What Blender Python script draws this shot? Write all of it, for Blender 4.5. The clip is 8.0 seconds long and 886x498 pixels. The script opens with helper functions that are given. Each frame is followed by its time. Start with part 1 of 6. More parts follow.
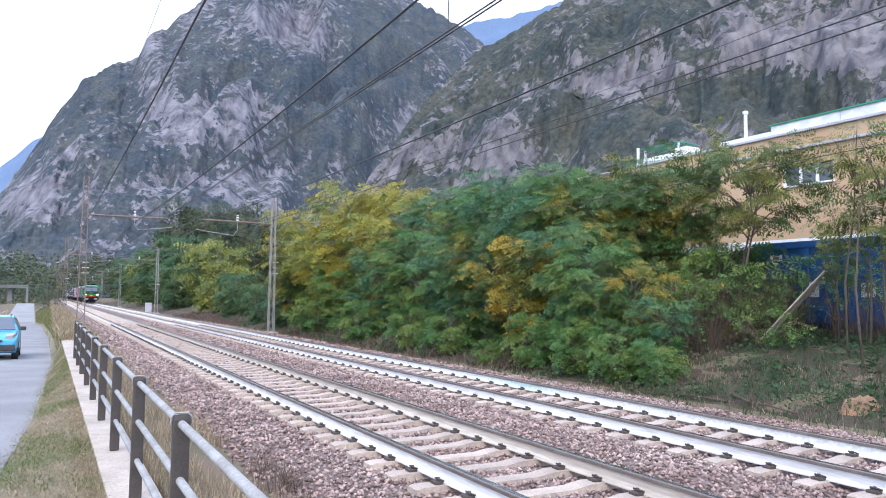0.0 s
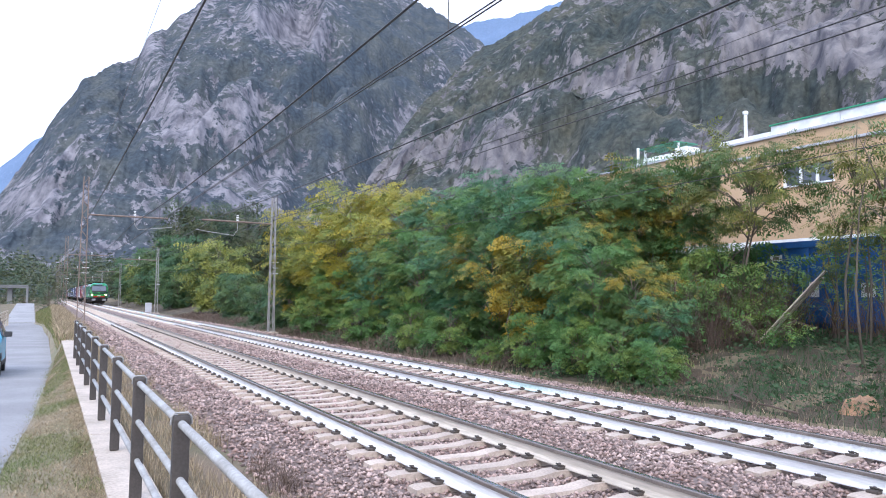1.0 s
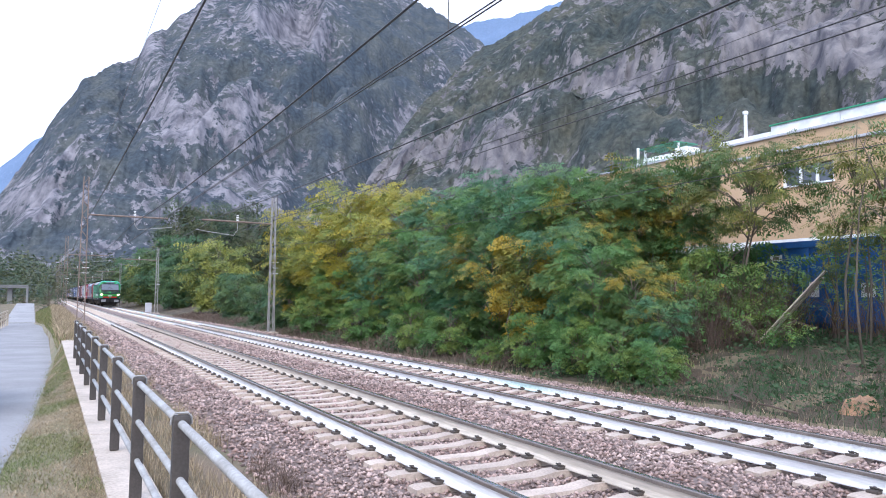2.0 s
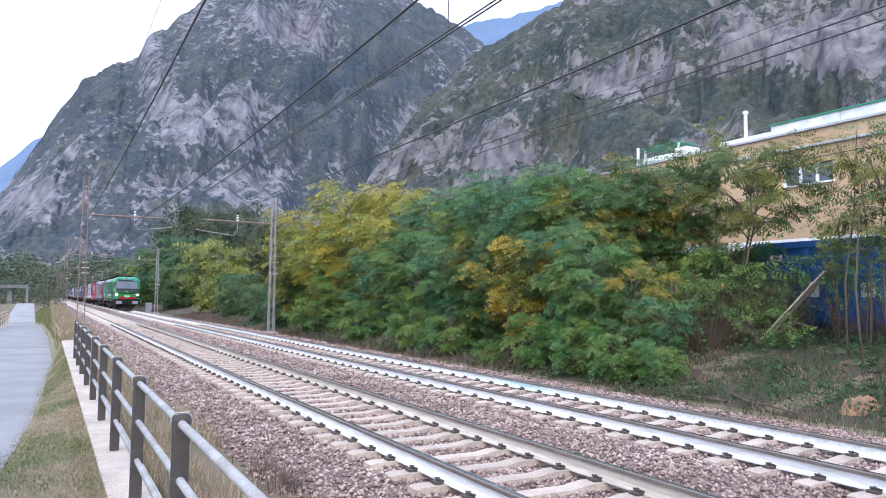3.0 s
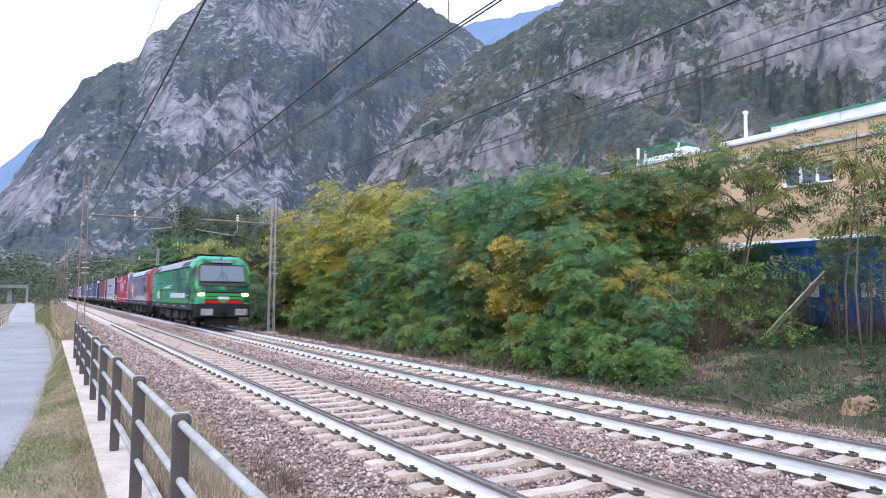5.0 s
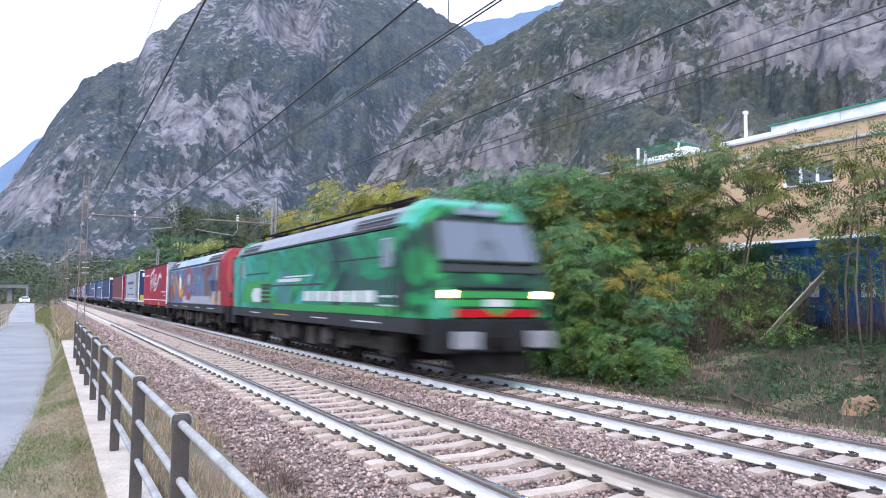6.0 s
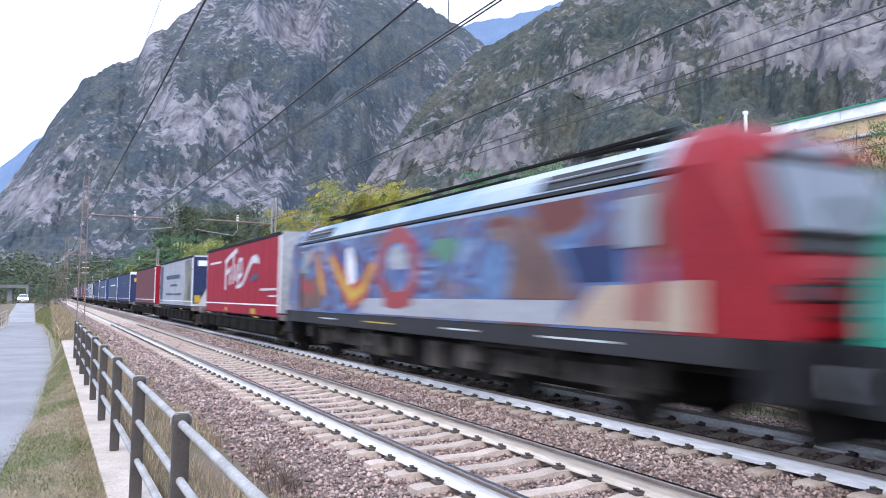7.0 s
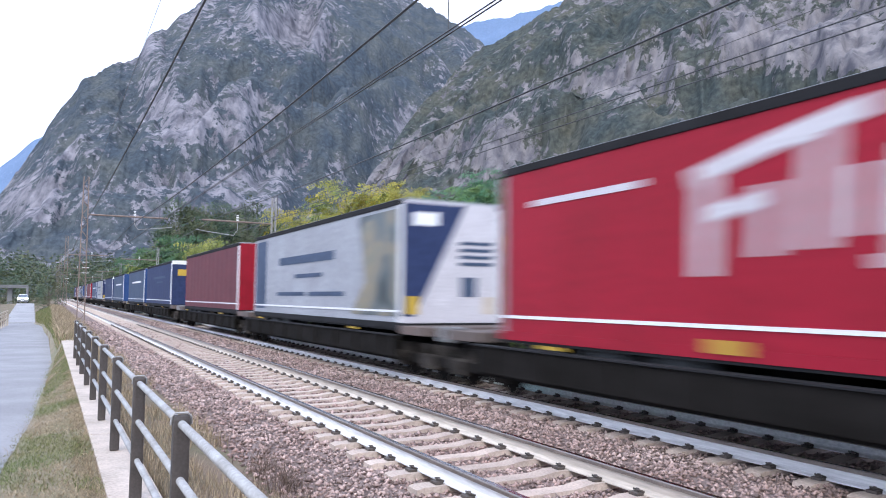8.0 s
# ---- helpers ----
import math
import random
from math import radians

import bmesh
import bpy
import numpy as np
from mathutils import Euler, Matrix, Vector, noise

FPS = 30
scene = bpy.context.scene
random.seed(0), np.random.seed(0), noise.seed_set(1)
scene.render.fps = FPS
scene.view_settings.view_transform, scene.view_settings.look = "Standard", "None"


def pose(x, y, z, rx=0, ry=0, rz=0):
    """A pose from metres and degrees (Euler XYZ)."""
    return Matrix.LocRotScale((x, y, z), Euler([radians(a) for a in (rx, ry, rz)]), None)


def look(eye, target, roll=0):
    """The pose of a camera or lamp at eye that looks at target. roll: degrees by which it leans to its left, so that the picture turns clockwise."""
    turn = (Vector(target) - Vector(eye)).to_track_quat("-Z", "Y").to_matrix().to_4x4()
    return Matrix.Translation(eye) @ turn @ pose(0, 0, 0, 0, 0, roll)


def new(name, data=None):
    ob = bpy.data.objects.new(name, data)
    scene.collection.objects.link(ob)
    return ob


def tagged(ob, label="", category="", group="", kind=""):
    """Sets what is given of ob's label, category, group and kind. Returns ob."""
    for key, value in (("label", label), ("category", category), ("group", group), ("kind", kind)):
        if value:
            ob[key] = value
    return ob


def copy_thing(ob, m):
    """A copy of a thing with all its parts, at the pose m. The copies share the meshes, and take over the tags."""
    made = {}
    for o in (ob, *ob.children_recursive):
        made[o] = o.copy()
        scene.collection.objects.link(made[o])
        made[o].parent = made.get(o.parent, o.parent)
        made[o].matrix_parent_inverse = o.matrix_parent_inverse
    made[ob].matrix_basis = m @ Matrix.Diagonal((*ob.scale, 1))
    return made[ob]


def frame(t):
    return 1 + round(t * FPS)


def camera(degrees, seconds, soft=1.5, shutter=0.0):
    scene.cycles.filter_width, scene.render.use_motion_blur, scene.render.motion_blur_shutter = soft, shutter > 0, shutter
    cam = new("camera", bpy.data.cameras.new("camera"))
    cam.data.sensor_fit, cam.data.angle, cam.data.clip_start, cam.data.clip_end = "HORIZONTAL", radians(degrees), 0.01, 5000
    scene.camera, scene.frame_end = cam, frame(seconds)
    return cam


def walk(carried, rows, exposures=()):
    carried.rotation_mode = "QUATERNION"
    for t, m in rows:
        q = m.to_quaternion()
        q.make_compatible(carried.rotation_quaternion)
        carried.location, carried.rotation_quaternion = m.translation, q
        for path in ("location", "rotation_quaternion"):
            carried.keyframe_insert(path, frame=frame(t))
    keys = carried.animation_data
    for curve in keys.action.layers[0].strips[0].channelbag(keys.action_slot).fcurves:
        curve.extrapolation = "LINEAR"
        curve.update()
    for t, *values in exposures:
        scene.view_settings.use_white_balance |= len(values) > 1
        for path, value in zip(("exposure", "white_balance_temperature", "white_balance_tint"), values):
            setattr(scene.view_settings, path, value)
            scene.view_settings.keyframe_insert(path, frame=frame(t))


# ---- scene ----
# ---- camera ----
cam = camera(61.88, 8.0, soft=1.0, shutter=0.7)
EYE = Vector((0, 0, 1.85))
CAM_POSE = Matrix.Translation(EYE) @ pose(0, 0, 0, 0, 0, -28.04) @ pose(0, 0, 0, 90 + 3.864) @ pose(0, 0, 0, 0, 0, 0.62)
walk(cam, [(0.0, CAM_POSE), (8.0, CAM_POSE)], exposures=[(0.0, 0.88), (8.0, 0.88)])

# ---- light: an even overcast sky with a broad, weak sun behind the cloud ----
world = bpy.data.worlds.new("overcast_sky")
scene.world = world
world.use_nodes = True
wn = world.node_tree
sky = wn.nodes.new("ShaderNodeTexSky")
sky.sky_type = "NISHITA"
sky.sun_disc = False
sky.sun_elevation, sky.sun_rotation = radians(42), radians(215)
sky.air_density, sky.dust_density = 1.0, 4.0
grey = wn.nodes.new("ShaderNodeHueSaturation")
grey.inputs["Saturation"].default_value = 0.35
cloud = wn.nodes.new("ShaderNodeMix")
cloud.data_type = "RGBA"
cloud.inputs[0].default_value = 0.75
cloud.inputs[7].default_value = (7.7, 9.2, 12.9, 1)
wn.links.new(sky.outputs[0], grey.inputs["Color"])
wn.links.new(grey.outputs[0], cloud.inputs[6])
wn.links.new(cloud.outputs[2], wn.nodes["Background"].inputs[0])
wn.nodes["Background"].inputs[1].default_value = 0.12
sun = new("sun", bpy.data.lights.new("sun", "SUN"))
sun.data.energy, sun.data.angle, sun.data.color = 1.1, radians(25), (1.0, 0.96, 0.9)
sun.matrix_world = look((-40, -60, 60), (0, 0, 0))


# ---- materials ----
def rgba(c):
    return (c[0], c[1], c[2], 1.0)


def mat(name, c1, c2=None, scale=4.0, fine=60.0, rough=0.75, metal=0.0, bump=0.25, dist=0.01, stretch=(1, 1, 1), vary=0.0,
        island=0.0, emit=0.0, spec=0.5, mid=(0.35, 0.65)):
    """A surface in two tones that mix at a broad scale, with fine grain, relief and piece-to-piece variation."""
    m = bpy.data.materials.new(name)
    m.use_nodes = True
    n, l = m.node_tree.nodes, m.node_tree.links
    b = n["Principled BSDF"]
    c2 = c2 or tuple(0.75 * v for v in c1)
    co = n.new("ShaderNodeTexCoord")
    mp = n.new("ShaderNodeMapping")
    mp.inputs["Scale"].default_value = stretch
    l.new(co.outputs["Object"], mp.inputs[0])
    big = n.new("ShaderNodeTexNoise")
    big.inputs["Scale"].default_value, big.inputs["Detail"].default_value = scale, 6
    l.new(mp.outputs[0], big.inputs["Vector"])
    ramp = n.new("ShaderNodeValToRGB")
    ramp.color_ramp.elements[0].position, ramp.color_ramp.elements[1].position = mid
    ramp.color_ramp.elements[0].color, ramp.color_ramp.elements[1].color = rgba(c1), rgba(c2)
    l.new(big.outputs[0], ramp.inputs[0])
    small = n.new("ShaderNodeTexNoise")
    small.inputs["Scale"].default_value, small.inputs["Detail"].default_value = fine, 4
    l.new(mp.outputs[0], small.inputs["Vector"])
    grain = n.new("ShaderNodeMapRange")
    grain.inputs[1].default_value, grain.inputs[2].default_value = 0.3, 0.7
    grain.inputs[3].default_value, grain.inputs[4].default_value = 0.82, 1.15
    l.new(small.outputs[0], grain.inputs[0])
    val = grain.outputs[0]
    if vary or island:
        src = n.new("ShaderNodeObjectInfo").outputs["Random"] if vary else n.new("ShaderNodeNewGeometry").outputs["Random Per Island"]
        r = n.new("ShaderNodeMapRange")
        a = vary or island
        r.inputs[3].default_value, r.inputs[4].default_value = 1 - a, 1 + a
        l.new(src, r.inputs[0])
        mu = n.new("ShaderNodeMath")
        mu.operation = "MULTIPLY"
        l.new(val, mu.inputs[0])
        l.new(r.outputs[0], mu.inputs[1])
        val = mu.outputs[0]
    hs = n.new("ShaderNodeHueSaturation")
    l.new(ramp.outputs[0], hs.inputs["Color"])
    l.new(val, hs.inputs["Value"])
    l.new(hs.outputs[0], b.inputs["Base Color"])
    b.inputs["Roughness"].default_value, b.inputs["Metallic"].default_value = rough, metal
    b.inputs["Specular IOR Level"].default_value = spec
    if bump:
        bp = n.new("ShaderNodeBump")
        bp.inputs["Strength"].default_value, bp.inputs["Distance"].default_value = bump, dist
        l.new(small.outputs[0], bp.inputs["Height"])
        l.new(bp.outputs[0], b.inputs["Normal"])
    if emit:
        b.inputs["Emission Color"].default_value = rgba(c1)
        b.inputs["Emission Strength"].default_value = emit
    return m


def leaf_mat(name, green, other, dark, patch=0.7, amount=(0.45, 0.6)):
    """Leaves: a green, a second autumn tone in patches, and leaf-to-leaf variation; light passes through."""
    m = bpy.data.materials.new(name)
    m.use_nodes = True
    n, l = m.node_tree.nodes, m.node_tree.links
    b = n["Principled BSDF"]
    co = n.new("ShaderNodeTexCoord")
    oi = n.new("ShaderNodeObjectInfo")
    add = n.new("ShaderNodeVectorMath")
    add.operation = "ADD"
    sc = n.new("ShaderNodeMath")
    sc.operation = "MULTIPLY"
    sc.inputs[1].default_value = 40
    l.new(oi.outputs["Random"], sc.inputs[0])
    l.new(co.outputs["Object"], add.inputs[0])
    l.new(sc.outputs[0], add.inputs[1])
    no = n.new("ShaderNodeTexNoise")
    no.inputs["Scale"].default_value, no.inputs["Detail"].default_value = patch, 3
    l.new(add.outputs[0], no.inputs["Vector"])
    ramp = n.new("ShaderNodeValToRGB")
    ramp.color_ramp.elements[0].position, ramp.color_ramp.elements[1].position = amount
    ramp.color_ramp.elements[0].color, ramp.color_ramp.elements[1].color = rgba(green), rgba(other)
    tone = n.new("ShaderNodeAttribute")
    tone.attribute_name = "tone"
    shift = n.new("ShaderNodeMath")
    shift.operation = "MULTIPLY_ADD"
    shift.inputs[1].default_value, shift.inputs[2].default_value = 0.42, -0.21
    l.new(tone.outputs["Fac"], shift.inputs[0])
    both = n.new("ShaderNodeMath")
    both.operation = "ADD"
    l.new(no.outputs[0], both.inputs[0])
    l.new(shift.outputs[0], both.inputs[1])
    l.new(both.outputs[0], ramp.inputs[0])
    geo = n.new("ShaderNodeNewGeometry")
    mix = n.new("ShaderNodeMix")
    mix.data_type = "RGBA"
    pw = n.new("ShaderNodeMath")
    pw.operation = "MULTIPLY"
    pw.inputs[1].default_value = 0.45
    l.new(geo.outputs["Random Per Island"], pw.inputs[0])
    l.new(pw.outputs[0], mix.inputs[0])
    l.new(ramp.outputs[0], mix.inputs[6])
    mix.inputs[7].default_value = rgba(dark)
    l.new(mix.outputs[2], b.inputs["Base Color"])
    b.inputs["Roughness"].default_value = 0.55
    b.inputs["Specular IOR Level"].default_value = 0.3
    tr = n.new("ShaderNodeBsdfTranslucent")
    l.new(mix.outputs[2], tr.inputs[0])
    ms = n.new("ShaderNodeMixShader")
    ms.inputs[0].default_value = 0.22
    l.new(b.outputs[0], ms.inputs[1])
    l.new(tr.outputs[0], ms.inputs[2])
    l.new(ms.outputs[0], n["Material Output"].inputs[0])
    return m


def glass_mat(name, tint, rough=0.05):
    m = mat(name, tint, tint, rough=rough, bump=0, spec=0.8)
    return m


M = dict(
    ballast=mat("ballast_bed", (0.16, 0.112, 0.10), (0.27, 0.205, 0.185), 3, 45, 0.9, bump=1.0, dist=0.05),
    stone=mat("ballast_stone", (0.25, 0.168, 0.148), (0.385, 0.29, 0.262), 0.8, 30, 0.85, bump=0.3, island=0.6),
    sleeper=mat("sleeper_concrete", (0.52, 0.42, 0.355), (0.41, 0.335, 0.285), 3, 40, 0.85, vary=0.1),
    rail_white=mat("white_painted_steel", (0.76, 0.755, 0.75), (0.62, 0.61, 0.61), 1.5, 30, 0.5, stretch=(1, 0.1, 1)),
    rail_beige=mat("faded_painted_steel", (0.60, 0.54, 0.47), (0.48, 0.42, 0.36), 1.5, 30, 0.6, stretch=(1, 0.1, 1)),
    rail_aqua=mat("aqua_painted_steel", (0.74, 0.745, 0.745), (0.30, 0.66, 0.62), 0.22, 30, 0.5, stretch=(1, 0.5, 1), mid=(0.55, 0.75)),
    rail_head=mat("rolled_rail_head", (0.22, 0.19, 0.17), (0.30, 0.26, 0.23), 4, 60, 0.4, metal=0.7),
    rail_shine=mat("polished_running_band", (0.55, 0.56, 0.58), (0.48, 0.48, 0.5), 4, 60, 0.22, metal=1.0),
    clip=mat("dark_clip_steel", (0.05, 0.045, 0.04), (0.09, 0.07, 0.06), 20, 90, 0.7),
    asphalt=mat("worn_asphalt", (0.215, 0.21, 0.22), (0.28, 0.275, 0.285), 0.6, 35, 0.9, bump=0.12, dist=0.005),
    pale_lane=mat("pale_concrete_lane", (0.26, 0.255, 0.265), (0.32, 0.315, 0.32), 0.4, 60, 0.85),
    soil=mat("dry_grass_soil", (0.18, 0.13, 0.09), (0.12, 0.11, 0.06), 0.9, 25, 0.95, bump=0.8, dist=0.04),
    verge=mat("mown_verge", (0.25, 0.205, 0.145), (0.17, 0.165, 0.095), 0.7, 35, 0.95, bump=0.9, dist=0.03),
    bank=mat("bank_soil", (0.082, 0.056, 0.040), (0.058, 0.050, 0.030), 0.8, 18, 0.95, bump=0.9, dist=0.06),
    clay=mat("bare_clay", (0.36, 0.20, 0.115), (0.20, 0.125, 0.08), 3, 20, 0.95, bump=0.9, dist=0.05),
    kerb=mat("weathered_concrete", (0.54, 0.455, 0.39), (0.39, 0.33, 0.28), 2.5, 30, 0.9, bump=0.4),
    post=mat("dark_brown_steel", (0.055, 0.047, 0.043), (0.08, 0.067, 0.06), 6, 60, 0.45, metal=0.3),
    tube=mat("galvanised_tube", (0.42, 0.415, 0.41), (0.29, 0.275, 0.26), 4, 50, 0.45, metal=0.35),
    mast=mat("galvanised_mast", (0.34, 0.34, 0.34), (0.24, 0.22, 0.20), 3, 40, 0.6, metal=0.3),
    rusty=mat("rust_brown_steel", (0.17, 0.12, 0.10), (0.24, 0.18, 0.15), 3, 40, 0.75, metal=0.2),
    wire=mat("dark_wire", (0.03, 0.03, 0.035), (0.05, 0.05, 0.05), 3, 40, 0.6),
    insul=mat("pale_insulator", (0.7, 0.7, 0.7), (0.6, 0.6, 0.6), 3, 40, 0.3),
    render_tan=mat("tan_render", (0.52, 0.35, 0.21), (0.56, 0.39, 0.25), 0.5, 40, 0.85, bump=0.15),
    white_panel=mat("white_sheet_metal", (0.80, 0.81, 0.81), (0.73, 0.745, 0.75), 0.5, 2, 0.5, bump=0),
    green_trim=mat("green_trim", (0.02, 0.28, 0.14), (0.03, 0.22, 0.12), 2, 20, 0.5),
    band=mat("grey_ledge", (0.48, 0.48, 0.52), (0.42, 0.42, 0.46), 2, 20, 0.7),
    dark_glass=glass_mat("dark_window_glass", (0.05, 0.06, 0.075)),
    blue_steel=mat("blue_painted_steel", (0.012, 0.080, 0.27), (0.018, 0.105, 0.33), 1.2, 25, 0.5, bump=0.15),
    dark_steel=mat("dark_green_steel", (0.018, 0.032, 0.03), (0.03, 0.045, 0.04), 1.2, 25, 0.6, bump=0.15),
    board=mat("weathered_board", (0.56, 0.48, 0.39), (0.40, 0.33, 0.26), 3, 30, 0.85, stretch=(1, 1, 0.15)),
    bark=mat("bark", (0.10, 0.08, 0.06), (0.16, 0.13, 0.10), 6, 40, 0.9, stretch=(1, 1, 0.3), bump=0.6),
    stem=mat("dry_brown_stems", (0.10, 0.068, 0.054), (0.155, 0.11, 0.085), 4, 40, 0.9, island=0.35),
    label=mat("white_label", (0.75, 0.76, 0.78), (0.68, 0.68, 0.70), 6, 60, 0.6),
    leaf_green=leaf_mat("locust_leaves", (0.10, 0.22, 0.06), (0.20, 0.27, 0.06), (0.03, 0.065, 0.028)),
    leaf_blue=leaf_mat("dark_locust_leaves", (0.068, 0.185, 0.086), (0.16, 0.245, 0.065), (0.02, 0.052, 0.033), 1.0, (0.5, 0.68)),
    leaf_yellow=leaf_mat("turning_leaves", (0.17, 0.225, 0.05), (0.45, 0.36, 0.045), (0.085, 0.095, 0.025), 0.6, (0.33, 0.62)),
    leaf_gold=leaf_mat("golden_leaves", (0.16, 0.17, 0.035), (0.50, 0.34, 0.035), (0.10, 0.085, 0.02), 0.8, (0.34, 0.6)),
    leaf_mixed=leaf_mat("mixed_leaves", (0.085, 0.165, 0.05), (0.40, 0.29, 0.04), (0.03, 0.055, 0.024), 1.1, (0.54, 0.70)),
    leaf_pale=leaf_mat("pale_turning_leaves", (0.13, 0.19, 0.06), (0.34, 0.34, 0.07), (0.06, 0.09, 0.035), 0.5, (0.35, 0.65)),
    leaf_far_green=leaf_mat("far_locust_leaves", (0.06, 0.14, 0.07), (0.13, 0.19, 0.06), (0.03, 0.065, 0.035), 0.4, (0.4, 0.68)),
    leaf_olive=leaf_mat("olive_leaves", (0.085, 0.15, 0.045), (0.22, 0.21, 0.05), (0.035, 0.06, 0.024), 1.0, (0.45, 0.66)),
    far_leaf=leaf_mat("far_leaves", (0.055, 0.09, 0.05), (0.115, 0.12, 0.055), (0.03, 0.05, 0.032), 0.25, (0.4, 0.65)),
    grass_dry=mat("dry_grass_blades", (0.34, 0.265, 0.175), (0.27, 0.21, 0.135), 2, 30, 0.9, bump=0, island=0.4),
    grass_green=mat("green_grass_blades", (0.13, 0.155, 0.055), (0.185, 0.175, 0.08), 1, 30, 0.9, bump=0, island=0.4),
    deck=mat("shaded_concrete", (0.22, 0.22, 0.225), (0.17, 0.17, 0.175), 0.5, 10, 0.9),
    ivy=leaf_mat("bank_weeds", (0.045, 0.10, 0.04), (0.09, 0.12, 0.05), (0.03, 0.045, 0.022), 0.9),
)


# ---- mesh helpers ----
def part(name, bm, material, parent=None, label="", smooth=False):
    me = bpy.data.meshes.new(name)
    bm.to_mesh(me)
    bm.free()
    return solid(name, me, material, parent, label, smooth)


def solid(name, me, material, parent=None, label="", smooth=False):
    if material and not me.materials:
        me.materials.append(material)
    if smooth:
        me.shade_smooth()
    ob = new(name, me)
    if parent:
        ob.parent = parent
    return tagged(ob, label)


def empty(name, m, label, category, group="", kind=""):
    ob = new(name)
    ob.empty_display_size = 0.2
    ob.matrix_world = m
    return tagged(ob, label, category, group, kind)


def bx(bm, x0, x1, y0, y1, z0, z1, bevel=0.0):
    r = bmesh.ops.create_cube(bm, size=1.0, matrix=Matrix.LocRotScale(((x0 + x1) / 2, (y0 + y1) / 2, (z0 + z1) / 2), None, (x1 - x0, y1 - y0, z1 - z0)))
    if bevel:
        es = {e for v in r["verts"] for e in v.link_edges}
        bmesh.ops.bevel(bm, geom=list(es), offset=bevel, segments=2, affect="EDGES", profile=0.7)
    return bm


def box(x0, x1, y0, y1, z0, z1, bevel=0.0):
    return bx(bmesh.new(), x0, x1, y0, y1, z0, z1, bevel)


def rod(bm, a, b, r0, r1=None, seg=8, caps=True):
    a, b = Vector(a), Vector(b)
    r1 = r0 if r1 is None else r1
    d = b - a
    m = Matrix.Translation((a + b) / 2) @ d.to_track_quat("Z", "Y").to_matrix().to_4x4()
    bmesh.ops.create_cone(bm, cap_ends=caps, segments=seg, radius1=r0, radius2=r1, depth=d.length, matrix=m)
    return bm


def tube(points, radii, seg=6, bm=None):
    """A bent, tapered tube through the points."""
    bm = bm or bmesh.new()
    rings = []
    for i, p in enumerate(points):
        p = Vector(p)
        d = (Vector(points[min(i + 1, len(points) - 1)]) - Vector(points[max(i - 1, 0)])).normalized()
        q = d.to_track_quat("Z", "Y")
        r = radii[i] if hasattr(radii, "__len__") else radii
        rings.append([bm.verts.new(p + q @ Vector((r * math.cos(k * math.tau / seg), r * math.sin(k * math.tau / seg), 0))) for k in range(seg)])
    for a, b in zip(rings, rings[1:]):
        for k in range(seg):
            bm.faces.new((a[k], a[(k + 1) % seg], b[(k + 1) % seg], b[k]))
    bm.faces.new(rings[0][::-1])
    bm.faces.new(rings[-1])
    return bm


def extrude(profile, axis, a, b, bm=None):
    """A closed outline, pushed along an axis. axis x: outline (y, z); y: (x, z); z: (x, y)."""
    bm = bm or bmesh.new()
    put = {"x": lambda u, v, t: (t, u, v), "y": lambda u, v, t: (u, t, v), "z": lambda u, v, t: (u, v, t)}[axis]
    p = [bm.verts.new(put(u, v, a)) for u, v in profile]
    q = [bm.verts.new(put(u, v, b)) for u, v in profile]
    for i in range(len(p)):
        j = (i + 1) % len(p)
        bm.faces.new((p[i], p[j], q[j], q[i]))
    bm.faces.new(p[::-1])
    bm.faces.new(q)
    bmesh.ops.recalc_face_normals(bm, faces=bm.faces)
    return bm


def raw_mesh(name, verts, faces):
    """A mesh from arrays: verts (n, 3), faces (m, k)."""
    me = bpy.data.meshes.new(name)
    v, f = np.asarray(verts, np.float32), np.asarray(faces, np.int32)
    k = f.shape[1]
    me.vertices.add(len(v))
    me.vertices.foreach_set("co", v.ravel())
    me.loops.add(f.size)
    me.loops.foreach_set("vertex_index", f.ravel())
    me.polygons.add(len(f))
    me.polygons.foreach_set("loop_start", np.arange(0, f.size, k, dtype=np.int32))
    me.update(calc_edges=True)
    me.validate()
    return me


def sheet_mesh(name, xs, ys, height):
    """A grid over xs and ys with z = height(X, Y)."""
    X, Y = np.meshgrid(np.asarray(xs, float), np.asarray(ys, float))
    Z = height(X, Y)
    nx, ny = len(xs), len(ys)
    i = np.arange(nx * ny).reshape(ny, nx)
    f = np.stack([i[:-1, :-1], i[:-1, 1:], i[1:, 1:], i[1:, :-1]], -1).reshape(-1, 4)
    return raw_mesh(name, np.stack([X, Y, Z], -1).reshape(-1, 3), f)


def lattice_noise(x, y, z, seed=0):
    """Smooth value noise in 0..1 for arrays."""
    xi, yi, zi = np.floor(x).astype(np.int64), np.floor(y).astype(np.int64), np.floor(z).astype(np.int64)
    fx, fy, fz = x - xi, y - yi, z - zi
    fx, fy, fz = (t * t * (3 - 2 * t) for t in (fx, fy, fz))
    out = 0.0
    for a in (0, 1):
        for b in (0, 1):
            for c in (0, 1):
                h = (xi + a) * 374761393 + (yi + b) * 668265263 + (zi + c) * 2147483647 + seed * 1274126177
                h = (h ^ (h >> 13)) * 1274126177
                h = (h ^ (h >> 16)) & 0xFFFF
                out = out + h / 65535.0 * (fx if a else 1 - fx) * (fy if b else 1 - fy) * (fz if c else 1 - fz)
    return out


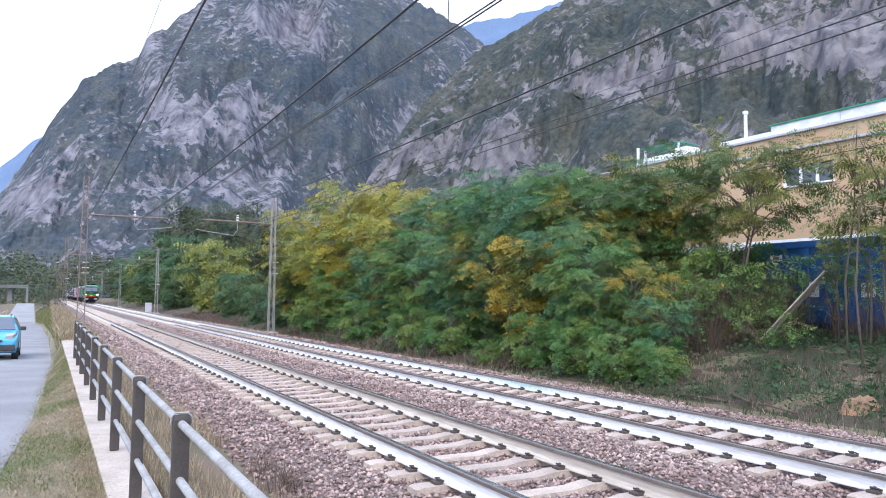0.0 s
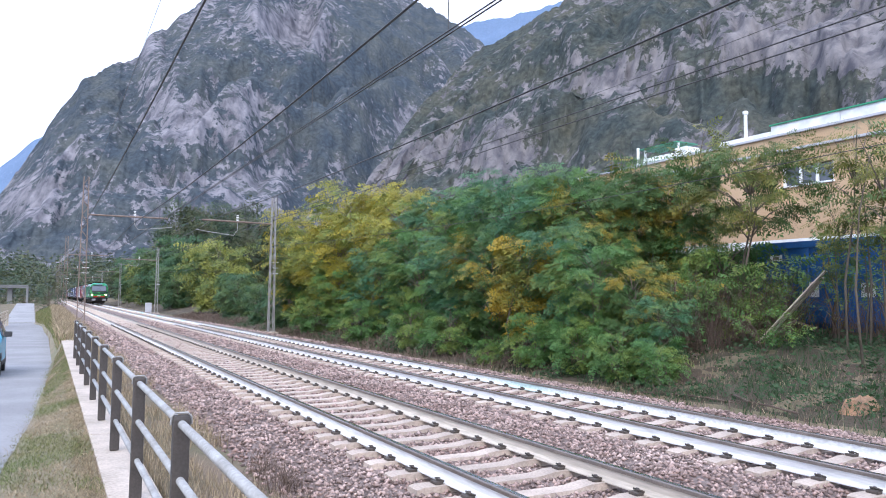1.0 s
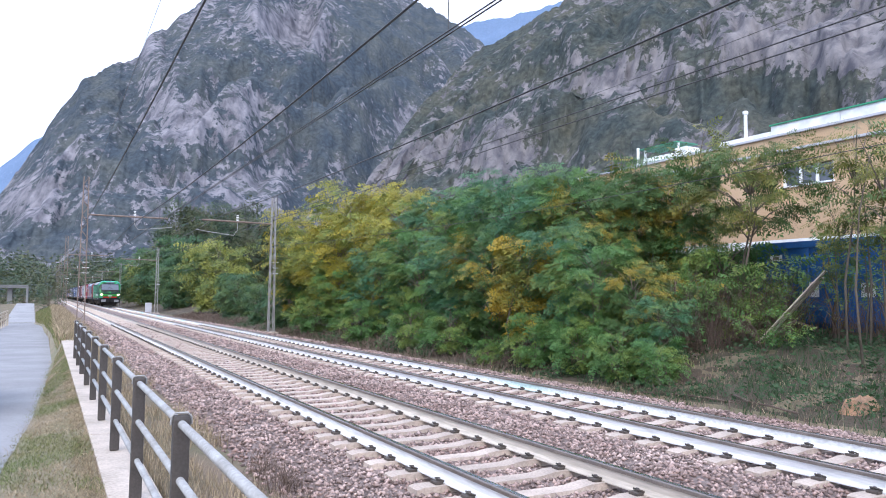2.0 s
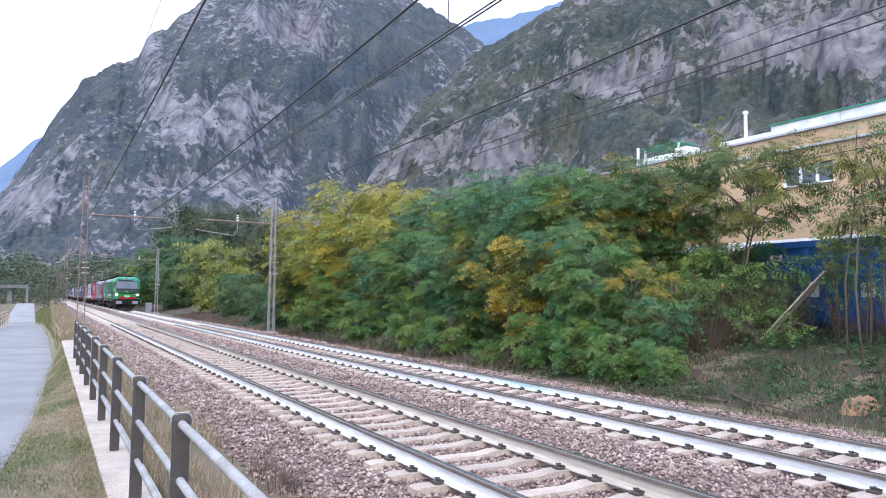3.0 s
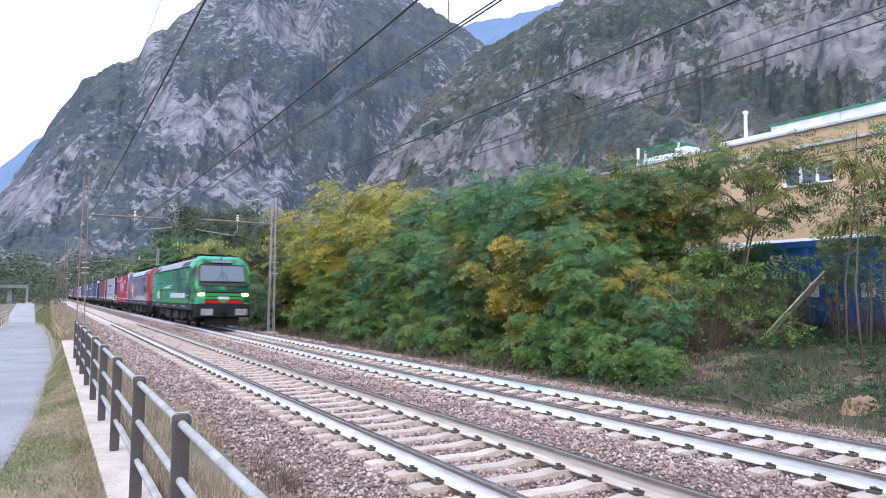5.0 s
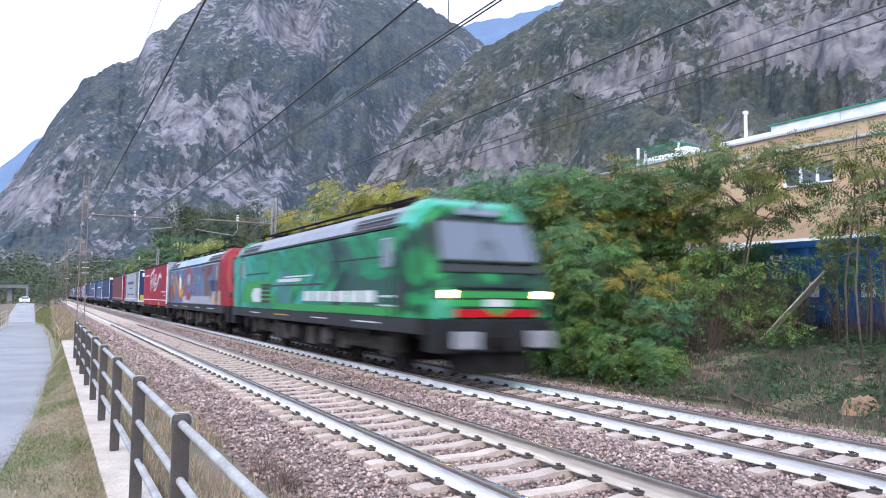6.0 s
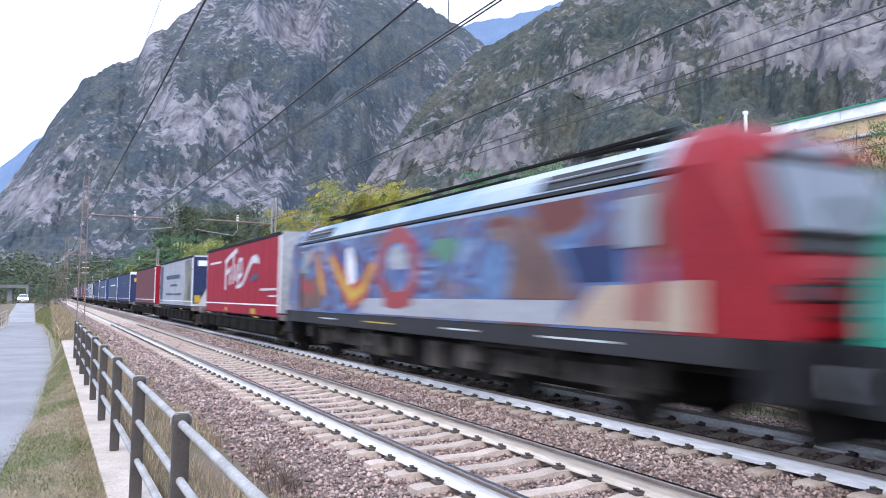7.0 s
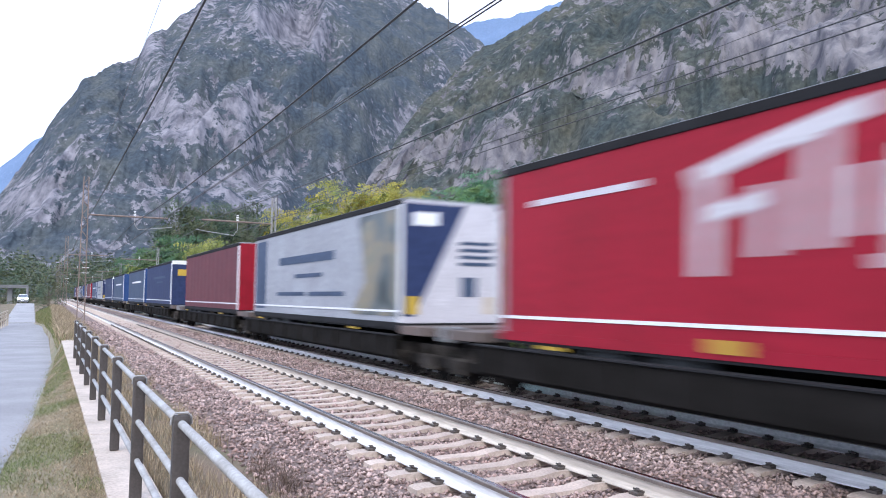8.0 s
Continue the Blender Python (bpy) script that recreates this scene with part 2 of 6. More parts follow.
def fbm(x, y, z=None, octaves=5, seed=0, gain=0.5):
    z = np.zeros_like(x) if z is None else z
    s, a, t = 0.0, 1.0, 0.0
    for k in range(octaves):
        s = s + a * lattice_noise(x * 2 ** k + 17 * k, y * 2 ** k + 31 * k, z * 2 ** k + 7 * k, seed + k)
        t, a = t + a, a * gain
    return s / t


# ---- terrain ----
TRACKS = (4.41, 8.155)
RAIL_TOP = 0.17


def road_z(y):
    return np.interp(y, [-60, 4, 8.6, 13, 23, 32, 60, 100, 140, 150, 165, 180, 230, 400], [0.3, 0.12, 0.08, -0.03, -0.27, -0.47, -0.98, -1.6, 0.35, 0.25, -0.5, -1.3, -3, -3])


def road_edge(y):
    return np.interp(y, [-60, 4, 8.6, 13, 23, 27.5, 50, 83, 103, 140, 400], [-0.6, -0.5, -0.34, -0.11, 0.12, 0.26, 0.2, -0.3, -1.26, -1.95, -5])


def bank_z(x, y):
    """The bank beyond the far track."""
    rise = np.interp(x, [10.4, 11.2, 11.6, 12.6, 15.5, 18.0, 22, 60, 300], [-0.45, -0.38, -0.2, 0.0, 0.55, 0.85, 0.95, 1.1, 1.4])
    return rise + 0.18 * (fbm(x * 0.7, y * 0.7, octaves=4, seed=4) - 0.5) * np.clip((x - 11.2) / 1.5, 0, 1)


def ground_z(x, y):
    near = np.interp(x, [-60, -6, -4.6, 0.45, 0.9, 1.7, 2.3, 10.5], [-2.2, -0.9, 0, 0.12, 0.06, -0.06, -0.16, -0.4])
    rz, re = road_z(y), road_edge(y)
    k = np.clip((x - re) / np.maximum(0.5 - re, 0.05), 0, 1)
    left = (rz - 0.012) * (1 - k) + 0.16 * k
    side = np.clip((-4.6 - x) / 6, 0, 1)
    left = left - 0.5 * side
    z = np.where(x < 0.5, left, near)
    z = np.where(x > 10.4, bank_z(x, y), z)
    far = np.clip((np.hypot(x, y) - 260) / 300, 0, 1)
    return z * (1 - far) + (-0.5) * far


XS = np.unique(np.concatenate([np.linspace(-5000, -60, 12), np.linspace(-60, -6, 28), np.linspace(-6, 2.6, 60), np.linspace(2.6, 10.4, 6),
                               np.linspace(10.4, 24, 90), np.linspace(24, 80, 20), np.linspace(80, 5000, 14)]))
YS = np.unique(np.concatenate([np.linspace(-5000, -60, 10), np.linspace(-60, 0, 20), np.linspace(0, 45, 160), np.linspace(45, 180, 120),
                               np.linspace(180, 600, 20), np.linspace(600, 5000, 12)]))
ground = solid("ground", sheet_mesh("ground", XS, YS, ground_z), M["soil"], smooth=True)
tagged(ground, "dry grassy soil beside the railway and road", "ground", kind="structure")

# strips of ground cover with their own surface
def strip(name, x_of, y0, y1, n, m, material, zf, label, category, lift=0.012):
    ys = np.linspace(y0, y1, n)
    v, f = [], []
    for j, y in enumerate(ys):
        a, b = x_of(y)
        for i in range(m):
            x = a + (b - a) * i / (m - 1)
            v.append((x, y, float(zf(np.array(x), np.array(y))) + lift))
    idx = np.arange(n * m).reshape(n, m)
    f = np.stack([idx[:-1, :-1], idx[:-1, 1:], idx[1:, 1:], idx[1:, :-1]], -1).reshape(-1, 4)
    ob = solid(name, raw_mesh(name, v, f), material, smooth=True)
    return tagged(ob, label, category, kind="structure")


road = strip("road", lambda y: (-4.5, float(road_edge(y)) + 0.02 * (noise.noise((y * 1.7, 0, 0)) + noise.noise((y * 6, 3, 0)))), -40, 101, 400, 12, M["asphalt"],
             lambda x, y: road_z(y), "worn pale grey asphalt country road", "road", 0.02)
lane = strip("road_ramp", lambda y: (-4.45, float(road_edge(y))), 101.5, 270, 100, 6, M["pale_lane"], lambda x, y: road_z(y),
             "pale concrete ramp of the road rising in the distance", "road", 0.02)
verge = strip("grass_verge", lambda y: (float(road_edge(y)) - 0.3, 0.5), -10, 100, 260, 6, M["verge"], ground_z,
              "strip of mown half-dry grass beside the road", "grass", 0.02)
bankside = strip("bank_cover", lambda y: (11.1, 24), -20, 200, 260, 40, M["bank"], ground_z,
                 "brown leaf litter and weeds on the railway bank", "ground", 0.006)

# ballast bed of both tracks
BED = [(1.7, -0.16), (2.5, -0.05), (3.1, -0.045), (5.8, -0.05), (6.3, -0.02), (6.8, -0.05), (9.6, -0.06), (10.75, -0.09), (11.25, -0.34)]


def bed_z(x):
    return np.interp(x, [p[0] for p in BED], [p[1] for p in BED]) - 0.025


bed = solid("ballast_bed", sheet_mesh("ballast_bed", np.linspace(1.7, 11.25, 92), np.concatenate([np.linspace(-40, 0, 40), np.linspace(0.2, 50, 330), np.linspace(51, 420, 200)]),
                                      lambda X, Y: bed_z(X) + 0.035 * (fbm(X * 6, Y * 6, octaves=3) - 0.5)), M["ballast"], smooth=True)
tagged(bed, "reddish-grey crushed stone ballast under two tracks", "ballast", kind="structure")

# concrete kerb under the railing
kerb = empty("kerb", pose(0, 0, 0), "pale weathered concrete kerb carrying the railing", "kerb", kind="structure")
for k in range(8):
    y0 = -3.1 + 4.3 * k
    part("kerb_segment", box(0.5, 0.9, y0 + 0.008, y0 + 4.3 - 0.008, -0.5, 0.2, 0.012), M["kerb"], kerb)


# ---- railing ----
def railing():
    fence = empty("railing", pose(0.69, 0, 0.2), "dark steel post railing with three galvanised tubes on a kerb", "railing")
    first, step, count = 0.1, 2.15, 11
    bm = box(-0.048, 0.048, -0.03, 0.03, 0, 0.985, 0.022)
    post = part("post", bm, M["post"], fence)
    post.location = (0, first, 0)
    cap = part("post_cap", tube([(-0.055, 0, 0.93), (-0.053, 0, 0.975), (-0.035, 0, 0.995), (0.035, 0, 0.995), (0.053, 0, 0.975), (0.055, 0, 0.93)], 0.007), M["tube"], post)
    for k in range(1, count):
        o = new("post", post.data)
        o.parent, o.location = fence, (0, first + step * k, 0)
        c = new("post_cap", cap.data)
        c.parent = o
    for z in (0.935, 0.625, 0.315):
        part("rail_tube", rod(bmesh.new(), (0, first - 1, z), (0, first + step * (count - 1) + 0.05, z), 0.0235, seg=16), M["tube"], fence, smooth=True)
    return fence


railing()


# ---- tracks ----
def rail_profile(x):
    foot = [(-0.075, 0.0), (0.075, 0.0), (0.075, 0.012), (0.02, 0.03), (0.009, 0.045), (0.009, 0.115), (0.03, 0.128)]
    web = foot + [(-0.03, 0.128), (-0.009, 0.115), (-0.009, 0.045), (-0.02, 0.03), (-0.075, 0.012)]
    head = [(-0.036, 0.128), (0.036, 0.128), (0.036, 0.162), (0.028, 0.17), (-0.028, 0.17), (-0.036, 0.162)]
    return [(x + a, b) for a, b in web], [(x + a, b) for a, b in head]


def sleeper_mesh():
    prof = [(-1.15, -0.2), (1.15, -0.2), (1.15, -0.015), (1.08, 0.0), (0.5, 0.0), (0.3, -0.03), (-0.3, -0.03), (-0.5, 0.0), (-1.08, 0.0), (-1.15, -0.015)]
    bm = extrude(prof, "y", -0.125, 0.125)
    for v in bm.verts:
        if v.co.z > -0.1:
            v.co.y *= 0.84
    return bm


def clip_mesh():
    bm = bmesh.new()
    for s in (-1, 1):
        for rx in (-0.753, 0.753):
            bx(bm, rx + s * 0.125 - 0.045, rx + s * 0.125 + 0.045, -0.06, 0.06, 0.0, 0.03, 0.008)
            rod(bm, (rx + s * 0.11, 0, 0.03), (rx + s * 0.11, 0, 0.062), 0.02, seg=6)
            tube([(rx + s * 0.07, -0.05, 0.03), (rx + s * 0.12, -0.04, 0.05), (rx + s * 0.12, 0.04, 0.05), (rx + s * 0.07, 0.05, 0.03)], 0.011, 5, bm)
    return bm


def track(x, phase, webs, z):
    tr = empty("railway_track", pose(x, 0, z), "railway track with white-sided rails on concrete sleepers", "railway track", "two parallel tracks", "structure")
    for rx, web in zip((-0.753, 0.753), webs):
        w, h = rail_profile(rx)
        rail = part("rail", extrude(w, "y", -60, 420), web, tr)
        part("rail_head", extrude(h, "y", -60, 420), M["rail_head"], rail)
        part("running_band", box(rx - 0.026, rx + 0.026, -60, 420, 0.1705, 0.1735), M["rail_shine"], rail)
    sm, cm = None, None
    n0 = int((phase + 1.0) / 0.6)
    for k in range(-n0, 72):
        y = phase + 0.6 * k
        if sm is None:
            s = part("sleeper", sleeper_mesh(), M["sleeper"], tr)
            c = part("fastening", clip_mesh(), M["clip"], s)
            sm, cm = s.data, c.data
        else:
            s = new("sleeper", sm)
            s.parent = tr
            c = new("fastening", cm)
            c.parent = s
        s.location = (0.012 * math.sin(k * 7.3), y, 0)
    bm = bmesh.new()
    bm.from_mesh(sm)
    bm.verts.ensure_lookup_table()
    base = np.array([v.co[:] for v in bm.verts])
    tri = bmesh.ops.triangulate(bm, faces=bm.faces)
    fa = np.array([[v.index for v in f.verts] for f in bm.faces])
    bm.free()
    ys = [phase + 0.6 * k for k in list(range(72, 560)) + list(range(-60, -n0))]
    vs = np.concatenate([base + (0, y, 0) for y in ys])
    fs = np.concatenate([fa + len(base) * i for i in range(len(ys))])
    far = solid("far_sleepers", raw_mesh("far_sleepers", vs, fs), M["sleeper"], tr)
    tagged(far, kind="stuff")


track(TRACKS[0], 7.888, (M["rail_white"], M["rail_beige"]), 0.0)
track(TRACKS[1], 7.561, (M["rail_white"], M["rail_aqua"]), -0.02)


# loose stones on the bed
def stones():
    rng = np.random.default_rng(5)
    base = np.array([(1, 0, 0), (-1, 0, 0), (0, 1, 0), (0, -1, 0), (0, 0, 1), (0, 0, -1)], float)
    tri = np.array([(0, 2, 4), (2, 1, 4), (1, 3, 4), (3, 0, 4), (2, 0, 5), (1, 2, 5), (3, 1, 5), (0, 3, 5)])
    pos, size = [], []
    for y0, y1, dens, s in ((2.5, 9, 430, 0.031), (9, 16, 330, 0.035), (16, 28, 160, 0.043), (28, 60, 40, 0.066)):
        n = int(9.45 * (y1 - y0) * dens)
        x, y = rng.uniform(1.75, 11.2, n), rng.uniform(y0, y1, n)
        keep = np.ones(n, bool)
        for tx, ph in ((TRACKS[0], 7.888), (TRACKS[1], 7.561)):
            on = (np.abs(x - tx) < 1.17) & (np.abs((y - ph + 0.3) % 0.6 - 0.3) < 0.115)
            keep &= ~on & ~(np.abs(np.abs(x - tx) - 0.753) < 0.085)
        keep &= ~((x < 2.5) & (rng.random(n) < (2.5 - x) * 1.2))
        x, y = x[keep], y[keep]
        pos.append(np.stack([x, y, bed_z(x) + rng.uniform(-0.012, 0.030, len(x))], 1))
        size.append(rng.uniform(0.6, 1.35, len(x)) * s)
    pos, size = np.concatenate(pos), np.concatenate(size)
    n = len(pos)
    shape = base[None] * rng.uniform(0.55, 1.15, (n, 6, 3)) + rng.uniform(-0.35, 0.35, (n, 6, 3))
    a = rng.uniform(0, math.tau, n)
    ca, sa = np.cos(a), np.sin(a)
    vx = shape[:, :, 0] * ca[:, None] - shape[:, :, 1] * sa[:, None]
    vy = shape[:, :, 0] * sa[:, None] + shape[:, :, 1] * ca[:, None]
    v = np.stack([vx, vy, shape[:, :, 2] * 0.75], -1) * size[:, None, None] + pos[:, None]
    f = tri[None] + 6 * np.arange(n)[:, None, None]
    ob = solid("ballast_stones", raw_mesh("ballast_stones", v.reshape(-1, 3), f.reshape(-1, 3)), M["stone"])
    tagged(ob, "loose sharp reddish-grey ballast stones between the sleepers", "stones", kind="stuff")


stones()


# ---- overhead line ----
def lattice_mast(x, y, height, width, arm_x, arm_z, material, label, stay=True):
    z0 = -0.2
    mast = empty("catenary_mast", pose(x, y, z0), label, "catenary mast", "masts of the overhead line")
    for sx in (-1, 1):
        for sy in (-1, 1):
            part("leg", rod(bmesh.new(), (sx * width / 2, sy * width / 2, 0), (sx * width * 0.32, sy * width * 0.32, height), 0.032, seg=4), material, mast)
    bm = bmesh.new()
    n = int(height / 0.45)
    for k in range(n):
        za, zb = height * k / n, height * (k + 1) / n
        wa, wb = width / 2 * (1 - 0.36 * k / n), width / 2 * (1 - 0.36 * (k + 1) / n)
        s = 1 if k % 2 else -1
        for sy in (-1, 1):
            rod(bm, (-s * wa, sy * wa, za), (s * wb, sy * wb, zb), 0.013, seg=4)
            rod(bm, (sy * wa, -s * wa, za), (sy * wb, s * wb, zb), 0.013, seg=4)
    part("bracing", bm, material, mast)
    part("footing", box(-0.35, 0.35, -0.35, 0.35, -0.3, 0.12, 0.03), M["kerb"], mast)
    dx = arm_x - x
    az = arm_z - z0
    s = 1 if dx > 0 else -1
    arm = part("cantilever_arm", rod(bmesh.new(), (s * 0.15, 0, az), (dx, 0, az + 0.03), 0.05, seg=10), M["rusty"], mast)
    part("stay_wire", rod(bmesh.new(), (s * 0.1, 0, az + 1.1), (dx * 0.7, 0, az + 0.06), 0.012, seg=5), M["wire"], mast)
    tip = dx - s * 1.9
    bm = tube([(tip, 0, az), (tip, 0, az - 0.45), (tip + s * 0.2, 0, az - 0.75), (tip + s * 1.6, 0, az - 0.6), (tip + s * 2.2, 0, az - 0.5)], 0.022)
    part("steady_arm", bm, M["mast"], mast)
    bm = bmesh.new()
    for k in range(4):
        rod(bm, (tip, 0, az + 0.06 + 0.09 * k), (tip, 0, az + 0.1 + 0.09 * k), 0.075, 0.05, seg=10)
    part("insulator", bm, M["insul"], mast)
    for k in range(3):
        part("rung", rod(bmesh.new(), (-0.02 - s * 0.02, 0, 4.0 - 0.32 * k), (0.34, 0, 4.0 - 0.32 * k), 0.02, seg=5), M["insul"], mast)
    return mast


for k, y in enumerate((-2, 48.7, 99, 149, 199)):
    lattice_mast(1.75, y, 9.1, 0.42, 6.4, 6.65, M["rusty"], "rust-brown lattice mast with a long tube cantilever over the track")
for k, y in enumerate((-9, 41.1, 91, 141, 191)):
    lattice_mast(11.05, y, 7.65, 0.30, 7.15, 5.95, M["mast"], "slim grey lattice mast with a tube cantilever beside the trees")


def span_z(y, z_mast, z_mid, m0, step):
    k = ((y - m0) % step) / step
    return z_mid + (z_mast - z_mid) * (2 * k - 1) ** 2


def overhead_wires():
    for x, m0, contacts, first in ((TRACKS[0], 48.7, ((-0.03, 5.27), (0.03, 5.27)), -14.2), (TRACKS[1], 41.1, ((-0.03, 5.17), (0.03, 5.04)), -15.0)):
        line = empty("overhead_line", pose(x, 0, 0), "black messenger and contact wires with thin droppers above the track", "overhead line", "overhead lines of both tracks")
        ys = [-55 + 2.5 * k for k in range(190)]
        part("messenger_wire", tube([(0, y, span_z(y, 6.27, 5.92, m0, 50)) for y in ys], 0.02, 5), M["wire"], line)
        for dx, z in contacts:
            part("contact_wire", tube([(dx, y, z) for y in ys[::4]], 0.0105, 5), M["wire"], line)
        for k in range(34):
            y = first + 5.6 * k
            part("dropper", rod(bmesh.new(), (0, y, contacts[0][1]), (0, y, span_z(y, 6.27, 5.92, m0, 50)), 0.008, seg=4), M["wire"], line)
    for x, z, rise, m0, r in ((1.75, 5.85, 0.3, 48.7, 0.016), (1.7, 7.55, 0.35, 48.7, 0.006), (10.98, 4.15, 0.6, 41.1, 0.007), (11.0, 6.62, 0.6, 41.1, 0.006)):
        w = part("feeder_wire", tube([(x, y, span_z(y, z + rise, z, m0, 50)) for y in range(-55, 400, 5)], r, 5), M["wire"])
        tagged(w, "thin dark feeder wire strung between the masts", "wire")


overhead_wires()


# ---- mountains ----
def rock_mat(name, rock, pale, wood, autumn, cover_shift=0.0, clumps=(0.5, 1.6)):
    m = bpy.data.materials.new(name)
    m.use_nodes = True
    n, l = m.node_tree.nodes, m.node_tree.links
    b = n["Principled BSDF"]
    b.inputs["Roughness"].default_value, b.inputs["Specular IOR Level"].default_value = 0.95, 0.1
    co = n.new("ShaderNodeTexCoord")

    def noise_at(scale, stretch, detail=6, rough=0.6):
        mp = n.new("ShaderNodeMapping")
        mp.inputs["Scale"].default_value = stretch
        l.new(co.outputs["Object"], mp.inputs[0])
        t = n.new("ShaderNodeTexNoise")
        t.inputs["Scale"].default_value, t.inputs["Detail"].default_value, t.inputs["Roughness"].default_value = scale, detail, rough
        l.new(mp.outputs[0], t.inputs["Vector"])
        return t.outputs[0]

    def ramp(src, a, b_, ca, cb):
        r = n.new("ShaderNodeValToRGB")
        r.color_ramp.elements[0].position, r.color_ramp.elements[1].position = a, b_
        r.color_ramp.elements[0].color, r.color_ramp.elements[1].color = rgba(ca), rgba(cb)
        l.new(src, r.inputs[0])
        return r.outputs[0]

    streak = ramp(noise_at(0.05, (1, 1, 0.4), 7, 0.66), 0.36, 0.64, rock, pale)
    trees = ramp(noise_at(0.02, (1, 1, 1)), 0.4, 0.68, wood, autumn)
    clump = n.new("ShaderNodeHueSaturation")
    cl = n.new("ShaderNodeMapRange")
    cl.inputs[1].default_value, cl.inputs[2].default_value, cl.inputs[3].default_value, cl.inputs[4].default_value = 0.3, 0.7, *clumps
    l.new(noise_at(0.16, (1, 1, 1), 3), cl.inputs[0])
    l.new(trees, clump.inputs["Color"])
    l.new(cl.outputs[0], clump.inputs["Value"])
    at = n.new("ShaderNodeAttribute")
    at.attribute_name = "cover"

    def math_node(op, a, b_):
        t = n.new("ShaderNodeMath")
        t.operation = op
        for k, s in enumerate((a, b_)):
            if isinstance(s, float):
                t.inputs[k].default_value = s
            else:
                l.new(s, t.inputs[k])
        return t.outputs[0]

    coarse, speck = noise_at(0.018, (1, 1, 1), 8, 0.75), noise_at(0.075, (1, 1, 0.8), 6, 0.7)
    blend = math_node("ADD", math_node("MULTIPLY", coarse, 1.4), math_node("MULTIPLY", speck, 2.5))
    total = math_node("ADD", at.outputs["Fac"], blend)
    edge = n.new("ShaderNodeMapRange")
    edge.interpolation_type = "SMOOTHSTEP"
    edge.inputs[1].default_value, edge.inputs[2].default_value = 2.32 - cover_shift, 2.50 - cover_shift
    l.new(total, edge.inputs[0])
    cell = n.new("ShaderNodeTexVoronoi")
    cell.inputs["Scale"].default_value = 0.11
    l.new(co.outputs["Object"], cell.inputs["Vector"])
    relief = math_node("ADD", math_node("MULTIPLY", math_node("MULTIPLY", cell.outputs["Distance"], edge.outputs[0]), -1.2), noise_at(0.10, (1, 1, 0.7), 6, 0.7))
    mix = n.new("ShaderNodeMix")
    mix.data_type = "RGBA"
    l.new(edge.outputs[0], mix.inputs[0])
    l.new(streak, mix.inputs[6])
    l.new(clump.outputs[0], mix.inputs[7])
    l.new(mix.outputs[2], b.inputs["Base Color"])
    bp = n.new("ShaderNodeBump")
    bp.inputs["Strength"].default_value, bp.inputs["Distance"].default_value = 0.3, 3.5
    l.new(relief, bp.inputs["Height"])
    l.new(bp.outputs[0], b.inputs["Normal"])
    return m


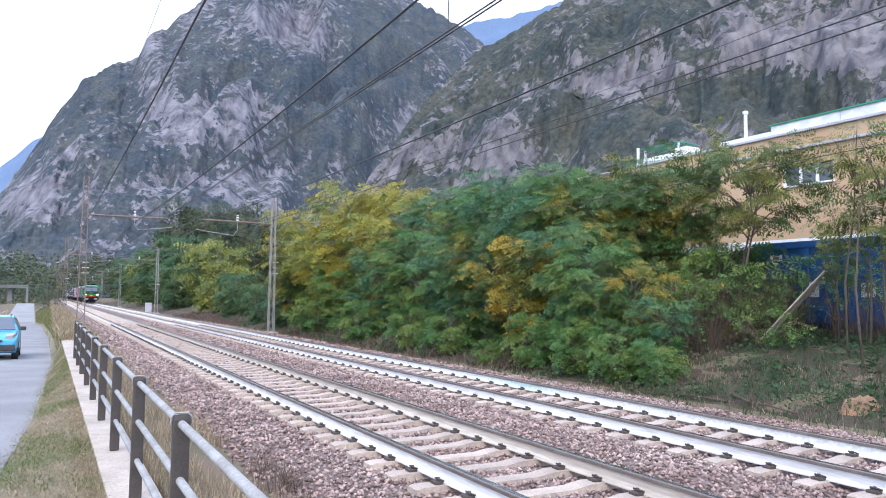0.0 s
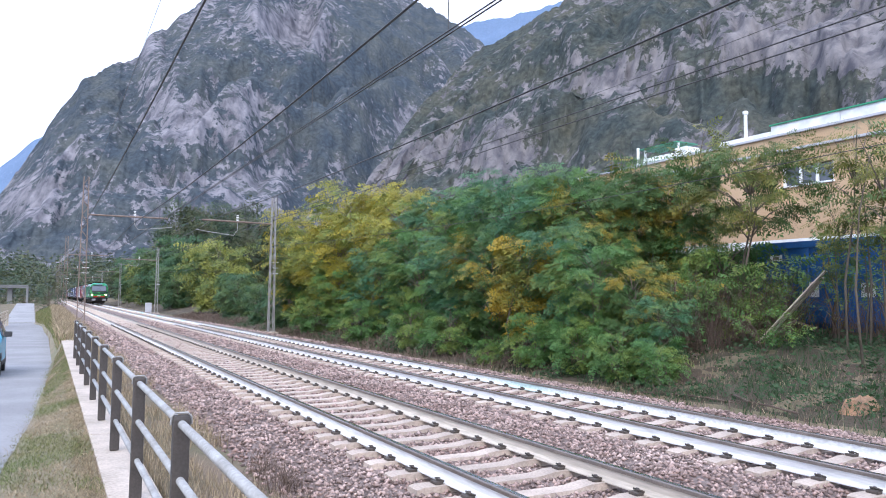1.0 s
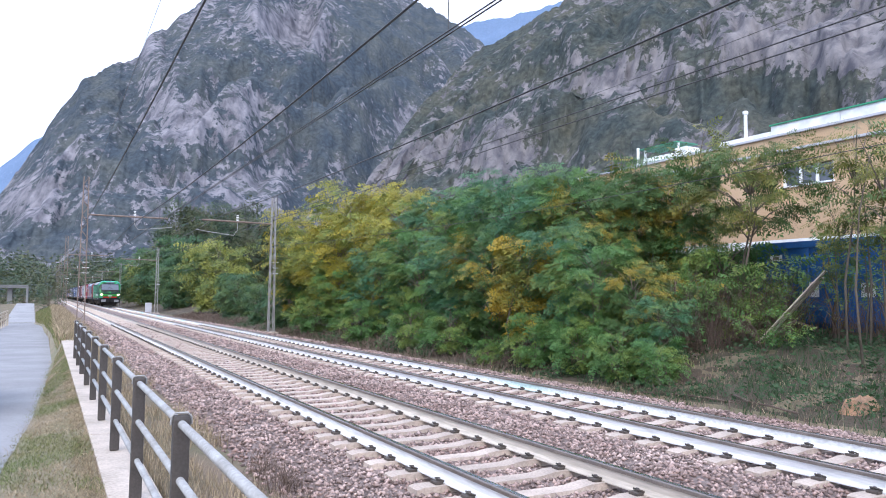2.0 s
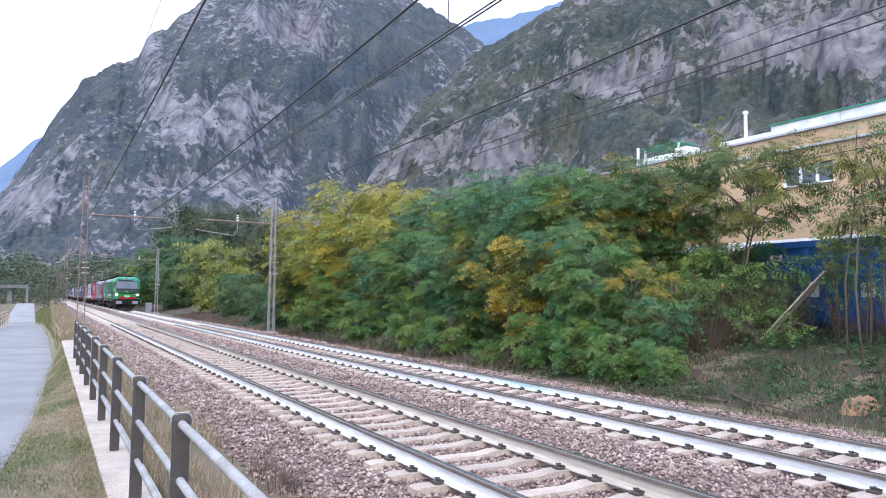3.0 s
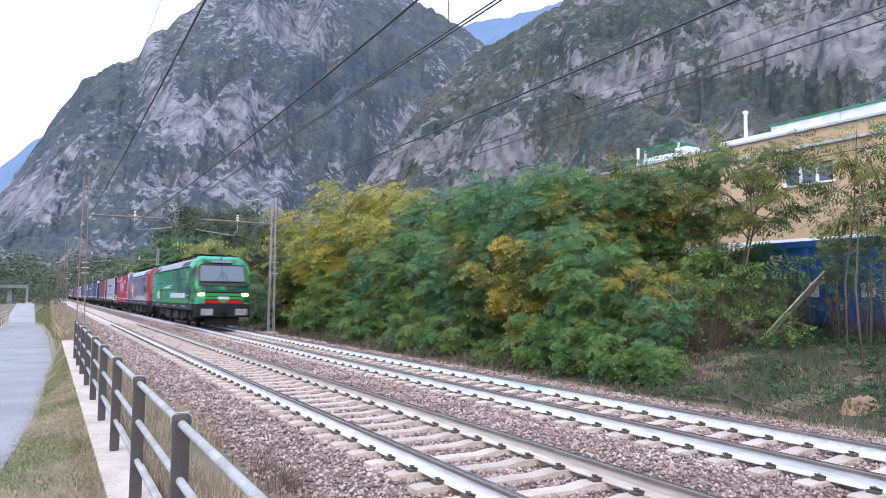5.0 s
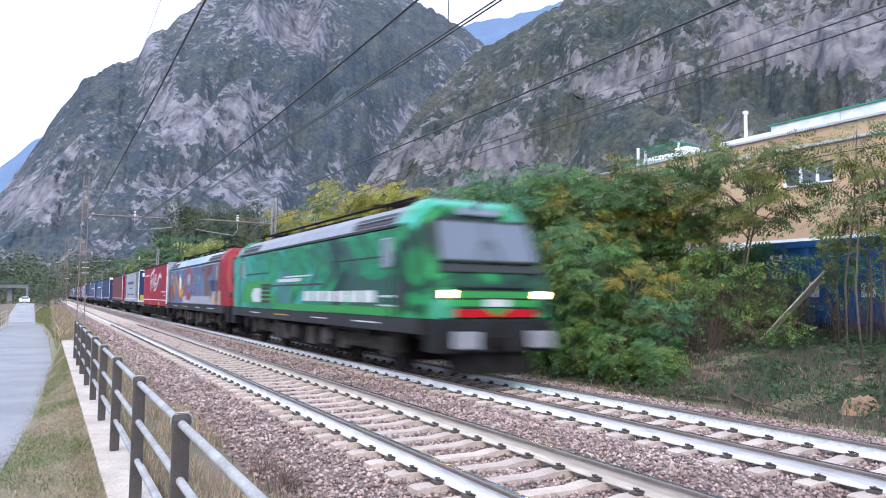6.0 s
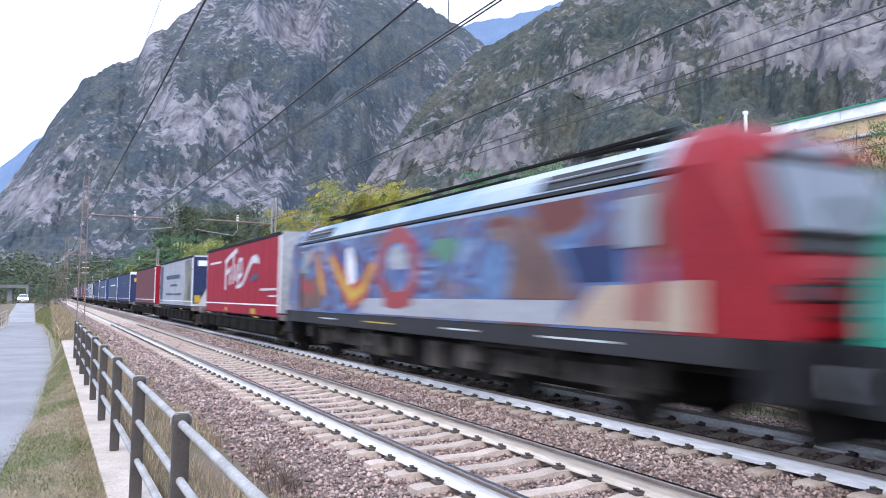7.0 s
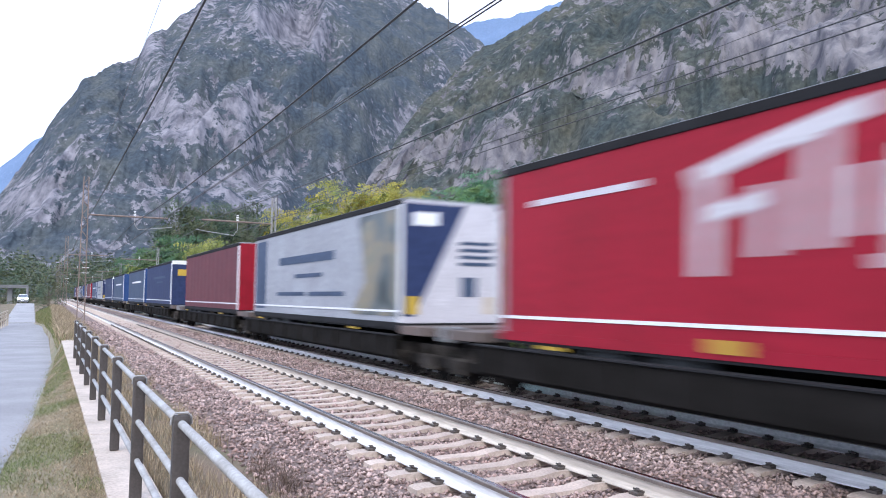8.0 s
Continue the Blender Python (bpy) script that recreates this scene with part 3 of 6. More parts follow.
def mountain(name, crest, near, far, cols, rows, material, label, seed=0, foot=-5.0, rough=1.0, wooded=0.0, woods=()):
    """A slope round the valley: crest as (bearing, rise) in degrees; near and far: distance of foot and crest along the bearings."""
    az = np.linspace(crest[0][0], crest[-1][0], cols)
    el = np.interp(az, [c[0] for c in crest], [c[1] for c in crest])
    el = el + 0.35 * rough * (fbm(az * 1.3, az * 0, octaves=5, seed=seed) - 0.5) * 2
    d0 = np.interp(az, *zip(*near))
    d1 = np.interp(az, *zip(*far))
    v = np.linspace(0, 1, rows)
    A, V = np.meshgrid(az, v)
    top = d1 * np.tan(np.radians(el))
    # steps of cliff and ledge; W keeps both grid directions at one scale
    W = V * 20
    warp = fbm(A * 0.12, W * 0.12, octaves=4, seed=seed + 3)
    S = V + 0.05 * np.sin((V * 3.5 + warp * 2.2 + A * 0.05) * math.tau) * np.sin(np.pi * V)
    H = foot + (top[None] - foot) * np.clip(S, 0, 1.02)
    D = d0[None] + (d1 - d0)[None] * V
    bulge = np.sin(np.pi * np.clip(V, 0, 1)) ** 0.6
    rib = fbm(A * 0.16 + 0.4 * warp, W * 0.10, octaves=5, seed=seed + 9)
    crag = fbm(A * 0.34, W * 0.42, octaves=4, seed=seed + 14) - 0.5
    flute = fbm(A * 1.5, W * 0.5, octaves=4, seed=seed + 60, gain=0.6) - 0.5
    fine = fbm(A * 3.0, W * 2.4, octaves=3, seed=seed + 21) - 0.5
    D = D + rough * bulge * (80 * (0.5 - rib) - 62 * crag - 11 * flute - 6 * fine)
    X, Y = D * np.sin(np.radians(A)), D * np.cos(np.radians(A))
    # ledges and gullies carry trees, jutting faces stay bare
    patch = fbm(A * 0.35 + warp, W * 0.42, octaves=6, seed=seed + 30, gain=0.62)
    cover = np.clip(0.5 + 0.95 * (patch - 0.5) - 0.3 * crag + 0.12 * (rib - 0.3) + wooded, 0, 1)
    rise = np.degrees(np.arctan2(H - 1.85, D))
    for ba, bv, wa, wv, amount in woods:
        cover = np.clip(cover + 0.62 * amount * np.exp(-((A - ba) / wa) ** 2 - ((rise - bv) / wv) ** 2), 0, 1)
    cover = np.maximum(cover, np.clip((0.17 - V) * 9 + 0.8 * (patch - 0.5), 0, 1))
    H = H + rough * 9 * (fbm(A * 1.2, W * 2.0, octaves=3, seed=seed + 50) - 0.5) * bulge
    H = H + cover * 5.5 * (fbm(A * 7, W * 7, octaves=2, seed=seed + 40) - 0.3)
    i = np.arange(rows * cols).reshape(rows, cols)
    f = np.stack([i[:-1, :-1], i[:-1, 1:], i[1:, 1:], i[1:, :-1]], -1).reshape(-1, 4)
    # the far side falls away
    me = raw_mesh(name, np.stack([X, Y, H], -1).reshape(-1, 3), f)
    at = me.attributes.new("cover", "FLOAT", "POINT")
    at.data.foreach_set("value", cover.astype(np.float32).ravel())
    ob = solid(name, me, material, smooth=True)
    return tagged(ob, label, "mountain", kind="structure")


# Aerial haze is mixed into these rock and wood colours, bluest on the farthest.
ROCK = rock_mat("hazed_limestone_and_scrub", (0.085, 0.085, 0.105), (0.25, 0.24, 0.265), (0.048, 0.062, 0.078), (0.080, 0.088, 0.088), clumps=(0.74, 1.3))
ROCK_R = rock_mat("hazed_limestone_and_woods", (0.075, 0.073, 0.088), (0.215, 0.20, 0.205), (0.040, 0.051, 0.052), (0.078, 0.079, 0.064), 0.02, (0.68, 1.4))
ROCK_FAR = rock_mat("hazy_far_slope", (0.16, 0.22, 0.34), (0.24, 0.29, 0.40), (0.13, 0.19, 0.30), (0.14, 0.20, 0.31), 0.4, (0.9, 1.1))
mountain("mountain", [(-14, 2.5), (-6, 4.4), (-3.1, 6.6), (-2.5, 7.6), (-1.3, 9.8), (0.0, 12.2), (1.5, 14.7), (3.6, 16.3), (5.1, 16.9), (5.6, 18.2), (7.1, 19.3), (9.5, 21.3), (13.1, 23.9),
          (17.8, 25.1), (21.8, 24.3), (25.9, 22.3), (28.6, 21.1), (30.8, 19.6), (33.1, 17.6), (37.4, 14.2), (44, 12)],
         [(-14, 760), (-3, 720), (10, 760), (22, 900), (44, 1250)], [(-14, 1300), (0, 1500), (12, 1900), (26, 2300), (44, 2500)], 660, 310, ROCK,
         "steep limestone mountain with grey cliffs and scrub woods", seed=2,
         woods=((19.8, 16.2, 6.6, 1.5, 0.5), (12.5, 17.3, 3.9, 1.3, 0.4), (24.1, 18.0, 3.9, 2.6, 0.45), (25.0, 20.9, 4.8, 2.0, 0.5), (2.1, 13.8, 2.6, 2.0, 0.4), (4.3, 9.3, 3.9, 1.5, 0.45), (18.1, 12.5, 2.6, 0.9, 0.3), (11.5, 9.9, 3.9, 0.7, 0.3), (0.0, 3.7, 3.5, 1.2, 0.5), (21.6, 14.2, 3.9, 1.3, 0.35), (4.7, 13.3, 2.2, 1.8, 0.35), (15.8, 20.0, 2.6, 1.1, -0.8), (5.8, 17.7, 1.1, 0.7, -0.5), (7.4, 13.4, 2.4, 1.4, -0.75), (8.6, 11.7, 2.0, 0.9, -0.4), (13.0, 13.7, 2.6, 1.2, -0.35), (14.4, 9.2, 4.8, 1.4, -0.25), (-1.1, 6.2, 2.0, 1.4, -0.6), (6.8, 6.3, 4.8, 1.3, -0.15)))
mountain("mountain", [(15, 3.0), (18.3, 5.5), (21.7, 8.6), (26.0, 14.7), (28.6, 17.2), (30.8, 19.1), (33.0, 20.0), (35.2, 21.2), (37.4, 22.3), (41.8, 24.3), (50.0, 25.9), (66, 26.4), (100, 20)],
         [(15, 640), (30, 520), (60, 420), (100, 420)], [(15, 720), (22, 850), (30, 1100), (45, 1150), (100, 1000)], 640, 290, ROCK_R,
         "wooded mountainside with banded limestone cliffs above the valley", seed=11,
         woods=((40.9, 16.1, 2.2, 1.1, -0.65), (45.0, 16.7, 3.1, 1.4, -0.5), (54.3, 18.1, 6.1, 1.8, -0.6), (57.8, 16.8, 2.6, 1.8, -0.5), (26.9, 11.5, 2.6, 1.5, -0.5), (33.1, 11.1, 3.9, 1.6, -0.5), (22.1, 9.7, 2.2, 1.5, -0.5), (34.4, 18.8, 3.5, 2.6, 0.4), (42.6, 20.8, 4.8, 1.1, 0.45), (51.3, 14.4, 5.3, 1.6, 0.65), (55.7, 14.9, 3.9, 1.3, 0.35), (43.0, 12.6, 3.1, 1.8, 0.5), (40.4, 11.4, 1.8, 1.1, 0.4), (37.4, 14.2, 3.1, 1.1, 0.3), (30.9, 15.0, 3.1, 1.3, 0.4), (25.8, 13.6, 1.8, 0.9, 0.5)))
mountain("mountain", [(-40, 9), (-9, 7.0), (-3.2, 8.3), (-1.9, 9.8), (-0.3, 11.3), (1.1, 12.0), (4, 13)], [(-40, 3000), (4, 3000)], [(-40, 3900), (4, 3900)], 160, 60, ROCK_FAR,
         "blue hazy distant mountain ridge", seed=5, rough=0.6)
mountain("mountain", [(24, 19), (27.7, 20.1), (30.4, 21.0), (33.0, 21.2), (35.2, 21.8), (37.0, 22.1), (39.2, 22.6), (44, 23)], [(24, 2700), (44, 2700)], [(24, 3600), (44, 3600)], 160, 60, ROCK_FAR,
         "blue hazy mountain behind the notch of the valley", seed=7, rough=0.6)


# ---- factory building beyond the bank ----
def building():
    X = 26.0
    b = empty("factory_building", pose(X, 0, 0.5), "tan rendered factory with a white parapet and green trim", "building")
    y0, y1 = 2.0, 33.0
    openings = [(17.28, 19.5), (13.4, 14.9), (8.5, 10.7)]
    part("wall", box(0.002, 14, y0, y1, 0, 5.55), M["render_tan"], b)
    edges = [y0] + [v for o in sorted(openings) for v in o] + [y1]
    for a, c in zip(edges[::2], edges[1::2]):
        part("wall_pier", box(-0.3, 0, a, c, 5.9, 6.72), M["render_tan"], b)
    part("wall_top", box(-0.3, 0, y0, y1, 6.72, 8.02), M["render_tan"], b)
    part("wall_base", box(-0.3, 0, y0, y1, 3.85, 5.9), M["render_tan"], b)
    part("lower_wall", box(-0.3, 0, y0, y1, -0.6, 3.85), M["white_panel"], b, "white lower wall")
    part("ledge", box(-0.42, -0.3, y0, y1, 7.34, 7.44, 0.02), M["band"], b)
    part("roof", box(-0.3, 14, y0, y1, 8.02, 8.1), M["band"], b)
    part("cornice", box(-0.4, -0.3, y0, y1, 8.0, 8.1, 0.02), M["band"], b)
    for k in range(6):
        part("parapet_panel", box(-0.28, -0.18, y0 + 3 * k, y0 + 3 * k + 2.97, 8.1, 8.50), M["white_panel"], b)
    part("parapet_trim", box(-0.34, -0.1, y0, y0 + 18, 8.50, 8.56), M["green_trim"], b)
    part("low_parapet", box(-0.28, -0.18, y0 + 20.6, y1, 8.1, 8.14), M["green_trim"], b)
    for a, c in openings:
        w = empty("window", pose(0, 0, 0), "", "")
        w.parent = b
        for k in range(3):
            ya, yb = a + (c - a) * k / 3, a + (c - a) * (k + 1) / 3
            part("pane", box(-0.14, -0.12, ya + 0.05, yb - 0.05, 5.96, 6.68), M["dark_glass"], w)
        for k in range(4):
            y = a + 0.05 + (c - a - 0.1) * k / 3
            part("mullion", box(-0.2, -0.08, y - 0.05, y + 0.05, 5.95, 6.72), M["white_panel"], w)
        part("sill", box(-0.38, -0.08, a - 0.05, c + 0.05, 5.89, 5.95), M["white_panel"], w)
    chim = part("flue_pipe", rod(bmesh.new(), (-0.1, 21.35, 8.1), (-0.1, 21.35, 9.32), 0.075, seg=14), M["white_panel"], b)
    part("flue_cap", rod(bmesh.new(), (-0.1, 21.35, 9.32), (-0.1, 21.35, 9.46), 0.115, seg=14), M["white_panel"], chim)
    part("roof_unit", box(-0.2, 0.7, 24.6, 25.3, 8.1, 8.55, 0.03), M["white_panel"], b)
    part("roof_shed", box(-0.2, 1.2, 25.5, 27.4, 8.1, 8.38, 0.03), M["white_panel"], b)
    part("vent_pipe", rod(bmesh.new(), (-0.2, 27.75, 8.1), (-0.2, 27.75, 8.98), 0.075, seg=12), M["white_panel"], b)
    part("shed_roof", box(-0.2, 1.2, 25.2, 27.7, 8.86, 8.90), M["green_trim"], b)
    part("end_parapet", box(-0.28, -0.18, y0 + 18, y0 + 20.6, 8.1, 8.3), M["white_panel"], b)
    for y in (25.3, 27.5):
        part("shed_post", box(0.0, 0.08, y - 0.04, y + 0.04, 8.1, 8.86), M["white_panel"], b)


building()


# ---- skip containers ----
def container(paint, label, stickers):
    c = empty("skip_container", pose(20.0, 0, 0.85), label, "container", "skip containers beyond the bank")
    part("side", box(0, 0.06, -3.2, 3.2, 0.2, 2.45), paint, c)
    part("side", box(2.3, 2.36, -3.2, 3.2, 0.2, 2.45), paint, c)
    part("end_wall", box(0.06, 2.3, 3.14, 3.2, 0.2, 2.45), paint, c)
    part("end_wall", box(0.06, 2.3, -3.2, -3.14, 0.2, 2.45), paint, c)
    part("bottom", box(0.06, 2.3, -3.14, 3.14, 0.2, 0.3), paint, c)
    part("top_rim", box(-0.1, 0.02, -3.3, 3.3, 2.42, 2.62, 0.02), paint, c)
    part("top_rim", box(2.34, 2.46, -3.3, 3.3, 2.42, 2.62, 0.02), paint, c)
    for k in range(5):
        y = -2.9 + 1.45 * k
        bm = extrude([(-0.16, 0.2), (0.0, 0.2), (0.0, 2.42), (-0.07, 2.42)], "y", y - 0.07, y + 0.07)
        part("rib", bm, paint, c)
    for s in (-1, 1):
        part("runner", box(0.6 if s < 0 else 1.6, 0.75 if s < 0 else 1.75, -3.1, 3.1, -0.05, 0.2), paint, c)
    for y, z, w, h in stickers:
        st = part("sticker", box(-0.012, -0.002, y - w / 2, y + w / 2, z, z + h), M["label"], c, "white sticker with a grey mark")
        part("mark", box(-0.016, -0.013, y - w / 4, y + w / 4, z + h * 0.3, z + h * 0.7), M["rail_head"], st)
    return c


cont = container(M["blue_steel"], "blue painted steel skip container with ribs and white stickers", ((2.5, 2.05, 0.42, 0.2), (1.35, 0.95, 0.55, 0.45), (-0.4, 0.95, 0.4, 0.4)))
dark_skip = container(M["dark_steel"], "dark green steel skip container behind the brush", ())
dark_skip.matrix_world = pose(21.0, 20.2, 1.0)
cont.matrix_world = pose(19.9, 12.85, 1.07)
copy_thing(cont, pose(20.1, 5.95, 0.9, 0, 0, 2))

boards = empty("old_boards", look((16.95, 13.62, 0.78), (17.3, 12.0, 2.55)), "weathered grey boards leaning in the brush beside a container", "boards")
for k, (px, pz, ln) in enumerate(((-0.16, 0.0, 2.35), (-0.01, 0.03, 2.55), (0.13, -0.01, 2.2))):
    part("plank", box(px - 0.065, px + 0.065, pz - 0.018, pz + 0.018, -ln, 0.02 * k, 0.006), M["board"], boards)


# ---- trees ----
def frond_template(pairs):
    """A feather leaf one unit long: pairs of leaflets and one at the tip."""
    v, f = [], []
    for k in range(pairs):
        t = 0.18 + 0.72 * k / max(pairs - 1, 1)
        for s in (-1, 1):
            ln = 0.34 * (1 - 0.35 * abs(t - 0.45))
            w = 0.40 / (pairs + 1.6) * 0.62
            a = np.array([0, t, -0.12 * t * t])
            d = np.array([s * 0.9, 0.42, -0.18])
            d = d / np.linalg.norm(d)
            side = np.array([-d[1] * s, d[0] * s, 0]) * s
            i = len(v)
            v += [a, a + d * ln * 0.5 + side * w, a + d * ln, a + d * ln * 0.5 - side * w]
            f.append((i, i + 1, i + 2, i + 3))
    i = len(v)
    v += [np.array([0, 0.9, -0.1]), np.array([0.08, 1.04, -0.13]), np.array([0, 1.18, -0.17]), np.array([-0.08, 1.04, -0.13])]
    f.append((i, i + 1, i + 2, i + 3))
    return np.array(v), np.array(f)


def crown_mesh(name, seed, lobes, count, size, pairs=4):
    """Feather leaves over the lobes (centre, radii) of a crown, thicker at the rim."""
    rng = np.random.default_rng(seed)
    tv, tf = frond_template(pairs)
    vol = np.array([r[0] * r[1] + r[1] * r[2] + r[0] * r[2] for c, r in lobes])
    which = rng.choice(len(lobes), count, p=vol / vol.sum())
    c = np.array([l[0] for l in lobes])[which]
    r = np.array([l[1] for l in lobes])[which]
    d = rng.normal(size=(count, 3))
    d /= np.linalg.norm(d, axis=1)[:, None]
    rad = rng.uniform(0.62, 1.12, count) ** 0.6
    pos = c + d * r * rad[:, None]
    way = d * (1, 1, 0.6) + rng.normal(size=(count, 3)) * 0.45 + np.array([0, 0, -0.15])
    way /= np.linalg.norm(way, axis=1)[:, None]
    up = np.array([0, 0, 1.0]) + rng.normal(size=(count, 3)) * 0.45
    right = np.cross(way, up)
    right /= np.linalg.norm(right, axis=1)[:, None]
    up = np.cross(right, way)
    R = np.stack([right, way, up], -1)
    s = size * rng.uniform(0.6, 1.3, count)
    v = np.einsum("nij,kj->nki", R, tv) * s[:, None, None] + pos[:, None]
    f = tf[None] + len(tv) * np.arange(count)[:, None, None]
    return set_tone(raw_mesh(name, v.reshape(-1, 3), f.reshape(-1, 4)), rng.random(len(lobes))[which], len(tv))


def set_tone(me, per_leaf, leaf_verts):
    at = me.attributes.new("tone", "FLOAT", "POINT")
    at.data.foreach_set("value", np.repeat(np.clip(per_leaf, 0, 1), leaf_verts).astype(np.float32))
    return me


def limbs_for(rng, height, spread, base, n, flat=0.25, top=0.25):
    """Limbs of a crown as curves of four points: they leave the trunk, rise and bow over at the end."""
    out = []
    for k in range(n):
        t = (k + rng.uniform(0.1, 0.9)) / n
        w = spread * (top + (1 - top) * math.sin(math.pi * min(1.0, 0.22 + 0.78 * (1 - t))) ** 0.8) * rng.uniform(0.55, 1.18)
        a = k * 2.399 + rng.uniform(-0.4, 0.4)
        z = base + (height - base) * (0.06 + 0.94 * t ** 0.9)
        z0 = max(0.2, min(height * 0.72, z - (0.9 - flat) * w))
        d = Vector((math.cos(a), math.sin(a), 0))
        tip = d * w + Vector((0, 0, z))
        root = d * 0.05 + Vector((0, 0, z0))
        m1 = root.lerp(tip, 0.4) + Vector((0, 0, 0.18 * w))
        m2 = root.lerp(tip, 0.75) + Vector((0, 0, 0.16 * w))
        out.append((root, m1, m2, tip))
    return out


def spray_crown(name, rng, limbs, twigs, per_twig, size, pairs, reach, droop=0.5):
    """Feather leaves along the twigs of every limb, lying in loose layers that face the sky."""
    tv, tf = frond_template(pairs)
    pos, way, tone, away = [], [], [], []
    for root, m1, m2, tip in limbs:
        hue = rng.random()
        ln = (tip - root).length
        out = Vector((tip.x - root.x, tip.y - root.y, 0)).normalized()
        side = Vector((-out.y, out.x, 0))
        for q in range(twigs):
            u = 0.3 + 0.7 * (q + rng.random()) / twigs
            p = m1.lerp(m2, u / 0.75) if u < 0.75 else m2.lerp(tip, (u - 0.75) / 0.25)
            s = (1 if q % 2 else -1) * rng.uniform(0.25, 1.1) * (1.15 - 0.7 * u)
            d = (out * rng.uniform(0.5, 1.0) + side * s + Vector((0, 0, rng.uniform(-0.15, 0.55)))).normalized()
            r = reach * ln * rng.uniform(0.7, 1.3) * (1.1 - 0.45 * u)
            f = (np.arange(per_twig) + rng.random(per_twig)) / per_twig
            line = np.array(p)[None] + np.array(d)[None] * (f * r)[:, None] - np.array([0, 0, 1.0]) * (droop * r * f ** 2)[:, None]
            sd = np.cross(np.array(d), (0, 0, 1.0))
            sg = np.where(np.arange(per_twig) % 2 == 0, 1.0, -1.0) * rng.uniform(0.3, 1.1, per_twig)
            w = np.array(d)[None] * rng.uniform(0.5, 1.0, per_twig)[:, None] + sd[None] * sg[:, None] + rng.normal(size=(per_twig, 3)) * 0.18
            w[:, 2] -= droop * (0.3 + 0.9 * f)
            pos.append(line + rng.normal(size=(per_twig, 3)) * 0.05 * size)
            way.append(w)
            away.append(np.repeat(np.array(out + side * s * 0.6)[None], per_twig, 0))
            tone.append(hue * 0.75 + 0.25 * rng.random() + rng.normal(0, 0.10, per_twig))
    pos, way, tone, away = np.concatenate(pos), np.concatenate(way), np.concatenate(tone), np.concatenate(away)
    n = len(pos)
    way /= np.linalg.norm(way, axis=1)[:, None]
    up = np.array([0, 0, 0.75]) + away * 0.75 + rng.normal(size=(n, 3)) * 0.42
    right = np.cross(way, up)
    right /= np.linalg.norm(right, axis=1)[:, None]
    R = np.stack([right, way, np.cross(right, way)], -1)
    v = np.einsum("nij,kj->nki", R, tv) * (size * rng.uniform(0.65, 1.3, n))[:, None, None] + pos[:, None]
    f = tf[None] + len(tv) * np.arange(n)[:, None, None]
    return set_tone(raw_mesh(name, v.reshape(-1, 3), f.reshape(-1, 4)), tone, len(tv))


def tree(name, height, spread, base, material, label, category, seed, limbs, size, twigs=7, per_twig=9, pairs=5, stems=1, thick=1.0, reach=0.5, flat=0.25, top=0.25):
    rng = np.random.default_rng(seed)
    t = empty(name, pose(0, 0, 0), label, category, "trees along the railway")
    li = limbs_for(rng, height, spread, base, limbs, flat, top)
    r0 = 0.022 * height * thick
    bm = bmesh.new()
    for s in range(stems):
        ox, oy = (rng.uniform(-0.5, 0.5, 2) if stems > 1 else (0, 0))
        pts = [(ox, oy, -0.25), (ox * 1.2 + rng.uniform(-0.1, 0.1), oy * 1.2, height * 0.3), (ox * 0.8 + rng.uniform(-0.3, 0.3), oy * 0.8 + rng.uniform(-0.2, 0.2), height * 0.6), (ox * 0.4, oy * 0.4 + rng.uniform(-0.2, 0.2), height * 0.9)]
        tube(pts, [r0 / stems ** 0.5, r0 * 0.8 / stems ** 0.5, r0 * 0.5 / stems ** 0.5, r0 * 0.12], 7, bm)
    part("trunk", bm, M["bark"], t, smooth=True)
    bm = bmesh.new()
    for root, m1, m2, tip in li:
        if limbs <= 20:
            part("limb", tube([root, m1, m2, tip], [r0 * 0.4, r0 * 0.28, r0 * 0.15, r0 * 0.05], 5), M["bark"], t)
        else:
            tube([root, m1, m2, tip], [r0 * 0.4, r0 * 0.28, r0 * 0.15, r0 * 0.05], 5, bm)
    if limbs > 20:
        part("branching", bm, M["bark"], t)
    else:
        bm.free()
    solid("crown", spray_crown("crown", rng, li, twigs, per_twig, size, pairs, reach), material, t)
    return t


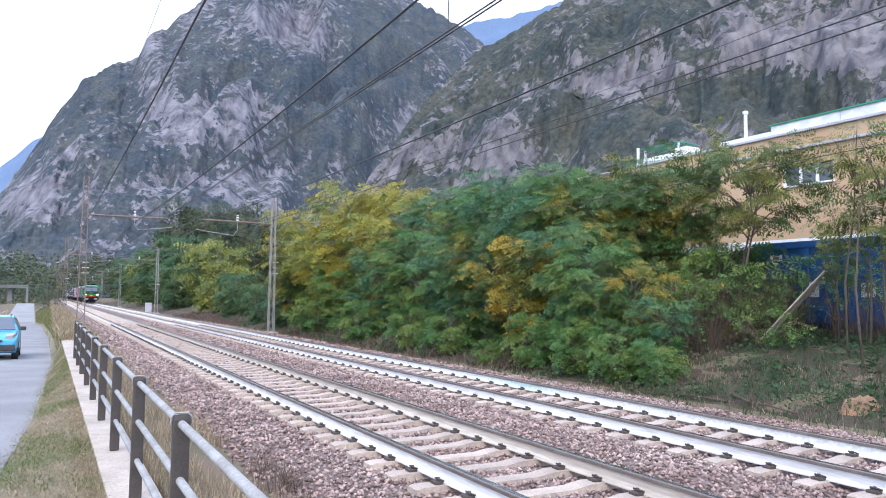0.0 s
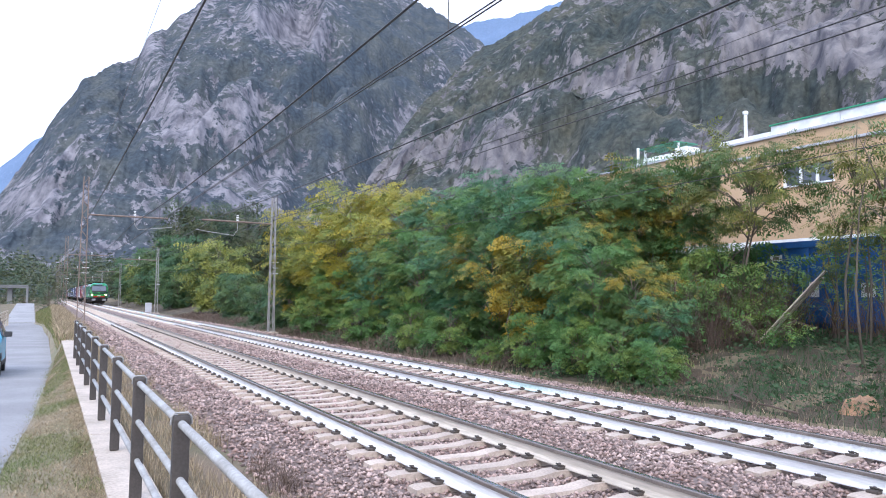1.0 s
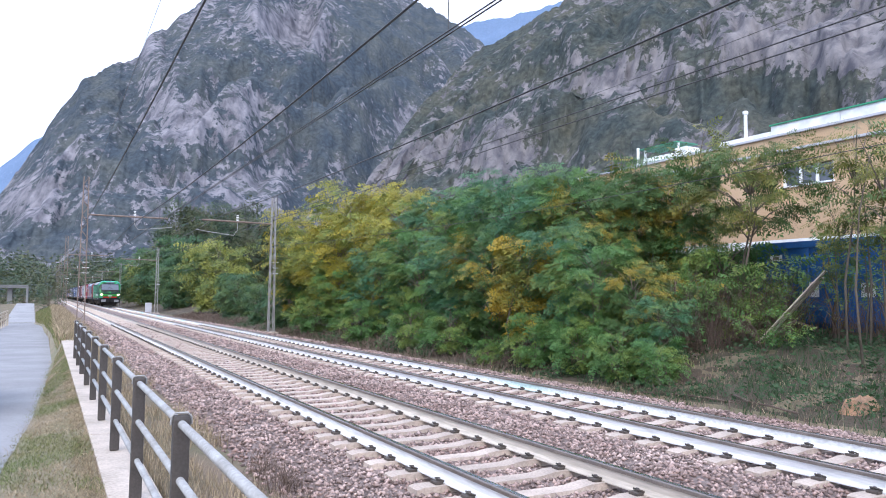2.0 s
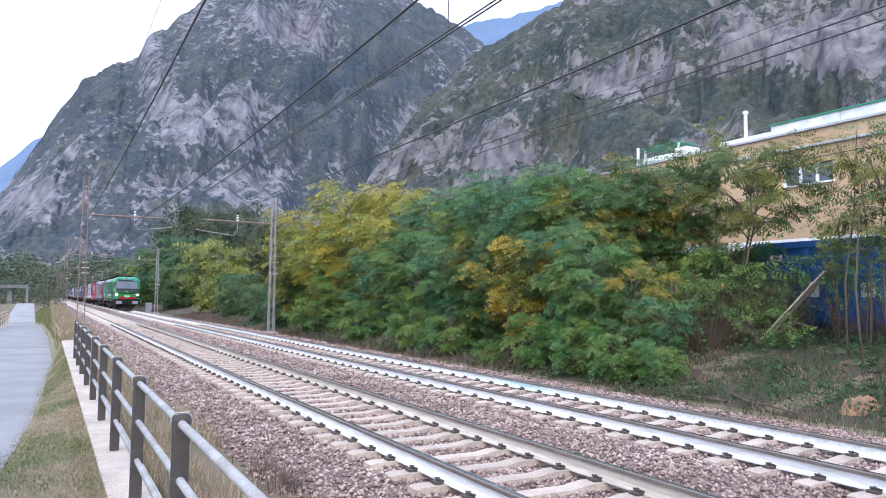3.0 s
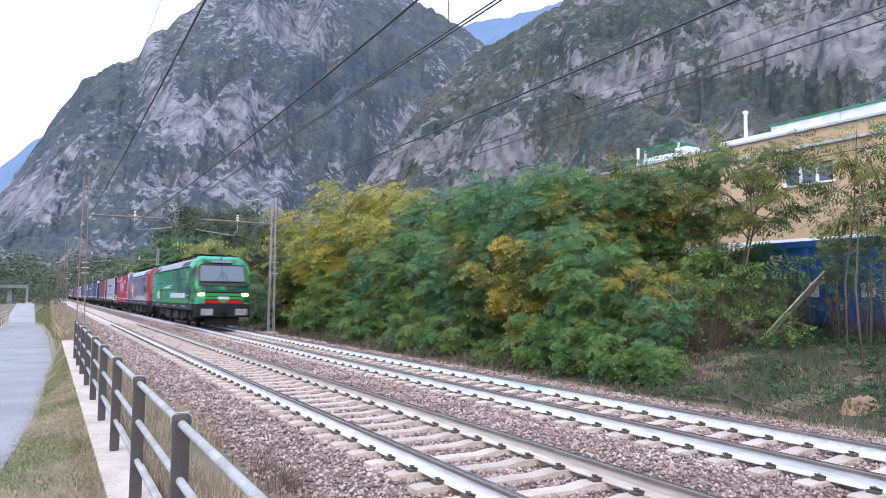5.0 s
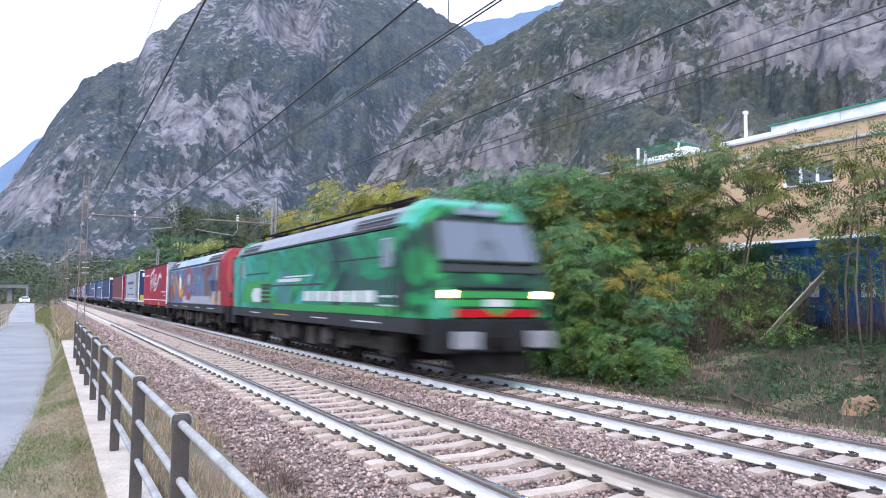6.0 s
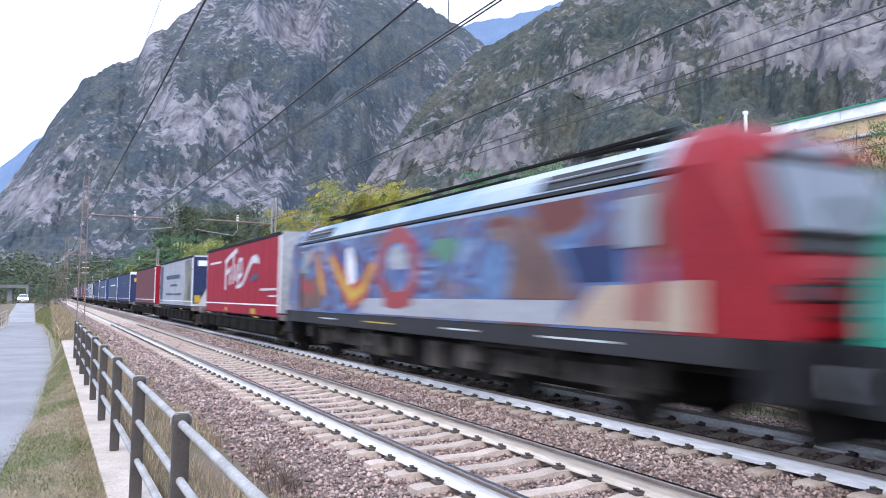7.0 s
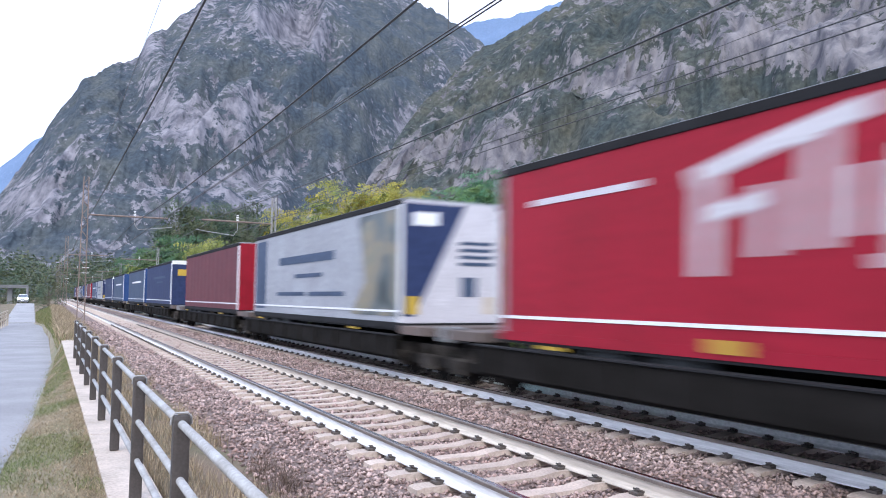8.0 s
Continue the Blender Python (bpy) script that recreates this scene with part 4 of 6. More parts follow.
def grove():
    locust = tree("locust_tree", 6.2, 2.0, 0.3, M["leaf_green"], "green feathery locust tree on the bank", "tree", 3, 36, 0.44, 8, 9, 5, 2, 0.4)
    dark = tree("locust_tree", 6.0, 2.0, 0.1, M["leaf_blue"], "dense dark green locust tree on the bank", "tree", 7, 36, 0.43, 8, 9, 5, 2, 0.4)
    yellow = tree("locust_tree", 6.4, 2.4, 0.3, M["leaf_yellow"], "yellow-green locust tree turning to autumn", "tree", 12, 44, 0.48, 8, 9, 4, 2, 0.4)
    mixed = tree("locust_tree", 5.2, 1.6, 0.1, M["leaf_mixed"], "green locust shrub with golden leaves", "tree", 21, 32, 0.40, 8, 8, 5, 2, 0.4)
    gold = tree("golden_shrub", 3.6, 1.0, 0.6, M["leaf_gold"], "golden yellow autumn shrub among the green", "shrub", 25, 22, 0.38, 7, 8, 4, 2, 0.6)
    bush = tree("green_shrub", 2.3, 1.3, 0.0, M["leaf_green"], "low green shrub at the foot of the bank", "shrub", 31, 20, 0.40, 7, 8, 4, 2, reach=0.6)
    broad = tree("broad_tree", 9.5, 3.6, 0.4, M["far_leaf"], "dark green broadleaf tree further along the line", "tree", 41, 60, 0.95, 8, 8, 3, thick=0.6, top=0.5)
    far_green = tree("locust_tree", 6.2, 2.5, -0.3, M["leaf_far_green"], "green locust tree further along the line", "tree", 82, 50, 0.72, 8, 7, 3, 2, 0.5, top=0.4)
    far_yellow = tree("locust_tree", 6.4, 2.8, -0.3, M["leaf_pale"], "yellow-green locust tree further along the line", "tree", 84, 50, 0.72, 8, 7, 3, 2, 0.5, top=0.45)
    slim = tree("slim_locust", 5.3, 0.95, 2.0, M["leaf_mixed"], "sparse slim locust tree with bare lower stems", "tree", 52, 20, 0.40, 6, 7, 5, 3, 0.4, reach=0.5, top=0.35)
    open_tree = tree("spreading_locust", 6.0, 1.6, 3.0, M["leaf_olive"], "spreading locust tree with layered branches over the brush", "tree", 57, 23, 0.44, 6, 9, 5, 2, 0.5, reach=0.5, flat=0.4, top=0.5)
    sapling = tree("sapling", 5.3, 0.65, 2.2, M["leaf_olive"], "thin locust sapling with a few leaves at its top", "tree", 63, 13, 0.38, 4, 5, 5, 2, 0.4, reach=0.6)
    plan = [
        # kind, x, y, turn, size
        (yellow, 14.2, 43.1, 150, 1.07), (yellow, 14.8, 37.3, 190, 1.18), (yellow, 15.4, 32.8, 60, 1.06), (mixed, 13.2, 43.3, 250, 0.90), (yellow, 13.4, 36.9, 300, 0.86), (dark, 15.4, 28.9, 90, 0.99),
        (locust, 16.0, 26.7, 50, 0.96), (dark, 15.2, 23.1, 40, 1.00), (dark, 15.6, 21.7, 10, 1.01), (locust, 16.0, 20.5, 250, 0.94), (mixed, 15.8, 18.8, 350, 1.01), (locust, 12.9, 35.4, 180, 0.55),
        (dark, 13.2, 30.7, 30, 0.66), (locust, 13.6, 27.5, 140, 0.76), (dark, 13.2, 23.4, 330, 0.68), (mixed, 13.4, 21.6, 340, 0.81), (dark, 13.3, 17.6, 230, 0.67), (locust, 13.0, 15.5, 170, 0.55),
        (mixed, 13.1, 14.3, 110, 0.55), (dark, 12.9, 13.2, 60, 0.33), (gold, 12.8, 18.6, 160, 1.07), (bush, 12.2, 30.5, 130, 0.76), (bush, 12.4, 37.3, 10, 0.91), (bush, 12.3, 25.5, 160, 0.68),
        (bush, 12.4, 22.6, 170, 0.65), (bush, 12.0, 19.5, 120, 0.33), (bush, 12.3, 17.4, 100, 0.63), (bush, 12.4, 15.6, 190, 0.61), (bush, 12.3, 13.9, 180, 0.58), (bush, 12.4, 12.8, 230, 0.45),
        (slim, 17.0, 17.7, 50, 1.15), (slim, 16.6, 18.5, 210, 1.07), (slim, 17.4, 16.8, 240, 1.02), (mixed, 17.8, 17.4, 90, 0.8), (slim, 16.2, 17.6, 300, 0.95), (bush, 17.8, 15.6, 30, 1.25), (bush, 16.6, 15.0, 200, 0.9), (open_tree, 17.6, 14.4, 150, 0.96), (sapling, 21.0, 19.6, 40, 1.42),
        (sapling, 16.4, 10.5, 150, 1.06), (sapling, 15.8, 9.5, 300, 0.98), (sapling, 16.9, 9.8, 200, 0.9), (sapling, 17.2, 11.4, 80, 0.72), (locust, 18.8, 29.8, 350, 1.03), (dark, 18.5, 24.2, 190, 0.94),
        (far_yellow, 14.4, 72.5, 0, 1.04), (far_green, 13.5, 60.9, 180, 0.59), (far_green, 13.1, 45.2, 190, 0.51), (far_green, 13.0, 51.2, 320, 0.42), (broad, 21.0, 108.6, 120, 1.49), (broad, 21.5, 91.6, 260, 1.13),
        (broad, 21.0, 135.5, 270, 1.40), (far_green, 16.4, 103.3, 180, 1.53), (far_green, 16.0, 128.1, 270, 1.45), (far_green, 15.8, 165.9, 280, 1.46), (far_yellow, 14.8, 134.4, 100, 1.03), (far_green, 14.2, 97.1, 140, 0.87),
        (broad, 20.0, 160.0, 80, 0.8), (broad, 19.0, 185.0, 10, 0.8), (broad, 17.0, 215.0, 120, 0.8), (broad, 24.0, 72.0, 40, 0.8),
    ]
    first = set()
    for ob, x, y, turn, size in plan:
        z = float(ground_z(np.array(x), np.array(y)))
        m = pose(x, y, z, 0, 0, turn)
        if ob.name not in first:
            first.add(ob.name)
            ob.matrix_world = m
            ob.scale = (size,) * 3
        else:
            c = copy_thing(ob, m)
            c.scale = (size,) * 3


grove()


# ---- undergrowth ----
def scatter_fronds(name, seed, xy, size, material, label, pairs=2, upright=0.9, lift=0.05):
    """Low leafy growth rooted on the ground."""
    rng = np.random.default_rng(seed)
    n = len(xy)
    tv, tf = frond_template(pairs)
    z = ground_z(xy[:, 0], xy[:, 1]) + rng.uniform(0, lift, n)
    pos = np.stack([xy[:, 0], xy[:, 1], z], 1)
    way = rng.normal(size=(n, 3)) + np.array([0, 0, upright])
    way[:, 2] = np.abs(way[:, 2])
    way /= np.linalg.norm(way, axis=1)[:, None]
    up = rng.normal(size=(n, 3)) * 0.5 + np.array([0, -0.3, 1])
    right = np.cross(way, up)
    right /= np.linalg.norm(right, axis=1)[:, None]
    R = np.stack([right, way, np.cross(right, way)], -1)
    s = size * rng.uniform(0.5, 1.4, n)
    v = np.einsum("nij,kj->nki", R, tv) * s[:, None, None] + pos[:, None]
    f = tf[None] + len(tv) * np.arange(n)[:, None, None]
    ob = solid(name, raw_mesh(name, v.reshape(-1, 3), f.reshape(-1, 4)), material)
    return tagged(ob, label, "plants", kind="stuff")


def blades(name, seed, xy, height, width, material, label, lean=0.5, zf=None, lift=0.0):
    """Grass: bent blades of two faces each."""
    rng = np.random.default_rng(seed)
    n = len(xy)
    z = (zf or ground_z)(xy[:, 0], xy[:, 1]) - 0.01 + lift
    p = np.stack([xy[:, 0], xy[:, 1], z], 1)
    a = rng.uniform(0, math.tau, n)
    side = np.stack([np.cos(a), np.sin(a), 0 * a], 1) * (width * rng.uniform(0.6, 1.3, n))[:, None]
    h = height * rng.uniform(0.35, 1.25, n)
    b = rng.uniform(0, math.tau, n)
    bend = np.stack([np.cos(b), np.sin(b), 0 * b], 1) * (h * lean * rng.uniform(0.2, 1.3, n))[:, None]
    up = np.array([0, 0, 1.0])
    mid = p + up * (h * 0.6)[:, None] + bend * 0.35
    tip = p + up * h[:, None] + bend
    v = np.stack([p - side, p + side, mid + side * 0.7, mid - side * 0.7, tip], 1)
    i = 5 * np.arange(n)[:, None]
    f = np.concatenate([np.stack([i + 0, i + 1, i + 2], -1), np.stack([i + 0, i + 2, i + 3], -1), np.stack([i + 3, i + 2, i + 4], -1)], 1)
    ob = solid(name, raw_mesh(name, v.reshape(-1, 3), f.reshape(-1, 3)), material)
    return tagged(ob, label, "grass", kind="stuff")


def stems(name, seed, roots, height, radius, material, label, spread=0.6, droop=0.3):
    """Thin bent stems, three-sided tubes of three joints."""
    rng = np.random.default_rng(seed)
    n = len(roots)
    z = ground_z(roots[:, 0], roots[:, 1]) - 0.03
    p = np.stack([roots[:, 0], roots[:, 1], z], 1)
    h = height * rng.uniform(0.4, 1.3, n)
    d = rng.normal(size=(n, 3)) * spread
    pts = []
    for t in (0, 0.35, 0.7, 1.0):
        q = p + np.array([0, 0, 1.0]) * (h * (t - droop * t ** 2 * rng.uniform(0, 1, n)))[:, None] + d * (h * t ** 1.4)[:, None] * np.array([1, 1, 0.15]) + rng.normal(size=(n, 3)) * 0.05 * t
        pts.append(q)
    v = []
    for k, q in enumerate(pts):
        r = radius * (1 - 0.28 * k) * (0.7 + 0.6 * rng.random(n))
        for c in range(3):
            a = c * math.tau / 3
            v.append(q + np.stack([r * math.cos(a), r * math.sin(a), 0 * r], 1))
    v = np.stack(v, 1)
    f = []
    for k in range(3):
        for c in range(3):
            f.append((3 * k + c, 3 * k + (c + 1) % 3, 3 * k + 3 + (c + 1) % 3, 3 * k + 3 + c))
    f = np.array(f)[None] + 12 * np.arange(n)[:, None, None]
    ob = solid(name, raw_mesh(name, v.reshape(-1, 3), f.reshape(-1, 4)), material)
    return tagged(ob, label, "plants", kind="stuff")


def clumped(rng, n, x0, x1, y0, y1, scale=0.8, cut=0.5):
    xy = np.stack([rng.uniform(x0, x1, n), rng.uniform(y0, y1, n)], 1)
    return xy[fbm(xy[:, 0] * scale, xy[:, 1] * scale, octaves=3, seed=77) + rng.uniform(-0.12, 0.12, n) > cut]


rng = np.random.default_rng(9)
scatter_fronds("bank_weeds", 1, clumped(rng, 18000, 11.5, 20, 3, 18, 0.7, 0.56), 0.22, M["ivy"], "low green weeds and ivy covering the bank")
scatter_fronds("bank_weeds", 2, clumped(rng, 9000, 11.5, 13.4, 18, 60, 0.6, 0.52), 0.20, M["ivy"], "low green weeds at the foot of the trees")
blades("bank_grass", 3, clumped(rng, 9000, 11.25, 15.5, 3, 20, 1.1, 0.50), 0.15, 0.005, M["grass_dry"], "dry tan grass on the bank", 0.8)
blades("bank_grass", 4, clumped(rng, 14000, 11.3, 16.5, 3, 20, 0.9, 0.52), 0.20, 0.007, M["ivy"], "green grass on the bank", 0.7)
blades("bank_grass", 5, clumped(rng, 14000, 11.2, 13.2, 18, 80, 0.5, 0.40), 0.34, 0.012, M["stem"], "brown withered grass below the trees", 0.8)
stems("dry_brush", 6, clumped(rng, 6500, 15.0, 18.9, 13.6, 18.5, 0.5, 0.36), 2.0, 0.009, M["stem"], "tangle of dry brown brush on the bank", 0.35, 0.5)
stems("dry_brush", 7, clumped(rng, 700, 17.8, 19.6, 7, 15, 0.6, 0.46), 1.3, 0.012, M["stem"], "dry climbing stems against the blue containers", 0.3, 0.3)
stems("dry_brush", 8, clumped(rng, 900, 11.4, 15.0, 4, 14, 0.6, 0.5), 0.5, 0.007, M["stem"], "short dead stalks on the bank", 0.6, 0.5)


def creeper(x, y, z0, height, seed, count):
    """A climbing plant hanging on a container: bent woody stems and feather leaves."""
    rg = np.random.default_rng(seed)
    t = empty("creeper", pose(x, y, z0), "leafy creeper with bent woody stems over a container", "climbing plant", "creepers on the containers")
    for k in range(5):
        a = rg.uniform(-0.5, 0.5, (5, 2)).cumsum(0) * 0.5
        pts = [(float(a[i, 0]) * 0.3, float(a[i, 1]), height * i / 4) for i in range(5)]
        part("stem", tube(pts, [0.035, 0.028, 0.022, 0.016, 0.008], 6), M["stem"], t, smooth=True)
    lo = [((rg.uniform(-0.2, 0.2), rg.uniform(-0.7, 0.7), height * rg.uniform(0.55, 1.1)), (0.35, 0.5, 0.35)) for k in range(6)]
    solid("foliage", crown_mesh("foliage", seed, lo, 230, 0.34, 4), M["leaf_green"], t)


creeper(19.3, 13.0, 0.85, 2.6, 4, 5)
creeper(19.2, 11.4, 0.85, 2.9, 14, 5)
creeper(18.9, 16.2, 0.85, 2.3, 24, 5)

# bare clay where the bank has slipped
def clay_z(X, Y):
    r = ((X - 12.6) / 0.36) ** 2 + ((Y - 8.1) / 0.30) ** 2 + 1.6 * (fbm(X * 3.5, Y * 3.5, octaves=4, seed=3) - 0.5)
    return ground_z(X, Y) - 0.03 + 0.24 * np.clip(1 - r, -0.6, 1) + 0.10 * (fbm(X * 9, Y * 9, octaves=3) - 0.5)


me = sheet_mesh("bare_clay", np.linspace(12.0, 13.1, 40), np.linspace(7.6, 8.6, 40), clay_z)
tagged(solid("bare_clay", me, M["clay"], smooth=True), "orange bare clay scar on the bank", "soil", kind="structure")

# fallen branches along the bank
for k, (x, y, turn, ln) in enumerate(((11.8, 11.2, 100, 2.4), (11.9, 9.6, 80, 1.9), (12.2, 10.4, 60, 1.4), (14.6, 13.6, 30, 1.3))):
    pts = [(-ln / 2, 0, 0.02), (-ln / 6, 0.06, 0.07), (ln / 6, -0.03, 0.05), (ln / 2, 0.08, 0.02)]
    ob = part("fallen_branch", tube(pts, [0.022, 0.018, 0.014, 0.007], 6), M["stem"])
    ob.matrix_world = pose(x, y, float(ground_z(np.array(x), np.array(y))) + 0.02, 0, 0, turn)
    tagged(ob, "grey dead branch lying on the bank", "branch", "fallen branches")

# ---- grass beside the road and the railing ----
xy = np.stack([rng.uniform(-0.55, 0.5, 90000), 2.5 + 26 * rng.random(90000) ** 1.6], 1)
xy = xy[(xy[:, 0] > road_edge(xy[:, 1]) - 0.06 + rng.normal(0, 0.05, len(xy)))]
g = fbm(xy[:, 0] * 1.4, xy[:, 1] * 0.6, octaves=3, seed=5) + rng.uniform(-0.1, 0.1, len(xy)) - 0.12 * np.clip((9 - xy[:, 1]) / 6, 0, 1) + 0.16 * np.clip((xy[:, 1] - 12) / 10, 0, 1)
blades("verge_grass", 11, xy[g < 0.64], 0.038, 0.0035, M["grass_dry"], "short dry mown grass on the verge", 1.4, lift=0.02)
blades("verge_grass", 12, xy[g >= 0.64], 0.042, 0.004, M["grass_green"], "short green grass on the verge", 1.2, lift=0.02)
xy = np.stack([rng.uniform(0.92, 2.15, 17000), rng.uniform(1.5, 34, 17000)], 1)
xy = xy[fbm(xy[:, 0] * 1.6, xy[:, 1] * 1.2, octaves=3, seed=15) + 0.25 * (1.5 - xy[:, 0]) > 0.42]
blades("trackside_grass", 13, xy, 0.22, 0.004, M["grass_dry"], "tall dry straw-coloured grass behind the railing", 0.6)
blades("trackside_grass", 16, clumped(rng, 5000, 1.75, 2.35, 4.5, 9.0, 1.6, 0.55), 0.32, 0.003, M["stem"], "brown dead weeds at the edge of the ballast", 0.7)
xy = np.stack([rng.uniform(-1.4, 1.8, 26000), rng.uniform(30, 118, 26000)], 1)
xy = xy[xy[:, 0] > road_edge(xy[:, 1]) + 0.1]
blades("slope_grass", 14, xy[xy[:, 0] < 0.9], 0.30, 0.014, M["grass_green"], "rough green grass beside the lane", 0.7)
blades("slope_grass", 15, xy[xy[:, 0] >= 0.4], 0.5, 0.016, M["grass_dry"], "dry tan grass slope below the line", 0.7)


# ---- far end of the road ----
def far_things():
    rb = tree("roadside_bush", 4.4, 1.9, 0.1, M["far_leaf"], "dark green bush beside the distant road", "bush", 61, 22, 0.42, 6, 7, 3, 2)
    rb.matrix_world = pose(0.15, 118, -0.9)
    for x, y, s, turn in ((-9, 205, 1.3, 40), (-13, 215, 1.4, 120), (-5.5, 225, 1.2, 200), (-17, 200, 1.4, 260), (0, 235, 1.5, 10), (4, 250, 1.4, 80), (-7.4, 186, 0.7, 30), (-2.5, 205, 0.9, 150)):
        c = copy_thing(rb, pose(x, y, -2.6, 0, 0, turn))
        c.scale = (s, s, s)
    bridge = empty("overpass", pose(-7, 192, -3), "pale concrete overpass behind the distant road", "bridge")
    part("deck", box(-30, 3.0, 0, 6, 6.3, 6.75, 0.05), M["deck"], bridge)
    part("parapet", box(-30, 3.0, -0.15, 0.05, 6.75, 6.95), M["deck"], bridge)
    for x in (-12.0, -0.6):
        part("pier", box(x - 0.5, x + 0.5, 1.5, 4.5, -2, 6.3, 0.1), M["deck"], bridge)
    part("abutment", box(2.6, 3.0, 0, 6, -2, 6.3), M["deck"], bridge)
    fence = empty("wooden_fence", pose(-3.6, 70, -1.2), "low grey wooden fence beside the road", "fence")
    for k in range(6):
        part("post", box(-0.06, 0.06, 4.0 * k - 0.06, 4.0 * k + 0.06, -0.3, 1.35), M["board"], fence)
    for z in (0.6, 1.0, 1.3):
        part("rail", box(-0.1, -0.06, -0.2, 20.2, z - 0.07, z + 0.07), M["board"], fence)
    heap = stems("hay_heap", 19, np.random.default_rng(3).uniform((-6.5, 66), (-4.0, 92), (1200, 2)), 1.2, 0.02, M["stem"], "brown heap of cut brush behind the fence", 0.5, 0.4)
    cab = empty("signal_cabinet", pose(10.9, 97, -0.3), "small grey trackside cabinet", "cabinet")
    part("case", box(-0.35, 0.35, -0.25, 0.25, 0.1, 1.3, 0.03), M["band"], cab)
    part("plinth", box(-0.4, 0.4, -0.3, 0.3, -0.1, 0.1), M["kerb"], cab)
    # wooded foot of the mountains
    r2 = np.random.default_rng(8)
    lob = []
    for k in range(420):
        az = radians(r2.uniform(-14, 22))
        d = r2.uniform(330, 640)
        rr = r2.uniform(5, 10)
        lob.append(((d * math.sin(az), d * math.cos(az), r2.uniform(0, 12) + (d - 330) * 0.05), (rr, rr, rr * 0.7)))
    ob = solid("far_woods", crown_mesh("far_woods", 71, lob, 26000, 3.8, 2), M["far_leaf"])
    tagged(ob, "belt of far mixed woods at the mountain foot", "woods", kind="stuff")


far_things()

# leafy shoots over the brush on the bank
for k, (x, y, h) in enumerate(((16.0, 14.6, 1.7), (16.9, 14.0, 1.5), (15.4, 15.2, 1.9), (17.4, 13.2, 1.2), (15.8, 12.6, 0.8), (17.9, 10.6, 1.6), (17.2, 8.6, 1.4))):
    rg = np.random.default_rng(90 + k)
    sh = empty("bramble", pose(x, y, float(ground_z(np.array(x), np.array(y)))), "green bramble over dry brown stems on the bank", "shrub", "brambles on the bank")
    for q in range(7):
        a = rg.uniform(-0.5, 0.5, 2)
        part("cane", tube([(0, 0, -0.05), (float(a[0]) * 0.6, float(a[1]) * 0.6, h * 0.6), (float(a[0]) * 1.4, float(a[1]) * 1.4, h), (float(a[0]) * 2.4, float(a[1]) * 2.4, h * 0.8)], [0.016, 0.013, 0.009, 0.004], 5), M["stem"], sh)
    lo = [((float(v[0]), float(v[1]), h * rg.uniform(0.6, 1.05)), (0.45, 0.45, 0.28)) for v in rg.uniform(-0.7, 0.7, (5, 2))]
    solid("foliage", crown_mesh("foliage", 95 + k, lo, 130, 0.28, 4), M["leaf_green"] if k % 3 else M["leaf_mixed"], sh)


# ---- train ----
V_TRAIN, Y_TRAIN = 26.915, 174.6
MOVING = []


def loft(sections, bm=None):
    """sections: (y, outline of (x, z)); all outlines have the same number of points."""
    bm = bm or bmesh.new()
    rings = [[bm.verts.new((x, y, z)) for x, z in o] for y, o in sections]
    n = len(rings[0])
    for a, b in zip(rings, rings[1:]):
        for k in range(n):
            bm.faces.new((a[k], a[(k + 1) % n], b[(k + 1) % n], b[k]))
    bm.faces.new(rings[0][::-1])
    bm.faces.new(rings[-1])
    bmesh.ops.recalc_face_normals(bm, faces=bm.faces)
    return bm


def livery(name, stops, scale, stretch, rough=0.35, distortion=1.0, drift=0.0):
    """Paint in large, soft fields of several colours."""
    m = bpy.data.materials.new(name)
    m.use_nodes = True
    n, l = m.node_tree.nodes, m.node_tree.links
    b = n["Principled BSDF"]
    co, mp, t, r = n.new("ShaderNodeTexCoord"), n.new("ShaderNodeMapping"), n.new("ShaderNodeTexNoise"), n.new("ShaderNodeValToRGB")
    mp.inputs["Scale"].default_value = stretch
    l.new(co.outputs["Object"], mp.inputs[0])
    l.new(mp.outputs[0], t.inputs["Vector"])
    t.inputs["Scale"].default_value, t.inputs["Detail"].default_value, t.inputs["Distortion"].default_value = scale, 2, distortion
    e = r.color_ramp.elements
    while len(e) < len(stops):
        e.new(0.5)
    for k, (p, c) in enumerate(stops):
        e[k].position, e[k].color = p, rgba(c)
    val = t.outputs[0]
    if drift:
        wide = n.new("ShaderNodeMath")
        wide.operation = "MULTIPLY_ADD"
        wide.inputs[1].default_value, wide.inputs[2].default_value = 1.8, -0.4
        l.new(val, wide.inputs[0])
        val = wide.outputs[0]
        sep, mul = n.new("ShaderNodeSeparateXYZ"), n.new("ShaderNodeMath")
        mul.operation = "MULTIPLY_ADD"
        mul.inputs[1].default_value = drift
        l.new(co.outputs["Object"], sep.inputs[0])
        l.new(sep.outputs[1], mul.inputs[0])
        l.new(val, mul.inputs[2])
        val = mul.outputs[0]
    l.new(val, r.inputs[0])
    l.new(r.outputs[0], b.inputs["Base Color"])
    b.inputs["Roughness"].default_value, b.inputs["Specular IOR Level"].default_value = rough, 0.25
    return m


